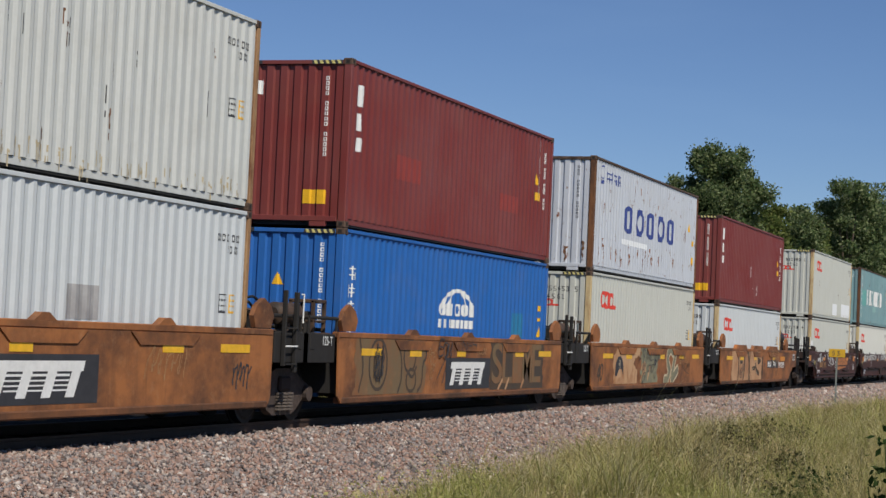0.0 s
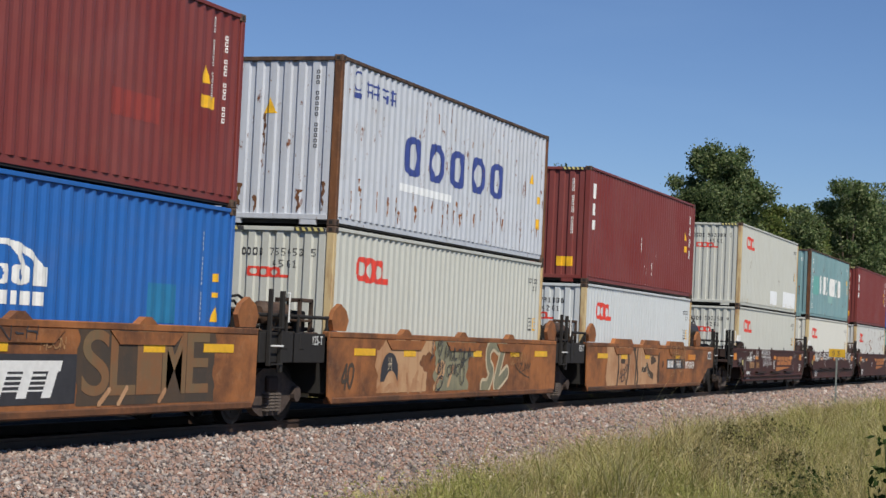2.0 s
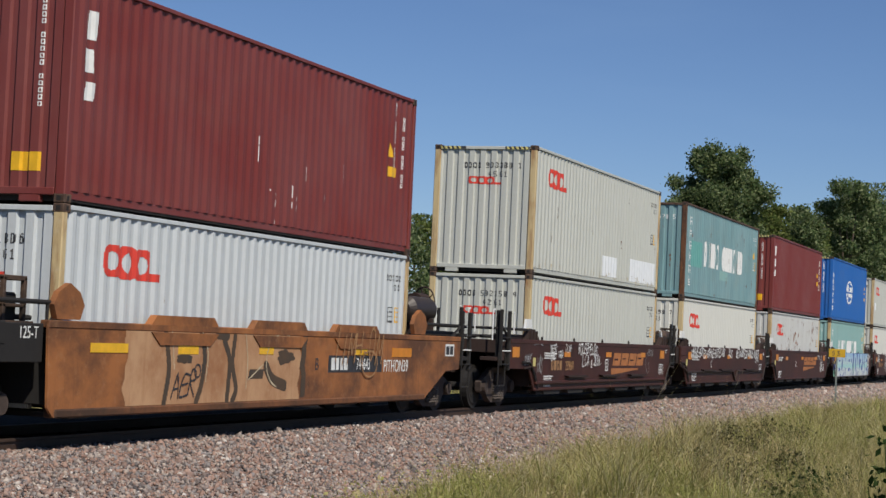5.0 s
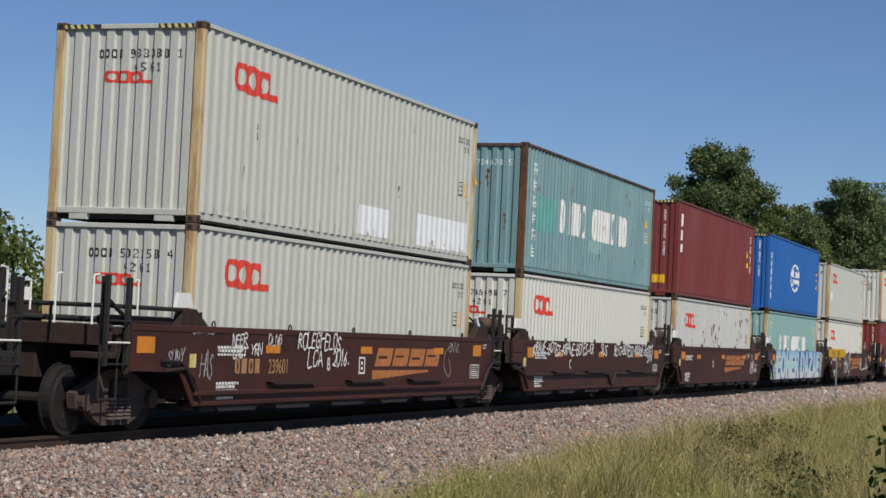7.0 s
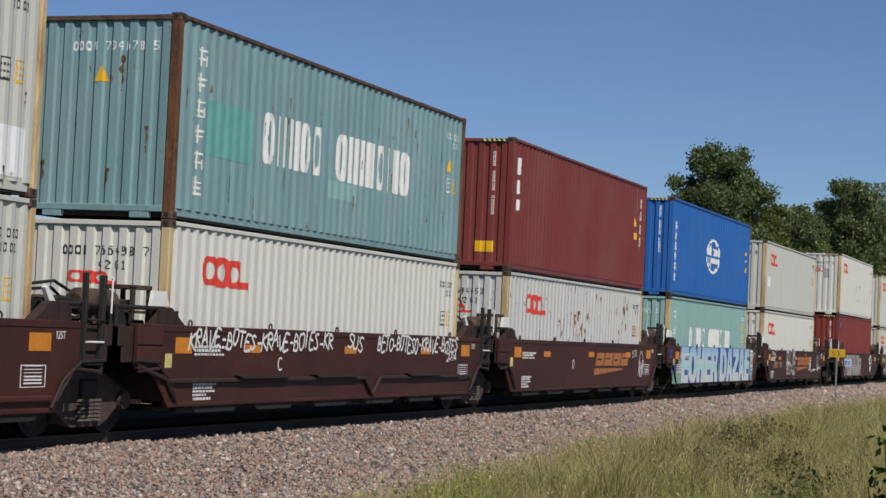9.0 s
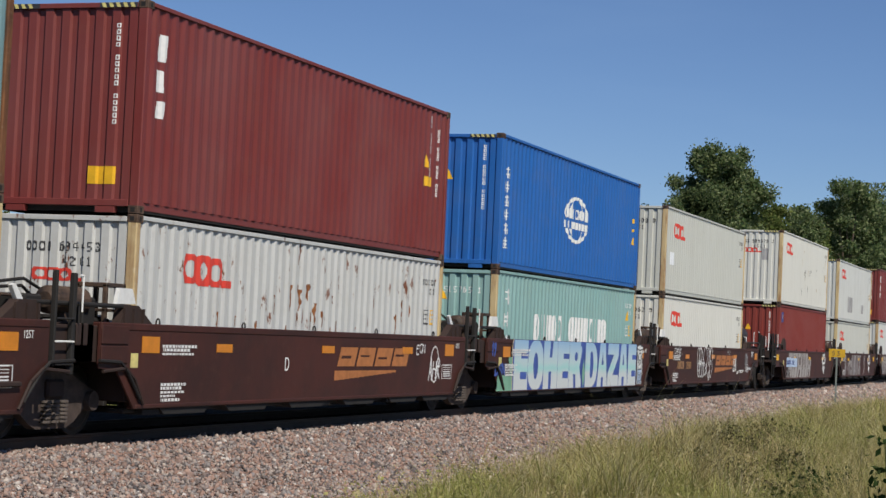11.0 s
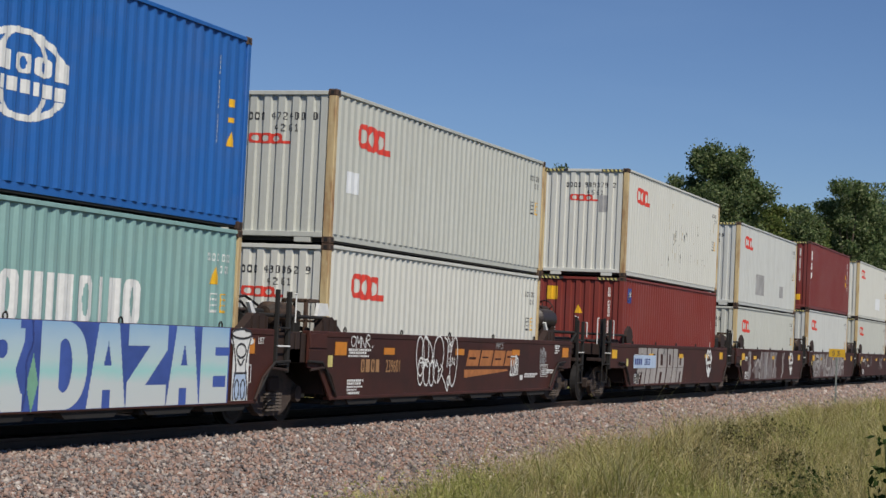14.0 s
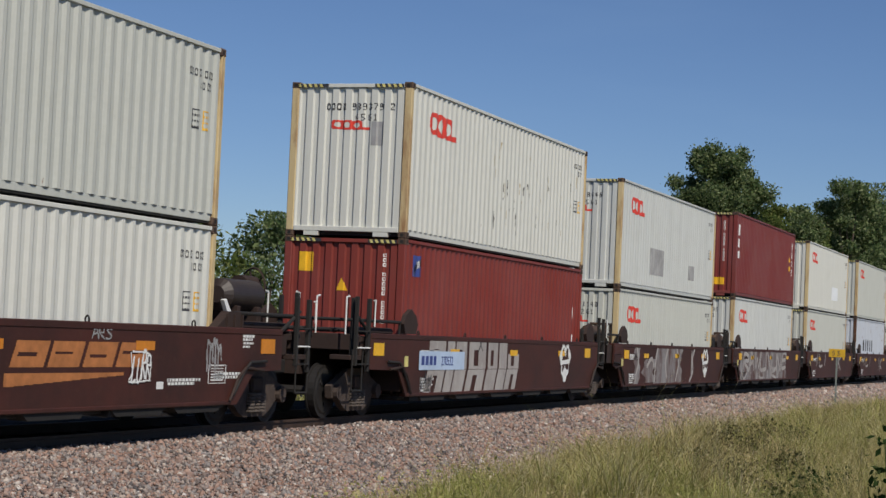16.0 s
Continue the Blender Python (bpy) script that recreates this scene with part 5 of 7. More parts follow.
# 5
c = shipping_box("weathered teal container with tall white blocks and rusty posts", True, "teal", "rust_post", 1.07, 0.8, True)
side_paint(c, "repaint_patch", "patch_green", rect_shape(1.0, 1.0, 2.5, 1.8), 0.9, 2.6, 0.9, 1.9, "brighter green patch")
side_paint(c, "repaint_patch", "mint", rect_shape(5.5, 0.75, 6.7, 1.05), 5.4, 6.8, 0.7, 1.1, "pale green patch")
streaks(c, "rust_post", random_streaks(30, 21, 0.4, 2.6, 0.018, 0.3))
streaks(c, "rust_post", [(-0.3, 2.3, 0.04, 0.5), (0.9, 0.8, 0.05, 0.3), (-0.75, 1.3, 0.03, 0.4), (-0.15, 0.7, 0.04, 0.25), (0.4, 1.5, 0.02, 0.4)], end=True)
put(5, c, 1)
put(5, oocl_like("cream corrugated container with red emblem above graffiti", False, "bright_cream", "tan_post", "766498 7", "42G1"), 0)
# 6
put(6, maroon_box("dark maroon corrugated container on a white one", True), 1)
c = oocl_like("white container with red emblem and rust-stained chipped paint", False, "rusty_white", "tan_post", "694453", "42G1", x=1.46)
streaks(c, "rust_run", random_streaks(36, 31, 0.6, 1.9, 0.05, 0.28, 2.5, 11.8))
put(6, c, 0)
# 7
put(7, globe_box("bright blue corrugated container with round white logo", True, True, 1.46), 1)
put(7, shipping_box("mint green container with tall white blocks", False, "mint", "tan_post", 1.1, 0.62, False), 0)
# 8
c = oocl_like(pale + " and one pale patch", False, "cream", "tan_post", "472400 0", "42G1")
side_paint(c, "repaint_patch", "patch_white", rect_shape(0.68, 0.9, 1.25, 1.28), 0.6, 1.3, 0.8, 1.3)
put(8, c, 1)
put(8, oocl_like(pale + " behind sprayed car side", False, "bright_cream", "tan_post", "490062 9", "42G1"), 0)
# 9
c = oocl_like("cream container with red emblem and ochre corner posts", True, "bright_cream", "tan_post", "989379 2", "45G1")
streaks(c, "dark_steel", random_streaks(22, 41, 0.5, 2.2, 0.012, 0.3, 5, 11.8), "scrape")
streaks(c, "stain", random_streaks(26, 42, 0.7, 2.4, 0.025, 0.22, 5, 11.8), "rust_streak")
end_paint(c, "repaint_patch", "grey_spray", rect_shape(-0.66, 1.72, -0.42, 2.16), -0.7, -0.4, 1.7, 2.2, "grey smudge")
put(9, c, 1, True)
c = container("brick red corrugated container low in the well car", True, "red", hazard=True)
ticks_on_end(c, "white_mark", -0.84, 1.3, 2.62, 12)
end_paint(c, "warning_plate", "yellow", rect_shape(0.62, 2.24, 0.94, 2.6), 0.5, 1.0, 2.2, 2.65, "yellow warning plate")
yellow_triangle(c, False, 0.03, 1.9, 0.22)
side_paint(c, "flag_plate", "navy_mark", rect_shape(0.52, 2.22, 0.98, 2.62), 0.4, 1.1, 2.2, 2.7, "small blue plate")
side_paint(c, "flag_stripe", "white_mark", lambda x, z: (np.abs(z - 2.42 - 0.5 * (x - 0.75)) < 0.07) & (x > 0.54) & (x < 0.96), 0.4, 1.1, 2.2, 2.7)
side_paint(c, "code_lettering", "white_mark", union(rect_shape(11.5, 1.7, 11.6, 1.95), rect_shape(11.5, 1.1, 11.62, 1.3)), 11.4, 11.8, 1.0, 2.1)
put(9, c, 0)
# 10 and on
c = oocl_like("white container with red emblem and grey smudges", True, "white", "tan_post", "918446", "45G1")
each_paint(c, "repaint_patch", "grey_spray", [rect_shape(3.4, 0.5, 5.2, 1.25), rect_shape(8.4, 0.55, 9.2, 1.0)], 3.2, 9.4, 0.4, 1.3, "grey smudges")
put(10, c, 1)
put(10, oocl_like(pale + " low in the sprayed car", False, "cream", "tan_post", "531140", "42G1"), 0)
put(11, maroon_box("dark maroon corrugated container on the sprayed cars", True), 1, True)
put(11, oocl_like("white container with red emblem on the sprayed cars", True, "white", "tan_post", "402235", "45G1"), 0)
c = oocl_like("cream container with red emblem on the sprayed cars", True, "bright_cream", "tan_post", "881402", "45G1")
side_paint(c, "repaint_patch", "patch_white", rect_shape(7.0, 0.6, 9.0, 1.2), 6.9, 9.1, 0.5, 1.3)
put(12, c, 1, True)
put(12, oocl_like("tan-white container with red emblem on the sprayed cars", True, "cream", "tan_post", "330517", "45G1"), 0)
put(13, oocl_like("pale container with red emblem on a bluish white one", True, "cream", "tan_post", "640228", "45G1"), 1, True)
c = container("bluish white container with dark upright marks", True, "grey_white", "rust_post")
each_paint(c, "dark_block", "dark_mark", bar_list(3.0, 1.25, 0.6, [0.4, 0.3, 0.4, 0.3, 0.4], 0.5), 2.8, 9.0, 1.2, 1.9)
put(13, c, 0)
put(14, oocl_like("pale container with red emblem on another pale one", True, "cream", "tan_post", "115270", "45G1"), 1)
put(14, oocl_like("pale container with red emblem in a brown well car", False, "cream", "tan_post", "221893", "42G1"), 0)

# ---- the cars
YREF = [(0.4, 0.95, 1.1), (2.75, 0.6, 1.09), (5.35, 0.5, 1.1), (9.1, 0.6, 1.11), (10.85, 0.95, 1.12)]
OREF = [(2.05, 0.5, 1.12), (5.85, 0.5, 1.13), (9.5, 0.5, 1.14)]
for i, x in enumerate(STACK_X):
    style = "orange" if i < 4 else "brown_white_guides" if i < 9 else "brown"
    left = "end" if i in (4, 9) else "joint"
    right = "end" if i in (3, 8) else "joint"
    lab = ("rust-streaked orange well car with yellow reflectors" if style == "orange" else
           "dark brown well car with orange reflectors and white stencils" if i < 9 else "dark brown well car covered in grey graffiti")
    car = well_car(lab, style, left, right, i == 3)
    TRAIN.append((car, x, 0.0))
    if style == "orange":
        reflectors(car, "yellow", YREF[:-1] if i == 3 else [(x + (1.4 if k == 2 else 0.1), w, z) for k, (x, w, z) in enumerate(YREF)] if i == 2 else YREF)
        if left == "joint":
            car_text(car, "125-T", -1.18, 1.26, 0.15, "white_mark", 0.85, -0.05)
        if i < 2:
            black_panel_logo(car, 4.72, 0.46, 2.7, 0.62)
        if i == 1:
            flat_paint(car, "graffiti_field", "olive_spray", rough_rect(0.15, 0.42, 3.58, 1.43, 1), 0.0, 3.8, 0.42, 1.43, "faded olive sprayed field", 0.003)
            flat_paint(car, "graffiti_outline", "soot_spray", union(strokes([loop(1.2, 0.95, 0.42, 0.44), loop(1.2, 0.95, 0.2, 0.28), [(2.0, 1.42), (2.3, 1.1), (2.35, 0.7), (2.2, 0.45)], loop(2.75, 1.1, 0.3, 0.3, -60, 250),
                       [(2.6, 0.85), (2.9, 0.72), (3.1, 0.9)], loop(2.85, 0.66, 0.25, 0.2), [(3.55, 1.42), (3.6, 1.1), (3.45, 0.95), (3.4, 0.6), (3.2, 0.45)], [(0.3, 1.4), (0.5, 0.9), (0.35, 0.5)]], 0.03)), 0.0, 3.8, 0.42, 1.42, "", 0.006)
            flat_paint(car, "graffiti_tag", "dark_mark", union(scribble(0.95, 0.6, 0.5, 0.7, 5, 5, 0.014), tag("EON", 4.25, 1.12, 0.75, 0.26, 0.016, 4), strokes([[(4.2, 0.7), (4.55, 1.0), (4.8, 1.2)], [(4.5, 0.6), (4.7, 0.95)]], 0.014), tag("N-H", 5.6, 1.25, 0.9, 0.14, 0.011, 6)), 0.2, 7.0, 0.42, 1.45, "", 0.0285)
            flat_paint(car, "graffiti_tag", "tan_mark", union(tag("ROE", 3.72, 0.95, 0.42, 0.24, 0.009, 8), tag("EF", 3.85, 0.7, 0.25, 0.2, 0.009, 9), tag("MOON", 6.55, 1.14, 0.6, 0.13, 0.009, 10)), 3.6, 7.3, 0.6, 1.42, "pale thin tags", 0.008)
            flat_paint(car, "graffiti_field", "soot_spray", rough_rect(7.42, 0.42, 11.2, 1.42, 3, 0.04), 7.3, 11.4, 0.42, 1.42, "faded black sprayed field", 0.003)
            block_letters(car, "SLIME", 7.55, 0.55, 3.5, 0.84, "olive_spray", 0.006, 0.012)
            flat_paint(car, "graffiti_tag", "sand_spray", strokes([[(8.0, 0.44), (8.25, 0.62)], [(8.5, 0.44), (8.7, 0.64)], [(9.6, 0.46), (9.75, 0.6)]], 0.04), 7.9, 9.9, 0.42, 0.7, "", 0.009)
        if i == 0:
            flat_paint(car, "graffiti_tag", "dark_mark", scribble(11.2, 0.6, 0.7, 0.4, 5, 12, 0.014), 11.0, 12.0, 0.5, 1.1, "", 0.006)
            flat_paint(car, "graffiti_tag", "tan_mark", scribble(8.6, 0.75, 1.3, 0.5, 6, 13, 0.01), 8.4, 10.1, 0.6, 1.4, "", 0.006)
        if i == 2:
            dome = lambda a, z: (((a - 2.17) / 0.42) ** 2 + (np.maximum(z - 0.78, 0) / 0.38) ** 2 < 1) & (z > 0.64 + 0.2 * np.maximum(0, 1 - ((a - 2.25) / 0.33) ** 2))
            crowns = union(*[blob(2.2 + 0.6 * k, 1.1 + 0.05 * (k % 2), 0.55, 0.35, k) for k in range(4)])
            flat_paint(car, "graffiti_field", "peach_spray", minus(union(rough_rect(1.55, 0.44, 4.05, 1.2, 2), crowns), blob(4.1, 0.98, 0.42, 0.22, 3)), 1.3, 4.7, 0.42, 1.42, "large peach sprayed shapes", 0.003)
            flat_paint(car, "graffiti_slot", "sand_spray", union(strokes([[(3.05, 0.75), (3.15, 0.45)], [(3.6, 0.8), (3.3, 0.5)], [(2.0, 0.5), (2.3, 0.58), (2.6, 0.48)], [(3.9, 0.75), (3.8, 0.45)]], 0.05), blob(3.5, 0.58, 0.25, 0.14, 5)), 1.7, 4.2, 0.42, 0.9, "", 0.005)
            flat_paint(car, "graffiti_dome", "dark_mark", dome, 1.7, 2.65, 0.6, 1.2, "black sprayed dome", 0.007)
            flat_paint(car, "graffiti_tag", "cream_spray", strokes([[(2.1, 1.06), (2.12, 0.92), (2.08, 0.85)], [(2.22, 1.06), (2.22, 0.92), (2.26, 0.85)], [(2.1, 0.96), (2.24, 0.96)]], 0.012), 2.0, 2.4, 0.8, 1.1, "", 0.01)
            flat_paint(car, "graffiti_field", "sage_spray", union(rough_rect(4.55, 0.44, 6.45, 1.42, 4, 0.09), blob(4.8, 1.2, 0.4, 0.24, 1), blob(6.6, 1.25, 0.4, 0.2, 6)), 4.3, 7.2, 0.42, 1.42, "large sage green sprayed shapes", 0.003)
            flat_paint(car, "graffiti_slot", "peach_spray", union(blob(5.75, 1.3, 0.3, 0.14, 2), blob(4.85, 0.85, 0.3, 0.2, 3), strokes([[(4.5, 0.5), (4.9, 0.8)], [(5.3, 0.55), (5.55, 0.9)]], 0.05)), 4.2, 6.3, 0.42, 1.42, "", 0.005)
            ess = [[(8.35, 1.3), (8.0, 1.38), (7.7, 1.2), (7.75, 0.95), (7.95, 0.78), (7.7, 0.52), (7.4, 0.5)], [(8.75, 1.4), (8.5, 1.0), (8.25, 0.55), (8.55, 0.62), (8.95, 0.78)]]
            flat_paint(car, "graffiti_letter", "cream_spray", both(strokes(ess, 0.17), rect_shape(7.0, 0.42, 9.4, 1.43)), 7.0, 9.3, 0.42, 1.43, "pale cream sprayed edge", 0.004)
            flat_paint(car, "graffiti_letter", "sage_spray", both(strokes(ess, 0.105), rect_shape(7.0, 0.42, 9.4, 1.43)), 7.0, 9.3, 0.42, 1.43, "sage green sprayed letter", 0.007)
            heart = [(4.72, 1.12), (4.6, 1.3), (4.66, 1.4), (4.72, 1.33), (4.79, 1.4), (4.84, 1.3), (4.72, 1.12)]
            flat_paint(car, "graffiti_tag", "dark_mark", union(strokes([heart, [(4.32, 1.4), (4.28, 1.15), (4.2, 1.05), (4.35, 1.12)], [(5.0, 1.05), (5.05, 1.3), (5.15, 1.1), (5.25, 1.3), (5.3, 1.05)]], 0.014), tag("ULTULA", 5.35, 1.06, 1.2, 0.2, 0.014, 3), tag("BY", 4.65, 0.78, 0.35, 0.26, 0.015, 5), tag("CNO", 5.15, 0.75, 0.8, 0.2, 0.012, 7),
                       strokes([loop(4.75, 0.6, 0.16, 0.13, lean=0.7), loop(6.05, 0.78, 0.12, 0.2), loop(6.05, 1.0, 0.07, 0.07)], 0.014)), 4.1, 6.7, 0.42, 1.45, "black looping script", 0.0285)
            flat_paint(car, "graffiti_tag", "soot_spray", union(tag("40", 0.0, 0.6, 0.5, 0.38, 0.035, 2), strokes([[(9.5, 0.95), (9.8, 0.82), (10.3, 0.7), (10.6, 0.66)], [(9.7, 0.98), (9.8, 0.88)]], 0.014), tag("ZUMY", 9.85, 0.8, 0.8, 0.2, 0.014, 11)), -0.2, 11.0, 0.42, 1.42, "", 0.006)
            flat_paint(car, "graffiti_tag", "tan_mark", union(tag("CEY", 9.2, 0.95, 0.5, 0.22, 0.012, 12), tag("OH", 9.5, 1.22, 0.4, 0.18, 0.012, 13), tag("MNV", 9.75, 1.0, 0.7, 0.2, 0.01, 14)), 9.1, 10.8, 0.6, 1.45, "pale thin tags", 0.008)
        if i == 3:
            flat_paint(car, "graffiti_field", "sand_spray", rough_rect(1.3, 0.4, 6.85, 1.44, 5, 0.04), 1.1, 7.1, 0.4, 1.44, "row of faded sand-coloured sprayed letters", 0.003)
            slots = strokes([[(3.4, 1.44), (3.55, 1.1), (3.5, 0.7), (3.35, 0.42)], [(4.15, 1.3), (4.35, 1.0), (4.32, 0.42)], [(4.5, 1.35), (4.45, 0.95), (4.6, 0.6), (4.5, 0.42)], [(2.35, 1.44), (2.5, 0.9), (2.4, 0.42)]], 0.06)
            flat_paint(car, "graffiti_slot", "soot_spray", union(slots, blob(6.3, 1.06, 0.36, 0.13, 1), strokes([[(5.6, 0.92), (5.85, 0.72), (6.3, 0.62)]], 0.09), rect_shape(5.0, 0.74, 5.5, 0.88, 0.3), rough_rect(6.9, 0.44, 7.08, 1.4, 2, 0.03), blob(2.95, 1.04, 0.26, 0.1, 2), strokes([[(3.95, 1.38), (4.25, 1.36)]], 0.07)), 1.4, 7.3, 0.4, 1.44, "", 0.006)
            flat_paint(car, "graffiti_tag", "cream_spray", union(strokes([loop(6.2, 1.0, 0.6, 0.42, 70, 250), [(3.46, 1.4), (3.65, 1.1), (3.6, 0.7)], [(4.85, 1.4), (4.95, 1.0), (4.93, 0.6)], [(2.55, 1.4), (2.65, 0.9)], [(5.0, 0.72), (5.5, 0.95)]], 0.01)), 1.3, 7.1, 0.42, 1.45, "", 0.009)
            flat_paint(car, "graffiti_tag", "dark_mark", union(tag("AER", 2.58, 0.5, 0.75, 0.33, 0.014, 22, 0.3), strokes([loop(3.35, 0.86, 0.09, 0.09)], 0.012)), 2.4, 3.7, 0.42, 1.0, "black quick tag", 0.011)
            flat_paint(car, "number_panel", "dark_mark", rect_shape(8.0, 0.82, 10.38, 1.1), 7.9, 10.5, 0.8, 1.15, "black number panel", 0.003)
            reflectors(car, "orange", [(10.85, 0.97, 1.08)], 0.16)
            flat_paint(car, "graffiti_tag", "tan_mark", union(tag("IIMH-OM", 8.1, 0.98, 2.2, 0.5, 0.016, 24, 0.2), strokes([loop(9.75, 0.96, 0.35, 0.22)], 0.014)), 7.9, 10.7, 0.35, 1.6, "pale sprayed tags", 0.0285)
            flat_paint(car, "unit_mark", "white_mark", bar_row(8.12, 0.86, 0.2, [0.15, 0.12, 0.12, 0.16], 0.05), 8.0, 9.4, 0.8, 1.1, "", 0.005)
            car_text(car, "744643", 9.2, 0.86, 0.2, "white_mark", 0.75)
            car_text(car, "PITHON39", 10.45, 0.82, 0.22, "white_mark", 0.85)
            car_text(car, "B", 7.45, 0.86, 0.2, "dark_mark")
            flat_paint(car, "data_plate", "white_mark", rect_shape(13.65, 1.1, 14.15, 1.34), 13.6, 14.2, 1.05, 1.4, "", 0.004)
            flat_paint(car, "data_plate", "dark_mark", union(rect_shape(13.7, 1.14, 13.88, 1.3), rect_shape(13.92, 1.14, 14.1, 1.3)), 13.6, 14.2, 1.05, 1.4, "", 0.007)
    else:
        reflectors(car, "orange" if i < 9 else "yellow", OREF)
        reflectors(car, "orange" if i < 9 else "yellow", [(-1.95 if left == "end" else -0.15, 0.48, 1.1), (13.34 if right == "end" else 11.78, 0.48, 1.11)], 0.22)
        flat_paint(car, "small_print", "white_mark", union(small_print(0.42, 1.18, 1.0, 3), small_print(0.42, 0.66, 0.75, 5), small_print(8.9, 1.4, 1.1, 1, 0.05)), 0.3, 10.1, 0.38, 1.46, "white stencilled lines")
        flat_paint(car, "data_plate", "hazard_yellow", rect_shape(-0.43, 0.9, -0.23, 1.1), -0.5, -0.2, 0.85, 1.15)
        if i < 9:
            flat_paint(car, "data_frame", "white_mark", lambda a, z: (np.maximum(np.abs(a - 11.9) / 0.28, np.abs(z - 0.81) / 0.14) < 1) & ((np.maximum(np.abs(a - 11.9) / 0.26, np.abs(z - 0.81) / 0.128) > 1) | (np.sin(z * 150) > 0.4) & (np.abs(a - 11.9) < 0.2)), 11.6, 12.2, 0.65, 0.97)
            if right == "joint":
                car_text(car, "125T", 12.36, 1.26, 0.1, "white_mark", 0.8)
        if i in (4, 6, 8):
            flat_paint(car, "side_logo", "rust_mark", slanted_logo(6.4, 0.68, 3.3, 0.56), 6.2, 10.2, 0.66, 1.3, "faded orange slanted logo shapes")
        if i in (4, 8):
            flat_paint(car, "owner_mark", "tan_mark", bar_row(1.0, 0.81, 0.23, [0.17, 0.17, 0.17, 0.15], 0.06, True), 0.9, 2.2, 0.75, 1.1)
            car_text(car, "239601", 2.15, 0.81, 0.23, "tan_mark", 0.78)
        if i in (4, 5, 6):
            car_text(car, "BCD"[i - 4], 3.2 if i == 5 else 4.4, 0.85, 0.22, "white_mark", 0.8)
        if i in (4, 5):
            for cx in ((3.0, 6.1, 9.0) if i == 4 else (2.6, 5.4, 9.6)):
                part("shelf", prism(bm_new(), [(cx - 0.9, 0.69), (cx - 0.75, 0.645), (cx + 0.85, 0.645), (cx + 0.85, 0.69)] if i == 4 else [(cx - 0.9, 0.79), (cx - 0.75, 0.745), (cx + 0.85, 0.745), (cx + 0.85, 0.79)], SIDE - 0.1, SIDE + 0.01), M["brown_dark"], car, "narrow steel shelf on the side")
        if i == 4:
            part("stiffening_beam", box(bm_new(), -0.3, SIDE - 0.06, 0.5, LEN + 0.1, SIDE + 0.01, 0.58, 0.02), M["brown_car"], car, "brown stiffening beam along the side")
            flat_paint(car, "graffiti_tag", "white_mark", union(tag("NEER", 0.86, 1.22, 0.5, 0.16, 0.012, 31), tag("EHCI", 0.9, 1.05, 0.46, 0.15, 0.012, 32), tag("YRN", 1.5, 1.1, 0.38, 0.16, 0.011, 33), tag("DLNB", 2.1, 1.25, 0.5, 0.15, 0.008, 36), tag("ROLEGHELOS", 3.2, 1.2, 1.75, 0.24, 0.015, 34), tag("LCA", 3.6, 0.92, 0.62, 0.24, 0.014, 37), tag("2016.", 4.62, 0.94, 0.75, 0.24, 0.014, 35)), 0.7, 5.6, 0.7, 1.47, "white sprayed tags", 0.0165, 0.012)
            flat_paint(car, "graffiti_tag", "grey_spray", union(strokes([[(10.5, 1.32), (10.15, 1.2), (10.05, 0.95), (10.3, 0.72), (10.45, 0.8), (10.35, 1.05)]], 0.01), tag("CNIK", 10.3, 1.18, 0.6, 0.18, 0.01, 38), tag("HAS", -0.12, 0.75, 0.4, 0.32, 0.012, 39), tag("SUNY", -1.1, 0.95, 0.5, 0.2, 0.013, 40), tag("UA7788", -0.4, 1.38, 0.7, 0.07, 0.008, 41)), -1.2, 11.3, 0.65, 1.47, "thin grey sprayed tags", 0.009)
            flat_paint(car, "data_frame", "white_mark", minus(rect_shape(5.78, 0.78, 6.05, 1.08), minus(rect_shape(5.81, 0.81, 6.02, 1.05), union(rect_shape(5.87, 0.95, 5.96, 1.0), rect_shape(5.88, 0.86, 5.95, 0.91)))), 5.7, 6.1, 0.7, 1.1)
        if i == 5:
            flat_paint(car, "graffiti_tag", "white_mark", union(tag("KRAVE-BOTES-KRAVE-BOTES-KR", 0.22, 1.2, 5.1, 0.24, 0.02, 41, 0.2, 0.18), tag("SUS", 5.95, 1.2, 0.7, 0.24, 0.019, 42, 0.2, 0.18), tag("BETO-BOTESO-KRAVE-BOTES", 7.3, 1.19, 4.2, 0.24, 0.02, 43, 0.2, 0.18), tag("2014", 10.9, 1.02, 0.55, 0.15, 0.013, 44)), 0.15, 11.7, 1.0, 1.48, "long row of white sprayed tags", 0.0165, 0.012)
            part("stiffening_beam", beam_bm(), M["brown_dark"], car, "brown stiffening beam along the side")
        if i == 6:
            flat_paint(car, "graffiti_tag", "white_mark", union(tag("AHR", 10.9, 0.7, 0.6, 0.35, 0.018, 51), strokes([loop(11.2, 0.95, 0.22, 0.33)], 0.014), tag("EON", 10.2, 1.15, 0.5, 0.16, 0.011, 52)), 10.1, 11.7, 0.6, 1.46, "white sprayed tag", 0.007)
        if i == 7:
            flat_paint(car, "graffiti_ground", "violet_spray", rect_shape(0.5, 0.385, 11.4, 1.485), 0.4, 11.5, 0.385, 1.485, "deep blue sprayed ground", 0.017)
            flat_paint(car, "graffiti_edge", "green_spray", union(both(rough_rect(-0.55, 0.385, 0.5, 0.72, 2, 0.05), lambda x, z: x > -0.62 + 0.35 * (z - 0.385)), rough_rect(0.26, 0.385, 0.5, 1.1, 1, 0.04)), -0.7, 0.55, 0.385, 1.15, "mint green sprayed edge", 0.017)
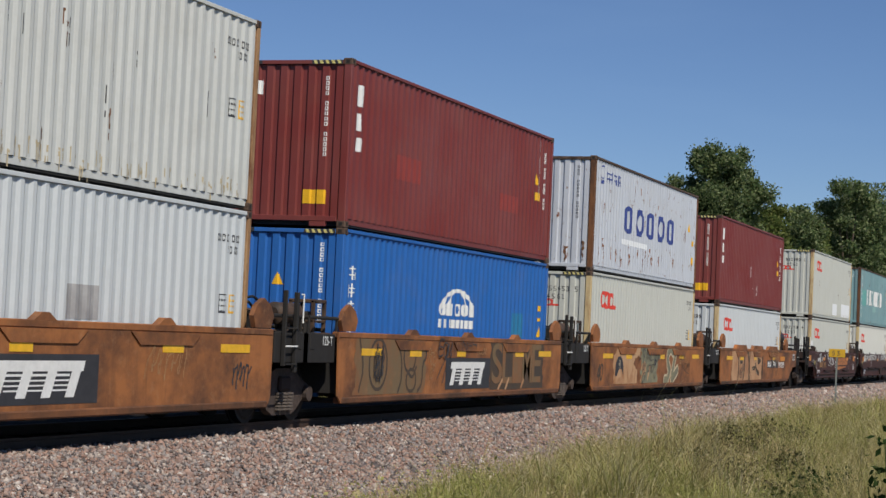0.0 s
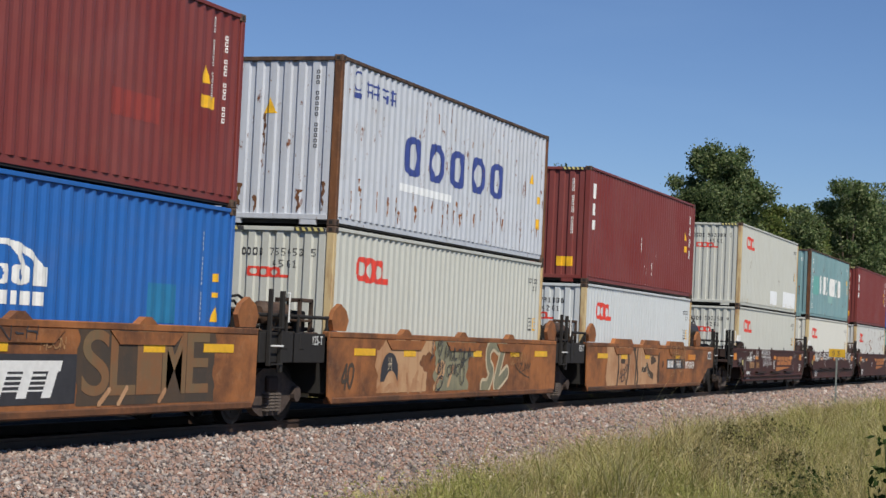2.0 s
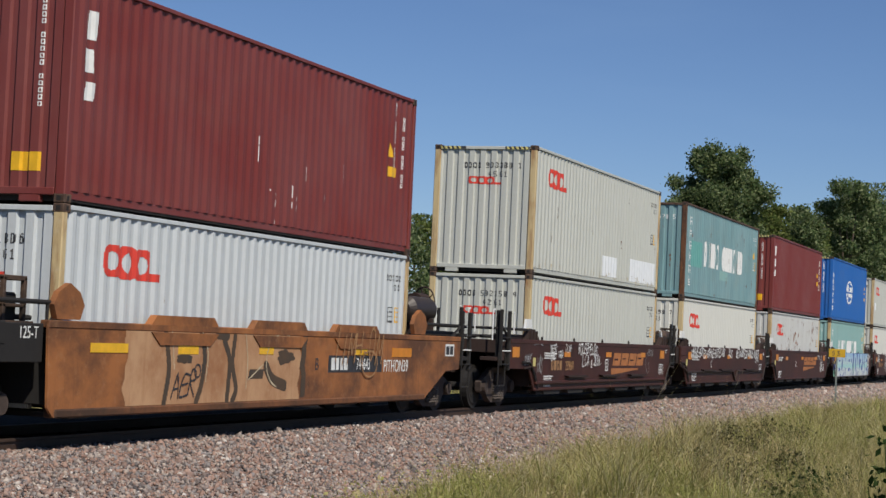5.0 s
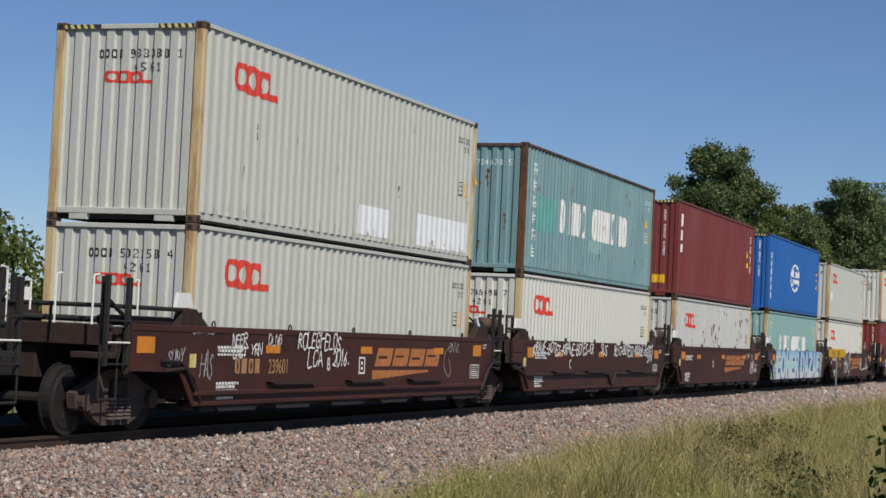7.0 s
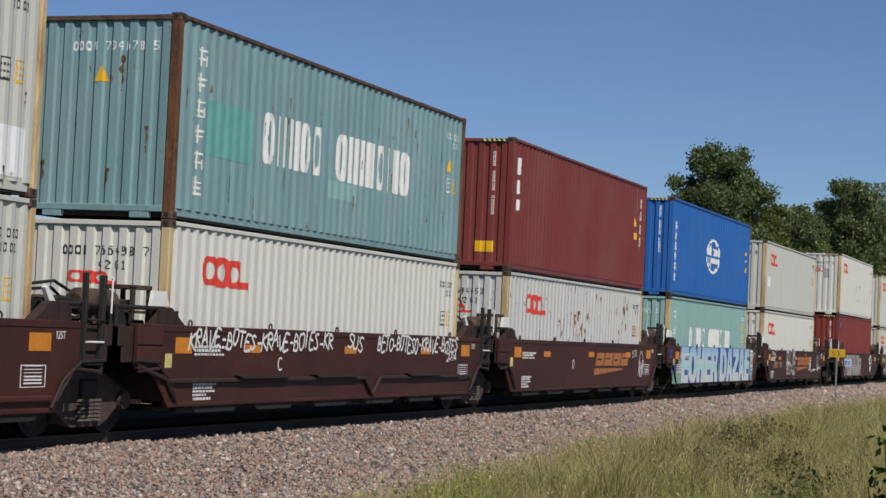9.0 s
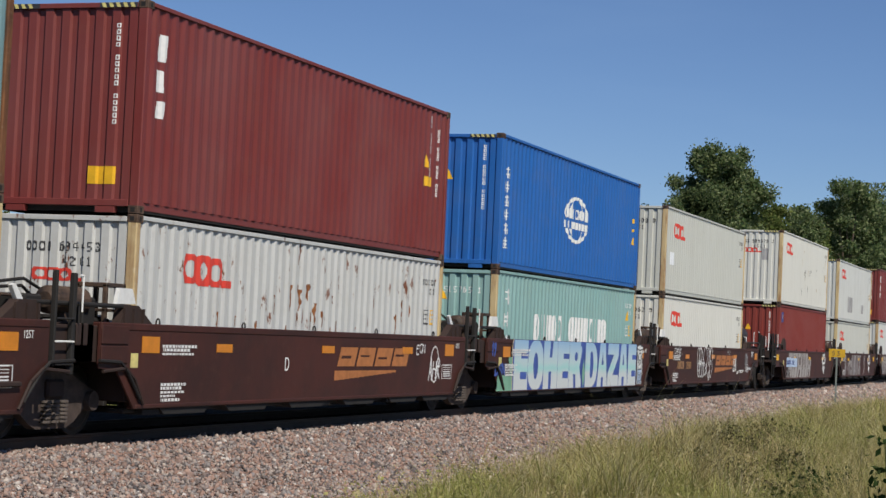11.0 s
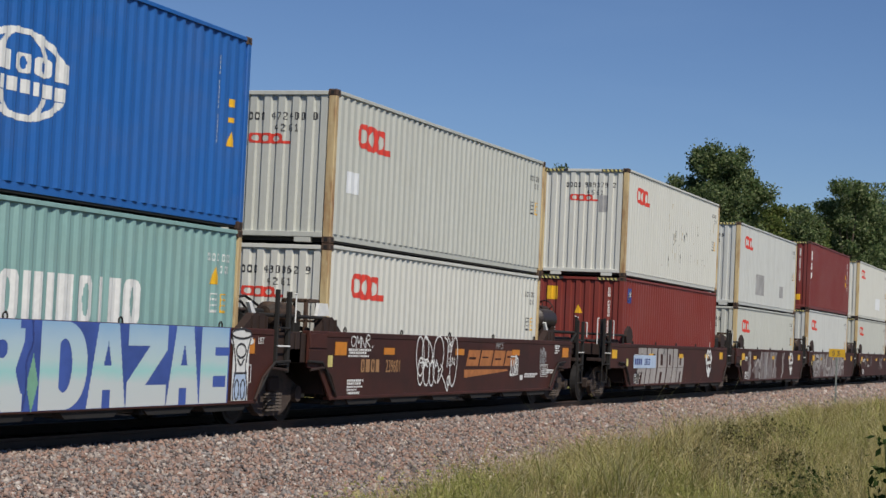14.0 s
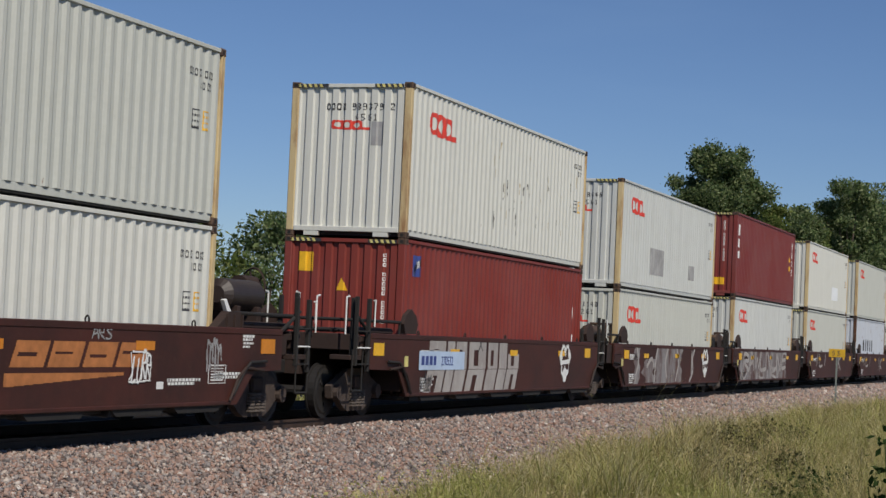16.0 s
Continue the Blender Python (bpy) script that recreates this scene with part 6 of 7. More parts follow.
            flat_paint(car, "graffiti_edge", "cream_spray", strokes([[(0.5, 0.4), (0.47, 0.9), (0.45, 1.35), (0.52, 1.47)]], 0.022), 0.38, 0.6, 0.385, 1.485, "", 0.0195)
            fat_letters(car, "EOHER", [0.58, 1.6, 2.78, 3.9, 4.88, 5.96], 0.39, 1.09, "banded_spray", 0.02)
            fat_letters(car, "DAZAE", [6.3, 7.42, 8.42, 9.52, 10.5, 11.38], 0.39, 1.09, "banded_spray", 0.02)
            flat_paint(car, "graffiti_wedge", "green_spray", lambda x, z: np.abs(x - 6.15) < 0.13 * (1 - np.abs((z - 0.72) / 0.36)), 6.0, 6.3, 0.385, 1.1, "mint green sprayed wedge", 0.02)
            flat_paint(car, "graffiti_letter_edge", "navy_mark", strokes([[(5.95, 0.4), (6.02, 0.7), (6.0, 1.0), (6.12, 1.2), (6.1, 1.47)]], 0.012), 1.5, 6.3, 0.385, 1.485, "", 0.0245)
            flat_paint(car, "graffiti_column", "white_mark", union(rect_shape(11.52, 0.42, 12.05, 1.25), blob(11.78, 1.32, 0.42, 0.18, 1)), 11.3, 12.3, 0.4, 1.485, "white sprayed column shape", 0.017)
            flat_paint(car, "graffiti_column", "panel_blue", rect_shape(11.56, 0.44, 12.0, 0.82), 11.3, 12.3, 0.4, 1.485, "pale blue sprayed foot", 0.019)
            flat_paint(car, "graffiti_outline", "dark_mark", strokes([loop(11.78, 1.4, 0.32, 0.07), [(11.46, 1.36), (11.55, 1.15), (11.62, 0.9), (11.55, 0.6), (11.56, 0.42)], [(12.1, 1.36), (12.0, 1.15), (11.95, 0.9), (12.02, 0.6), (12.0, 0.42)], loop(11.78, 1.15, 0.16, 0.1), [(11.68, 1.02), (11.78, 0.94), (11.88, 1.02)], [(11.6, 0.82), (11.98, 0.82)], loop(11.68, 0.58, 0.07, 0.14), loop(11.88, 0.58, 0.07, 0.14)], 0.016), 11.3, 12.3, 0.4, 1.485, "", 0.022)
            flat_paint(car, "graffiti_tag", "violet_spray", union(tag("19", -1.0, 1.15, 0.3, 0.25, 0.03, 71), tag("DSN", -0.7, 0.72, 0.7, 0.22, 0.03, 72)), -1.2, 0.2, 0.6, 1.46, "blue sprayed tags", 0.0225)
            flat_paint(car, "small_print", "white_mark", union(small_print(0.42, 1.24, 1.3, 3), small_print(-0.05, 0.92, 0.85, 5)), -0.1, 1.8, 0.6, 1.3, "", 0.026)
        if i == 8:
            bubbles = [loop(3.85, 1.1, 0.2, 0.36, lean=-0.1), loop(4.12, 1.2, 0.17, 0.27), loop(3.9, 0.82, 0.15, 0.25), loop(4.22, 0.8, 0.17, 0.24), loop(4.5, 0.78, 0.14, 0.23), [(4.05, 1.47), (4.4, 1.3), (4.55, 1.0), (4.6, 0.7), (4.75, 0.6)],
                       loop(4.85, 1.15, 0.28, 0.33, -90, 190), [(4.75, 1.0), (4.9, 0.82), (4.85, 0.6), (5.1, 0.85), (4.98, 0.95)], [(5.15, 1.47), (5.35, 1.35), (5.35, 0.9)], [(5.05, 0.75), (5.25, 0.6), (5.42, 0.44), (5.45, 0.7)], loop(5.72, 1.0, 0.2, 0.47, lean=0.1), [(5.35, 1.47), (5.55, 1.3), (5.6, 1.48)], loop(5.45, 0.63, 0.07, 0.09)]
            flat_paint(car, "graffiti_tag", "white_mark", union(strokes(bubbles, 0.017), tag("HER-AN", 3.8, 0.9, 0.95, 0.16, 0.012, 62), tag("LN", 5.45, 0.95, 0.35, 0.14, 0.012, 65), tag("D5", 5.4, 1.2, 0.18, 0.16, 0.013, 66), tag("LURR", 9.4, 0.75, 0.5, 0.32, 0.018, 63), strokes([[(9.35, 1.1), (9.4, 0.85), (9.35, 0.72), (9.9, 0.74)], [(9.4, 1.12), (9.85, 1.08), (9.9, 0.8)]], 0.012), tag("OMNR.", 0.5, 1.25, 1.1, 0.18, 0.011, 64)), 0.4, 10.1, 0.4, 1.5, "white looping graffiti", 0.0165, 0.012)
            flat_paint(car, "graffiti_tag", "grey_spray", union(tag("ARS", 8.35, 1.28, 0.5, 0.14, 0.012, 67), scribble(11.5, 0.85, 0.5, 0.5, 5, 68, 0.018)), 8.2, 12.2, 0.7, 1.46, "thin grey sprayed tags", 0.009)
            flat_paint(car, "small_print", "white_mark", union(small_print(12.7, 1.35, 0.4, 4), small_print(10.4, 0.72, 1.0, 2), small_print(11.8, 0.8, 1.0, 2), rect_shape(10.1, 0.62, 10.3, 0.72)), 10.0, 13.3, 0.55, 1.45)
        if i == 9:
            flat_paint(car, "number_panel", "panel_blue", rect_shape(0.3, 0.85, 2.85, 1.2), 0.2, 3.0, 0.8, 1.25, "pale blue number panel", 0.0125)
            flat_paint(car, "owner_mark", "navy_mark", bar_row(0.42, 0.93, 0.18, [0.16, 0.16, 0.16, 0.14], 0.06), 0.3, 1.4, 0.9, 1.15, "", 0.016)
            car_text(car, "270532", 1.5, 0.93, 0.18, "navy_mark", 0.9, 0.017)
            for k, (a, b) in enumerate(((0.85, 1.78), (1.88, 2.3), (2.38, 3.02), (3.16, 4.22), (4.36, 5.0), (5.1, 5.62), (5.7, 6.45))):
                top_ = minus(rect_shape(a, 0.86, b, (1.46, 1.48, 1.47, 1.47, 1.46, 1.48, 1.17)[k]), rect_shape(a + 0.28 * (b - a), 0.92, a + 0.55 * (b - a), 1.24) if b - a > 0.6 else rect_shape(0, 0, 0.01, 0.01))
                low_ = minus(rect_shape(a - 0.24, 0.4, b - 0.22, 0.85, 0.45), rect_shape(a + 0.1 * (b - a), 0.4, a + 0.35 * (b - a), 0.74, 0.5) if k in (0, 3, 6) else rect_shape(0, 0, 0.01, 0.01))
                flat_paint(car, "block_graffiti", "silver_spray", union(top_, low_), a - 0.5, b + 0.3, 0.4, 1.48, "silver block graffiti", 0.004)
            flat_paint(car, "graffiti_tag", "dark_mark", union(tag("VAY", 0.4, 0.5, 0.6, 0.25, 0.014, 91), tag("X", 3.7, 1.2, 0.3, 0.25, 0.014, 92)), 0.2, 4.2, 0.4, 1.47, "", 0.008)
        if i == 10:
            flat_paint(car, "block_graffiti", "smudge_spray", union(rough_rect(0.95, 0.4, 1.55, 1.42, 1, 0.1), rough_rect(2.1, 0.45, 3.3, 1.1, 4, 0.2), rough_rect(3.4, 0.4, 6.7, 1.46, 2, 0.14)), 0.6, 7.2, 0.4, 1.46, "smudged grey block graffiti", 0.004)
            flat_paint(car, "graffiti_outline", "silver_spray", strokes([[(1.2, 1.4), (1.4, 1.0), (1.2, 0.7), (1.05, 0.4)], [(3.6, 1.4), (3.4, 1.0), (3.3, 0.45)], [(4.9, 1.4), (4.6, 1.0), (4.8, 0.6)], [(6.0, 1.45), (6.3, 1.0), (6.0, 0.5)], [(2.4, 0.9), (2.9, 1.1), (3.2, 0.9)], [(8.5, 1.45), (8.2, 1.1), (8.3, 0.75), (7.9, 0.45)], [(8.1, 1.3), (8.1, 0.7)]], 0.06), 0.8, 9.0, 0.4, 1.46, "pale sprayed strokes", 0.008)
        if i == 11:
            flat_paint(car, "block_graffiti", "smudge_spray", rough_rect(0.1, 0.4, 9.4, 1.44, 3, 0.12), -0.2, 9.8, 0.4, 1.44, "smudged grey block graffiti", 0.004)
            flat_paint(car, "graffiti_outline", "silver_spray", union(tag("RAWLNUNE", 0.6, 0.78, 9.0, 0.56, 0.07, 95, 0.2), tag("VIIUIKI", 0.4, 0.42, 8.0, 0.3, 0.05, 96, -0.3)), 0.0, 10.4, 0.4, 1.46, "pale sprayed strokes", 0.008)
        if i in (12, 13, 14):
            flat_paint(car, "graffiti_outline", "silver_spray", union(tag("ILI", 1.0, 0.9, 3.5, 0.45, 0.05, 97 + i), tag("IK", 7.0, 0.7, 2.0, 0.6, 0.05, 98 + i)), 0.5, 10.4, 0.4, 1.46, "pale sprayed strokes", 0.008)
        if i in (9, 10):
            flat_paint(car, "round_tag", "white_mark", union(minus(blob(10.05, 1.02, 0.48, 0.5, 0), union(blob(9.92, 1.05, 0.16, 0.3, 1), blob(10.2, 1.05, 0.16, 0.3, 2))), strokes([[(9.7, 0.98), (10.4, 1.02)]], 0.05)), 9.3, 10.7, 0.55, 1.48, "white round tag", 0.012)

rusty, brown = "grimy brown two-axle rail truck with coil springs", "grimy two-axle rail truck at the car's end"
for i in range(len(STACK_X) - 1):
    if i in (3, 8):
        rail_truck(brown, STACK_X[i] + LEN + 1.9)
        rail_truck(brown, STACK_X[i + 1] - 1.65)
    else:
        rail_truck(rusty, (STACK_X[i] + LEN + STACK_X[i + 1]) / 2)

# ---------------------------------------------------------------- greenery
def leaf_mat(name, cols, trans=0.35, tones=None):
    m = bpy.data.materials.new(name)
    m.use_nodes = True
    nt = m.node_tree
    nt.nodes.clear()
    out = nt.nodes.new("ShaderNodeOutputMaterial")
    g = nt.nodes.new("ShaderNodeNewGeometry")
    n = nt.nodes.new("ShaderNodeValToRGB")
    els = n.color_ramp.elements
    els[0].color, els[1].color = (*cols[0], 1), (*cols[-1], 1)
    for k, c in enumerate(cols[1:-1]):
        e = els.new((k + 1) / (len(cols) - 1))
        e.color = (*c, 1)
    nt.links.new(g.outputs["Random Per Island"], n.inputs[0])
    v = coords(nt, per_object=False)
    patch = noise_tex(nt, v, 0.9, 4)
    c = mix(nt, 0.6, n.outputs[0], ramp(nt, patch, 0.3, 0.7, (0.55, 0.6, 0.5), (1, 1, 1)), "MULTIPLY")
    if tones:
        where = noise_tex(nt, v, 0.33, 3)
        c = mix(nt, ramp(nt, where, 0.36, 0.5, (0.45, 0.45, 0.45), (0, 0, 0)), c, tones[0])
        c = mix(nt, 0.75, c, ramp(nt, noise_tex(nt, v, 4.5, 4, 0.6), 0.36, 0.64, (0.72, 0.74, 0.68), (1.3, 1.26, 1.15)), "MULTIPLY")
        c = mix(nt, ramp(nt, where, 0.52, 0.66, (0, 0, 0), (0.6, 0.6, 0.6)), c, tones[1])
    d = nt.nodes.new("ShaderNodeBsdfDiffuse")
    t = nt.nodes.new("ShaderNodeBsdfTranslucent")
    mx = nt.nodes.new("ShaderNodeMixShader")
    mx.inputs[0].default_value = trans
    nt.links.new(c, d.inputs[0])
    nt.links.new(c, t.inputs[0])
    nt.links.new(d.outputs[0], mx.inputs[1])
    nt.links.new(t.outputs[0], mx.inputs[2])
    nt.links.new(mx.outputs[0], out.inputs[0])
    return m


M["leaf"] = leaf_mat("green_leaves", [(0.056, 0.098, 0.042), (0.125, 0.182, 0.076), (0.215, 0.265, 0.122), (0.4, 0.44, 0.25)], 0.45)
M["leaf_dark"] = leaf_mat("dark_green_leaves", [(0.036, 0.062, 0.027), (0.08, 0.112, 0.046), (0.14, 0.165, 0.078)], 0.45)
M["leaf_yellow"] = leaf_mat("yellow_green_leaves", [(0.08, 0.118, 0.036), (0.16, 0.2, 0.06), (0.28, 0.3, 0.115)], 0.45)
M["grass"] = leaf_mat("dry_tall_grass", [(0.2, 0.235, 0.07), (0.38, 0.38, 0.135), (0.56, 0.48, 0.23), (0.68, 0.57, 0.35), (0.27, 0.3, 0.1), (0.42, 0.31, 0.17)], 0.4, ((0.3, 0.36, 0.1), (0.42, 0.31, 0.17)))
M["straw"] = leaf_mat("pale_seed_stalks", [(0.42, 0.34, 0.17), (0.66, 0.56, 0.34), (0.78, 0.7, 0.48), (0.5, 0.36, 0.2)], 0.35)
M["dry_weed"] = leaf_mat("dry_brown_weed", [(0.05, 0.055, 0.03), (0.1, 0.095, 0.05), (0.17, 0.13, 0.075)], 0.3)
M["weed"] = leaf_mat("dark_weed_leaves", [(0.022, 0.046, 0.016), (0.05, 0.078, 0.028)], 0.3)
M["bark"] = plain("grey_brown_bark", (0.1, 0.075, 0.055), 0.9, 0, 0.4, 8)
M["pole_wood"] = plain("weathered_pole_wood", (0.3, 0.27, 0.23), 0.85, 0, 0.3, 5)
M["sign_yellow"] = plain("faded_yellow_sign", (0.5, 0.3, 0.01), 0.5, 0, 0.1)
M["galvanised"] = plain("galvanised_post", (0.2, 0.22, 0.2), 0.5, 0.4)


def quads_mesh(name, P, mat):
    """P: (n, 4, 3) corners of small leaves."""
    n = len(P)
    me = bpy.data.meshes.new(name)
    me.vertices.add(n * 4)
    me.vertices.foreach_set("co", P.reshape(-1))
    me.loops.add(n * 4)
    me.loops.foreach_set("vertex_index", np.arange(n * 4))
    me.polygons.add(n)
    me.polygons.foreach_set("loop_start", np.arange(0, n * 4, 4))
    me.update(calc_edges=True)
    me.materials.append(mat)
    return me


def leaves(rs, centres, size):
    n = len(centres)
    a = rs.normal(size=(n, 3))
    a /= np.linalg.norm(a, axis=1)[:, None]
    b = np.cross(a, rs.normal(size=(n, 3)))
    b /= np.linalg.norm(b, axis=1)[:, None]
    s = (size * np.exp(rs.normal(0, 0.3, n)))[:, None]
    return np.stack((centres - a * s, centres + b * s * 0.55, centres + a * s, centres - b * s * 0.55), 1)


def lobe(rs, k):
    """How far a limb reaches: a few push well out of the crown."""
    return 1.06 if k % 9 == 0 else rs.uniform(0.55, 0.95)


def tree(label, x, y, height, width, seed, mat="leaf", count=9000, size=0.17, low=0.2, dome=0.72):
    """A tapered trunk with limbs, and a crown of leaf clusters round their ends."""
    rs = np.random.RandomState(seed)
    t = tagged(new("tree"), label, "tree", "trees behind the line")
    t.matrix_basis = pose(x, y, -0.85)
    bm = bm_new()
    cyl(bm, (0, 0, 0), (0.1, 0.1, height * 0.55), 0.022 * height, 9, 0.011 * height)
    hubs = []
    for k in range(74):
        u = low + (0.95 - low) * rs.rand() ** 0.8
        v = (u - low) / (1.0 - low)
        r = width / 2 * (1 - abs(2 * v - 0.85) ** 2.6 * dome) * rs.rand() ** 0.3 * lobe(rs, k) * 0.92
        a = rs.uniform(0, 6.283)
        hubs.append((r * math.cos(a), r * math.sin(a), u * height))
        if k < 14:
            cyl(bm, (0.05, 0.05, max(0.15, u - 0.28) * height * 0.8), hubs[-1], 0.007 * height, 5, 0.002 * height)
    part("trunk", bm, M["bark"], t)
    hubs = np.array(hubs)
    pick = rs.randint(0, len(hubs), count)
    rad = width * rs.uniform(0.06, 0.145, len(hubs))
    d = rs.normal(size=(count, 3))
    d /= np.linalg.norm(d, axis=1)[:, None]
    d *= (rs.rand(count) ** 0.45)[:, None] * rad[pick][:, None]
    # twigs: leaves gather in small sprays
    spray = rs.normal(size=(count // 6 + 1, 3)) * 0.012 * height
    c = hubs[pick] + d * (1, 1, 0.85) + spray[rs.randint(0, len(spray), count)]
    c[:, 2] = np.minimum(c[:, 2], height)
    part("crown", quads_mesh("crown", leaves(rs, c, size), M[mat]), None, t)
    return t


tree("tall broad green tree behind the train", 132.0, 14, 17.0, 6.6, 1, "leaf", 52000, 0.1, 0.3, 0.5)
tree("tall green tree beside a broad one", 142.5, 14.5, 17.7, 6.6, 2, "leaf", 46000, 0.11, 0.3, 0.55)
tree("lower tree at the foot of a tall one", 124.5, 13.5, 13.6, 5.4, 3, "leaf_dark", 24000, 0.1, 0.15)
tree("lower tree at the foot of a tall one", 118, 13.5, 11.8, 4.6, 14, "leaf", 18000, 0.1, 0.15)
tree("yellow-green tree in the row", 158, 14, 15.0, 7, 4, "leaf_yellow", 17000, 0.135, 0.1)
tree("leafy tree in the row", 172, 14, 15.6, 8, 5, "leaf", 17000, 0.135, 0.1)
tree("leafy tree in the row", 184, 15, 15.4, 7, 6, "leaf_yellow", 17000, 0.135, 0.1)
tree("tall dark leafy tree behind the train", 205, 14, 21.2, 8.6, 7, "leaf", 36000, 0.15, 0.12, 0.35)
tree("tall dark leafy tree behind the train", 216, 15, 21.6, 13, 8, "leaf", 36000, 0.16, 0.12, 0.35)
tree("tall dark leafy tree behind the train", 236, 15, 22.5, 16, 9, "leaf", 26000, 0.17, 0.12)
tree("tall dark leafy tree behind the train", 258, 16, 23, 18, 19, "leaf_dark", 20000, 0.19, 0.12)
tree("slender tree with wispy top", 94.5, 14, 11.8, 3.4, 10, "leaf", 6000, 0.095, 0.1)
tree("slender tree with wispy top", 102.5, 14, 11.0, 3.2, 11, "leaf", 6000, 0.095, 0.1)
tree("small tree in the row", 111, 14, 10.8, 5.5, 12, "leaf_dark", 6000, 0.15, 0.1)
tree("small tree in the row", 87, 14.5, 9.6, 5, 13, "leaf_yellow", 6000, 0.13, 0.05)
for k in range(9):
    xx = 36 + 5.6 * k
    tree("dense green bush behind the rails", xx, 13.6 + 0.8 * (k % 2), 4.6 + 0.075 * (xx - 40) + 0.4 * math.sin(k * 2.2), 6.8, 30 + k, ("leaf", "leaf_yellow")[k % 2], 11000, 0.075, 0.03)


def ground_at(x, y):
    return ground_height(x, y) if abs(y) > 3.35 else ballast_height(y)


def tall_grass(name, label, count, x0, x1, y0, y1, height, seed, keep, width=0.006, mat="grass"):
    """Bent tapering blades in tufts, one mesh."""
    rs = np.random.RandomState(seed)
    u = rs.rand(count) ** 1.6
    x = x0 + (x1 - x0) * u
    y = y0 + (y1 - y0) * rs.rand(count)
    h = height * np.clip(np.exp(rs.normal(-0.1, 0.3, count)), 0.3, 1.5)
    ok = np.zeros(count, bool)
    g = np.zeros(count)
    for i in range(count):
        k = keep(x[i], y[i])
        ok[i] = rs.rand() < min(1.0, k)
        h[i] *= (0.35 + 0.75 * min(1.2, k)) * (0.85 + 0.75 * noise.noise((x[i] * 1.4, y[i] * 1.7, 4)) + 0.7 * noise.noise((x[i] * 0.5, y[i] * 0.7, 14))) * (0.48 + 0.52 * min(1.0, max(0.0, (abs(y[i]) - 3.5) / 2.4)))
        g[i] = ground_at(x[i], y[i])
    x, y, h, g = x[ok], y[ok], h[ok], g[ok]
    n = len(x)
    a = rs.rand(n) * 6.283
    lean = rs.uniform(0.1, 1.25, n) * h
    w = width * (1 + 0.012 * (x - x0)) * rs.uniform(0.6, 1.6, n)
    da, db = np.cos(a), np.sin(a)
    r2 = a + rs.uniform(-0.6, 0.6, n) + 1.57
    wx, wy = np.cos(r2) * w, np.sin(r2) * w
    zero = np.zeros(n)
    base = np.stack((x, y, g - 0.02), -1)
    mid = np.stack((x + da * lean * 0.3, y + db * lean * 0.3, g + h * 0.6), -1)
    tip = np.stack((x + da * lean, y + db * lean, g + h), -1)
    side = np.stack((wx, wy, zero), -1)
    P = np.concatenate([np.stack((base - side, base + side, mid + side * 0.8, mid - side * 0.8, tip + side * 0.12, tip - side * 0.12), 1)], 0)
    F = np.array([(0, 1, 2, 3), (3, 2, 4, 5)])
    F = (F[None] + 6 * np.arange(n)[:, None, None]).reshape(-1, 4)
    me = bpy.data.meshes.new(name)
    me.vertices.add(n * 6)
    me.vertices.foreach_set("co", P.reshape(-1))
    me.loops.add(F.size)
    me.loops.foreach_set("vertex_index", F.ravel())
    me.polygons.add(len(F))
    me.polygons.foreach_set("loop_start", np.arange(0, F.size, 4))
    me.update(calc_edges=True)
    me.materials.append(M[mat])
    return tagged(new(name, me), label, "grass", kind="stuff")


def verge(x, y):
    """How thickly the grass stands: sparse near the bed's foot and at the near end, in tufts."""
    toe = 3.45 + 0.9 * min(1.0, max(0.0, (32 - x) / 8)) + 0.75 * noise.noise((x * 0.3, 0, 2)) + 0.55 * noise.noise((x * 0.9, 3, 2))
    edge = min(1.0, max(0.0, (-toe - y) / 0.9 + 0.25 * noise.noise((x * 0.35, y * 0.4, 5))))
    start = min(1.0, max(0.0, (x - 17.6 + 0.9 * (y + 4)) / 4.5))
    tuft = 0.72 + 0.75 * noise.noise((x * 0.6, y * 0.9, 9))
    return edge * start * tuft


tall_grass("tall_grass", "tall dry green and straw grass beside the ballast", 225000, 15, 75, -10.5, -3.2, 0.66, 3, verge, 0.0036)
def stalks(x, y):
    """Where the taller pale seed stalks stand."""
    return 0.95 * verge(x, y) * max(0.0, 0.4 + 1.3 * noise.noise((x * 0.9, y * 1.1, 21)))


tall_grass("seed_grass", "pale taller seed stalks among the grass", 60000, 18, 72, -10, -3.5, 0.95, 8, stalks, 0.0027, "straw")
def verge_leaves(name, label, count, x0, x1, y0, y1, seed, mat, size, reach):
    """Small leaves and seed husks scattered through the grass."""
    rs = np.random.RandomState(seed)
    x = x0 + (x1 - x0) * rs.rand(count) ** 1.7
    y = y0 + (y1 - y0) * rs.rand(count)
    pts = []
    for a, b, u, w in zip(x, y, rs.rand(count), rs.rand(count)):
        k = verge(a, b)
        clump = 0.55 + 0.9 * noise.noise((a * 1.1, b * 1.3, 31 + seed))
        if u < k * clump:
            pts.append((a, b, ground_at(a, b) + reach * (0.35 + 0.75 * w) * min(1.0, 0.4 + k) * (0.85 + 0.75 * noise.noise((a * 1.4, b * 1.7, 4)))))
    me = quads_mesh(name, leaves(rs, np.array(pts), size), M[mat])
    return tagged(new(name, me), label, "grass", kind="stuff")


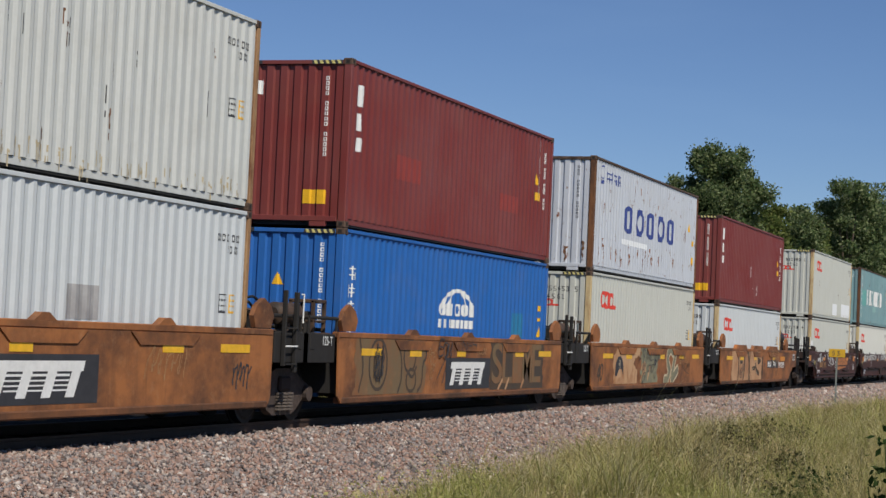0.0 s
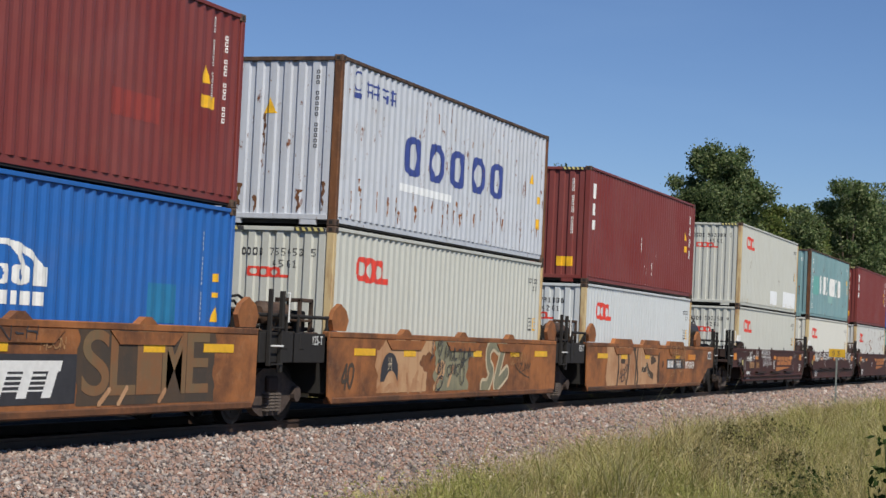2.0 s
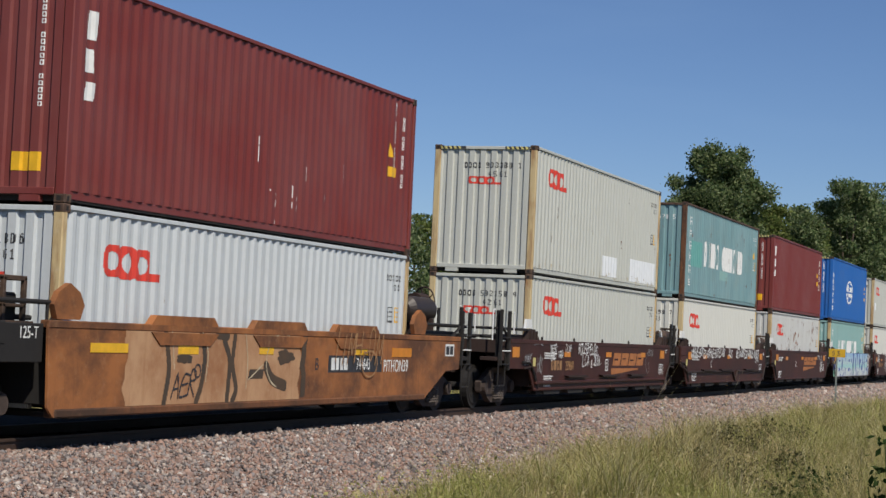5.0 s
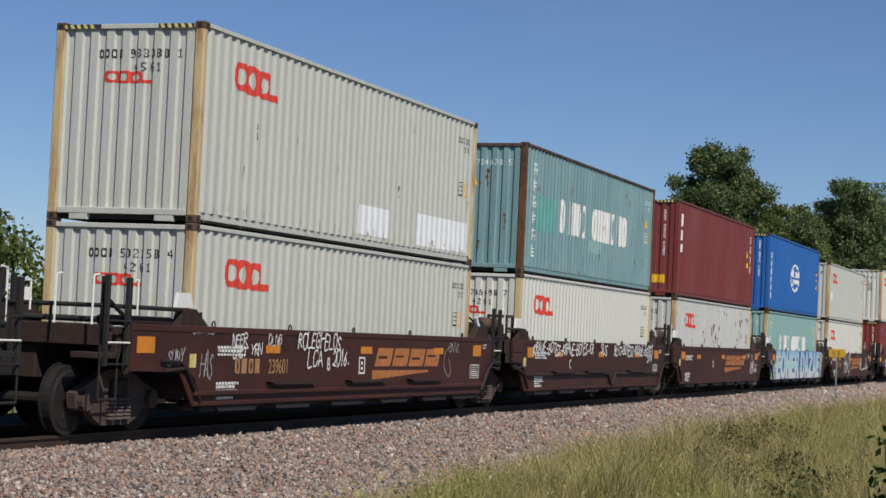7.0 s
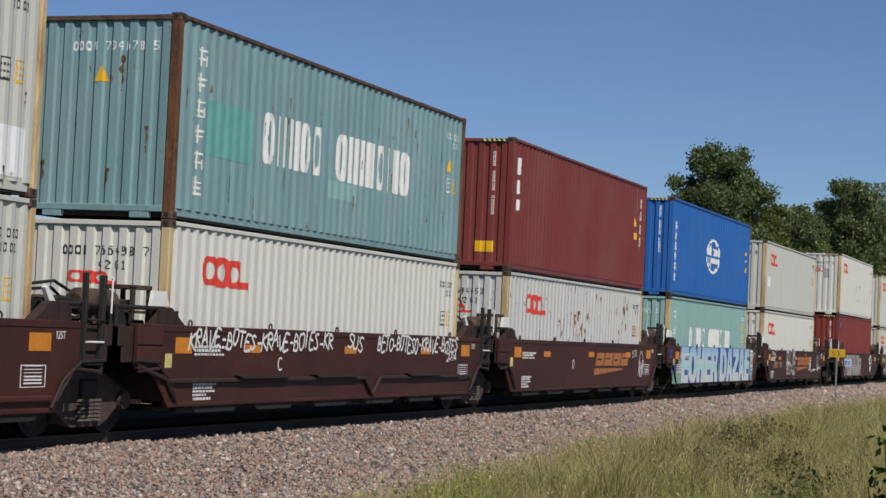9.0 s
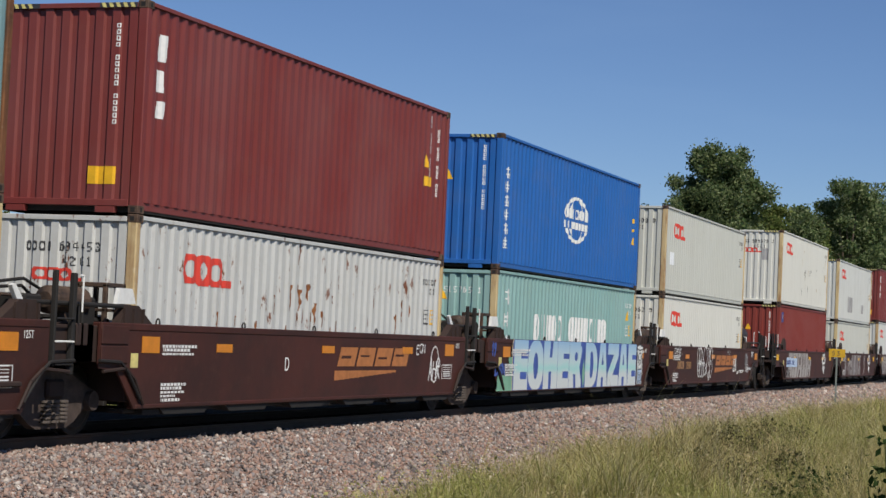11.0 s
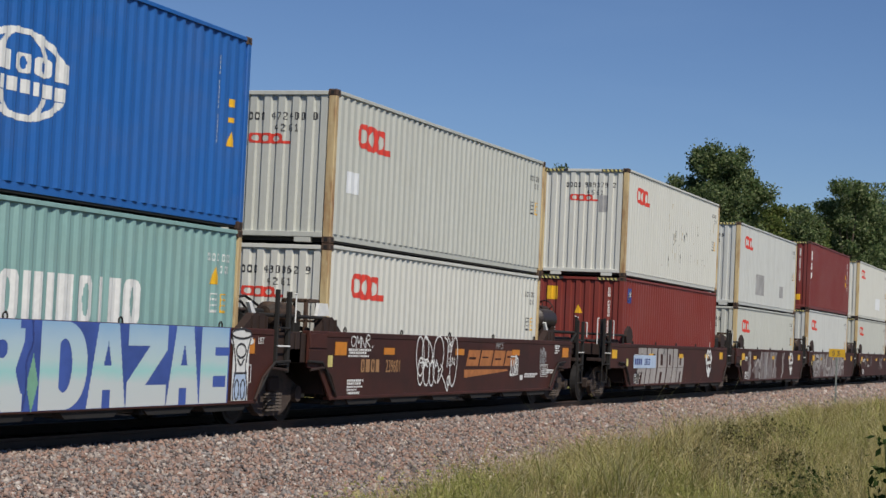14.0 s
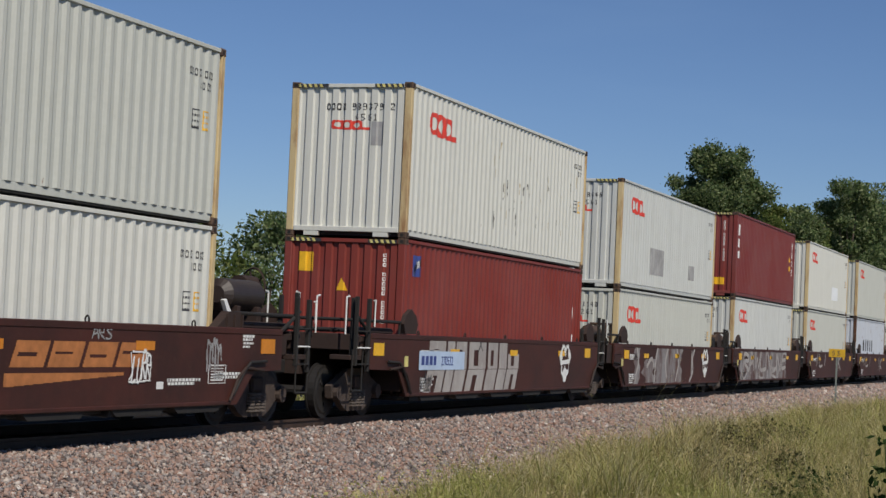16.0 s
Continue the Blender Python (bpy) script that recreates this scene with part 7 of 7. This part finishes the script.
verge_leaves("verge_leaves", "small green leaves among the tall grass", 36000, 18, 62, -10.4, -3.4, 5, "grass", 0.028, 0.55)
verge_leaves("seed_husks", "pale dry seed husks on the grass tops", 50000, 18, 70, -10.4, -3.4, 6, "straw", 0.013, 0.75)
tall_grass("far_grass", "dry grass on the verge farther along", 26000, 60, 190, -9, -3.3, 0.6, 4, verge, 0.012)
tall_grass("back_grass", "dry grass beyond the rails", 12000, 20, 110, 3.6, 12, 0.5, 6, lambda x, y: 0.9 if y > 5 else 0.0, 0.012)


def weed(label, x, y, height, seed, count=260, leaf=0.045, mat="weed", wide=1.0):
    rs = np.random.RandomState(seed)
    w = tagged(new("weed"), label, "plant", "weeds in the verge")
    w.matrix_basis = pose(x, y, ground_at(x, y))
    bm = bm_new()
    pts = []
    for k in range(7):
        a = rs.uniform(0, 6.28)
        top = (0.14 * height * math.cos(a), 0.14 * height * math.sin(a), height * rs.uniform(0.7, 1.0))
        cyl(bm, (0, 0, 0), top, 0.008, 5, 0.004)
        for j in range(count // 7):
            u = rs.uniform(0.3, 1.02)
            pts.append([top[0] * u + rs.normal() * 0.07 * wide, top[1] * u + rs.normal() * 0.07 * wide, top[2] * u + rs.normal() * 0.05])
    part("stem", bm, M["weed"], w)
    part("foliage", quads_mesh("foliage", leaves(rs, np.array(pts), leaf), M[mat]), None, w)
    return w


weed("dark leafy shrub standing in the near verge", 12.3, -12.4, 2.05, 71, 900, 0.03)
for k in range(4):
    weed("dark broad-leaved weed low in the grass", 27.4 + 1.3 * k, -9.15 - 0.3 * (k % 2), 0.62 + 0.06 * (k % 3), 72 + k, 240, 0.036, "weed", 2.2)
for k in range(22):
    weed("brown-green weed going dry in the grass", 29.0 + 0.75 * k + 0.3 * (k % 4), -8.7 + 0.11 * k + 0.7 * (k % 3), 0.6 + 0.09 * (k % 4), 90 + k, 420, 0.028, "dry_weed", 2.6)

# ---------------------------------------------------------------- sign and pole
sign = tagged(new("trackside_sign"), "small yellow trackside sign on a thin metal post", "sign")
sign.matrix_basis = pose(67.8, -4.2, -0.8, 0, 0, -72)
part("post", box(bm_new(), -0.03, 0.0, 0, 0.03, 0.03, 2.35), M["galvanised"], sign)
plate = part("plate", box(bm_new(), -0.29, -0.012, 2.13, 0.29, -0.002, 2.42, 0.004), M["sign_yellow"], sign, "yellow plate")
part("lettering", text_mesh("5 5", 0.17, 0.004), M["dark_mark"], plate, "", pose(-0.19, -0.015, 2.19))

pole = tagged(new("utility_pole"), "weathered wooden utility pole behind the bushes", "utility pole")
pole.matrix_basis = pose(50.9, 14.0, -0.85)
part("mast", cyl(bm_new(), (0, 0, 0), (0, 0, 6.65), 0.13, 12, 0.1), M["pole_wood"], pole)
part("insulator", cyl(bm_new(), (0, 0, 6.64), (0, 0, 6.8), 0.05, 10, 0.03), M["galvanised"], pole)


# ---------------------------------------------------------------- everything that moves
def motions():
    times = [0.0, 4.0, 8.0, 12.0, 16.0]
    for thing, x, z in TRAIN:
        walk(thing, [(t, pose(x - SPEED * t, 0, z)) for t in times])
    turn = math.degrees(SPEED / 0.455)
    for w, a in WHEELS:
        walk(w, [(k / 15, pose(a, 0, 0.455, 0, -turn * k / 15, 0)) for k in range(241)])


motions()
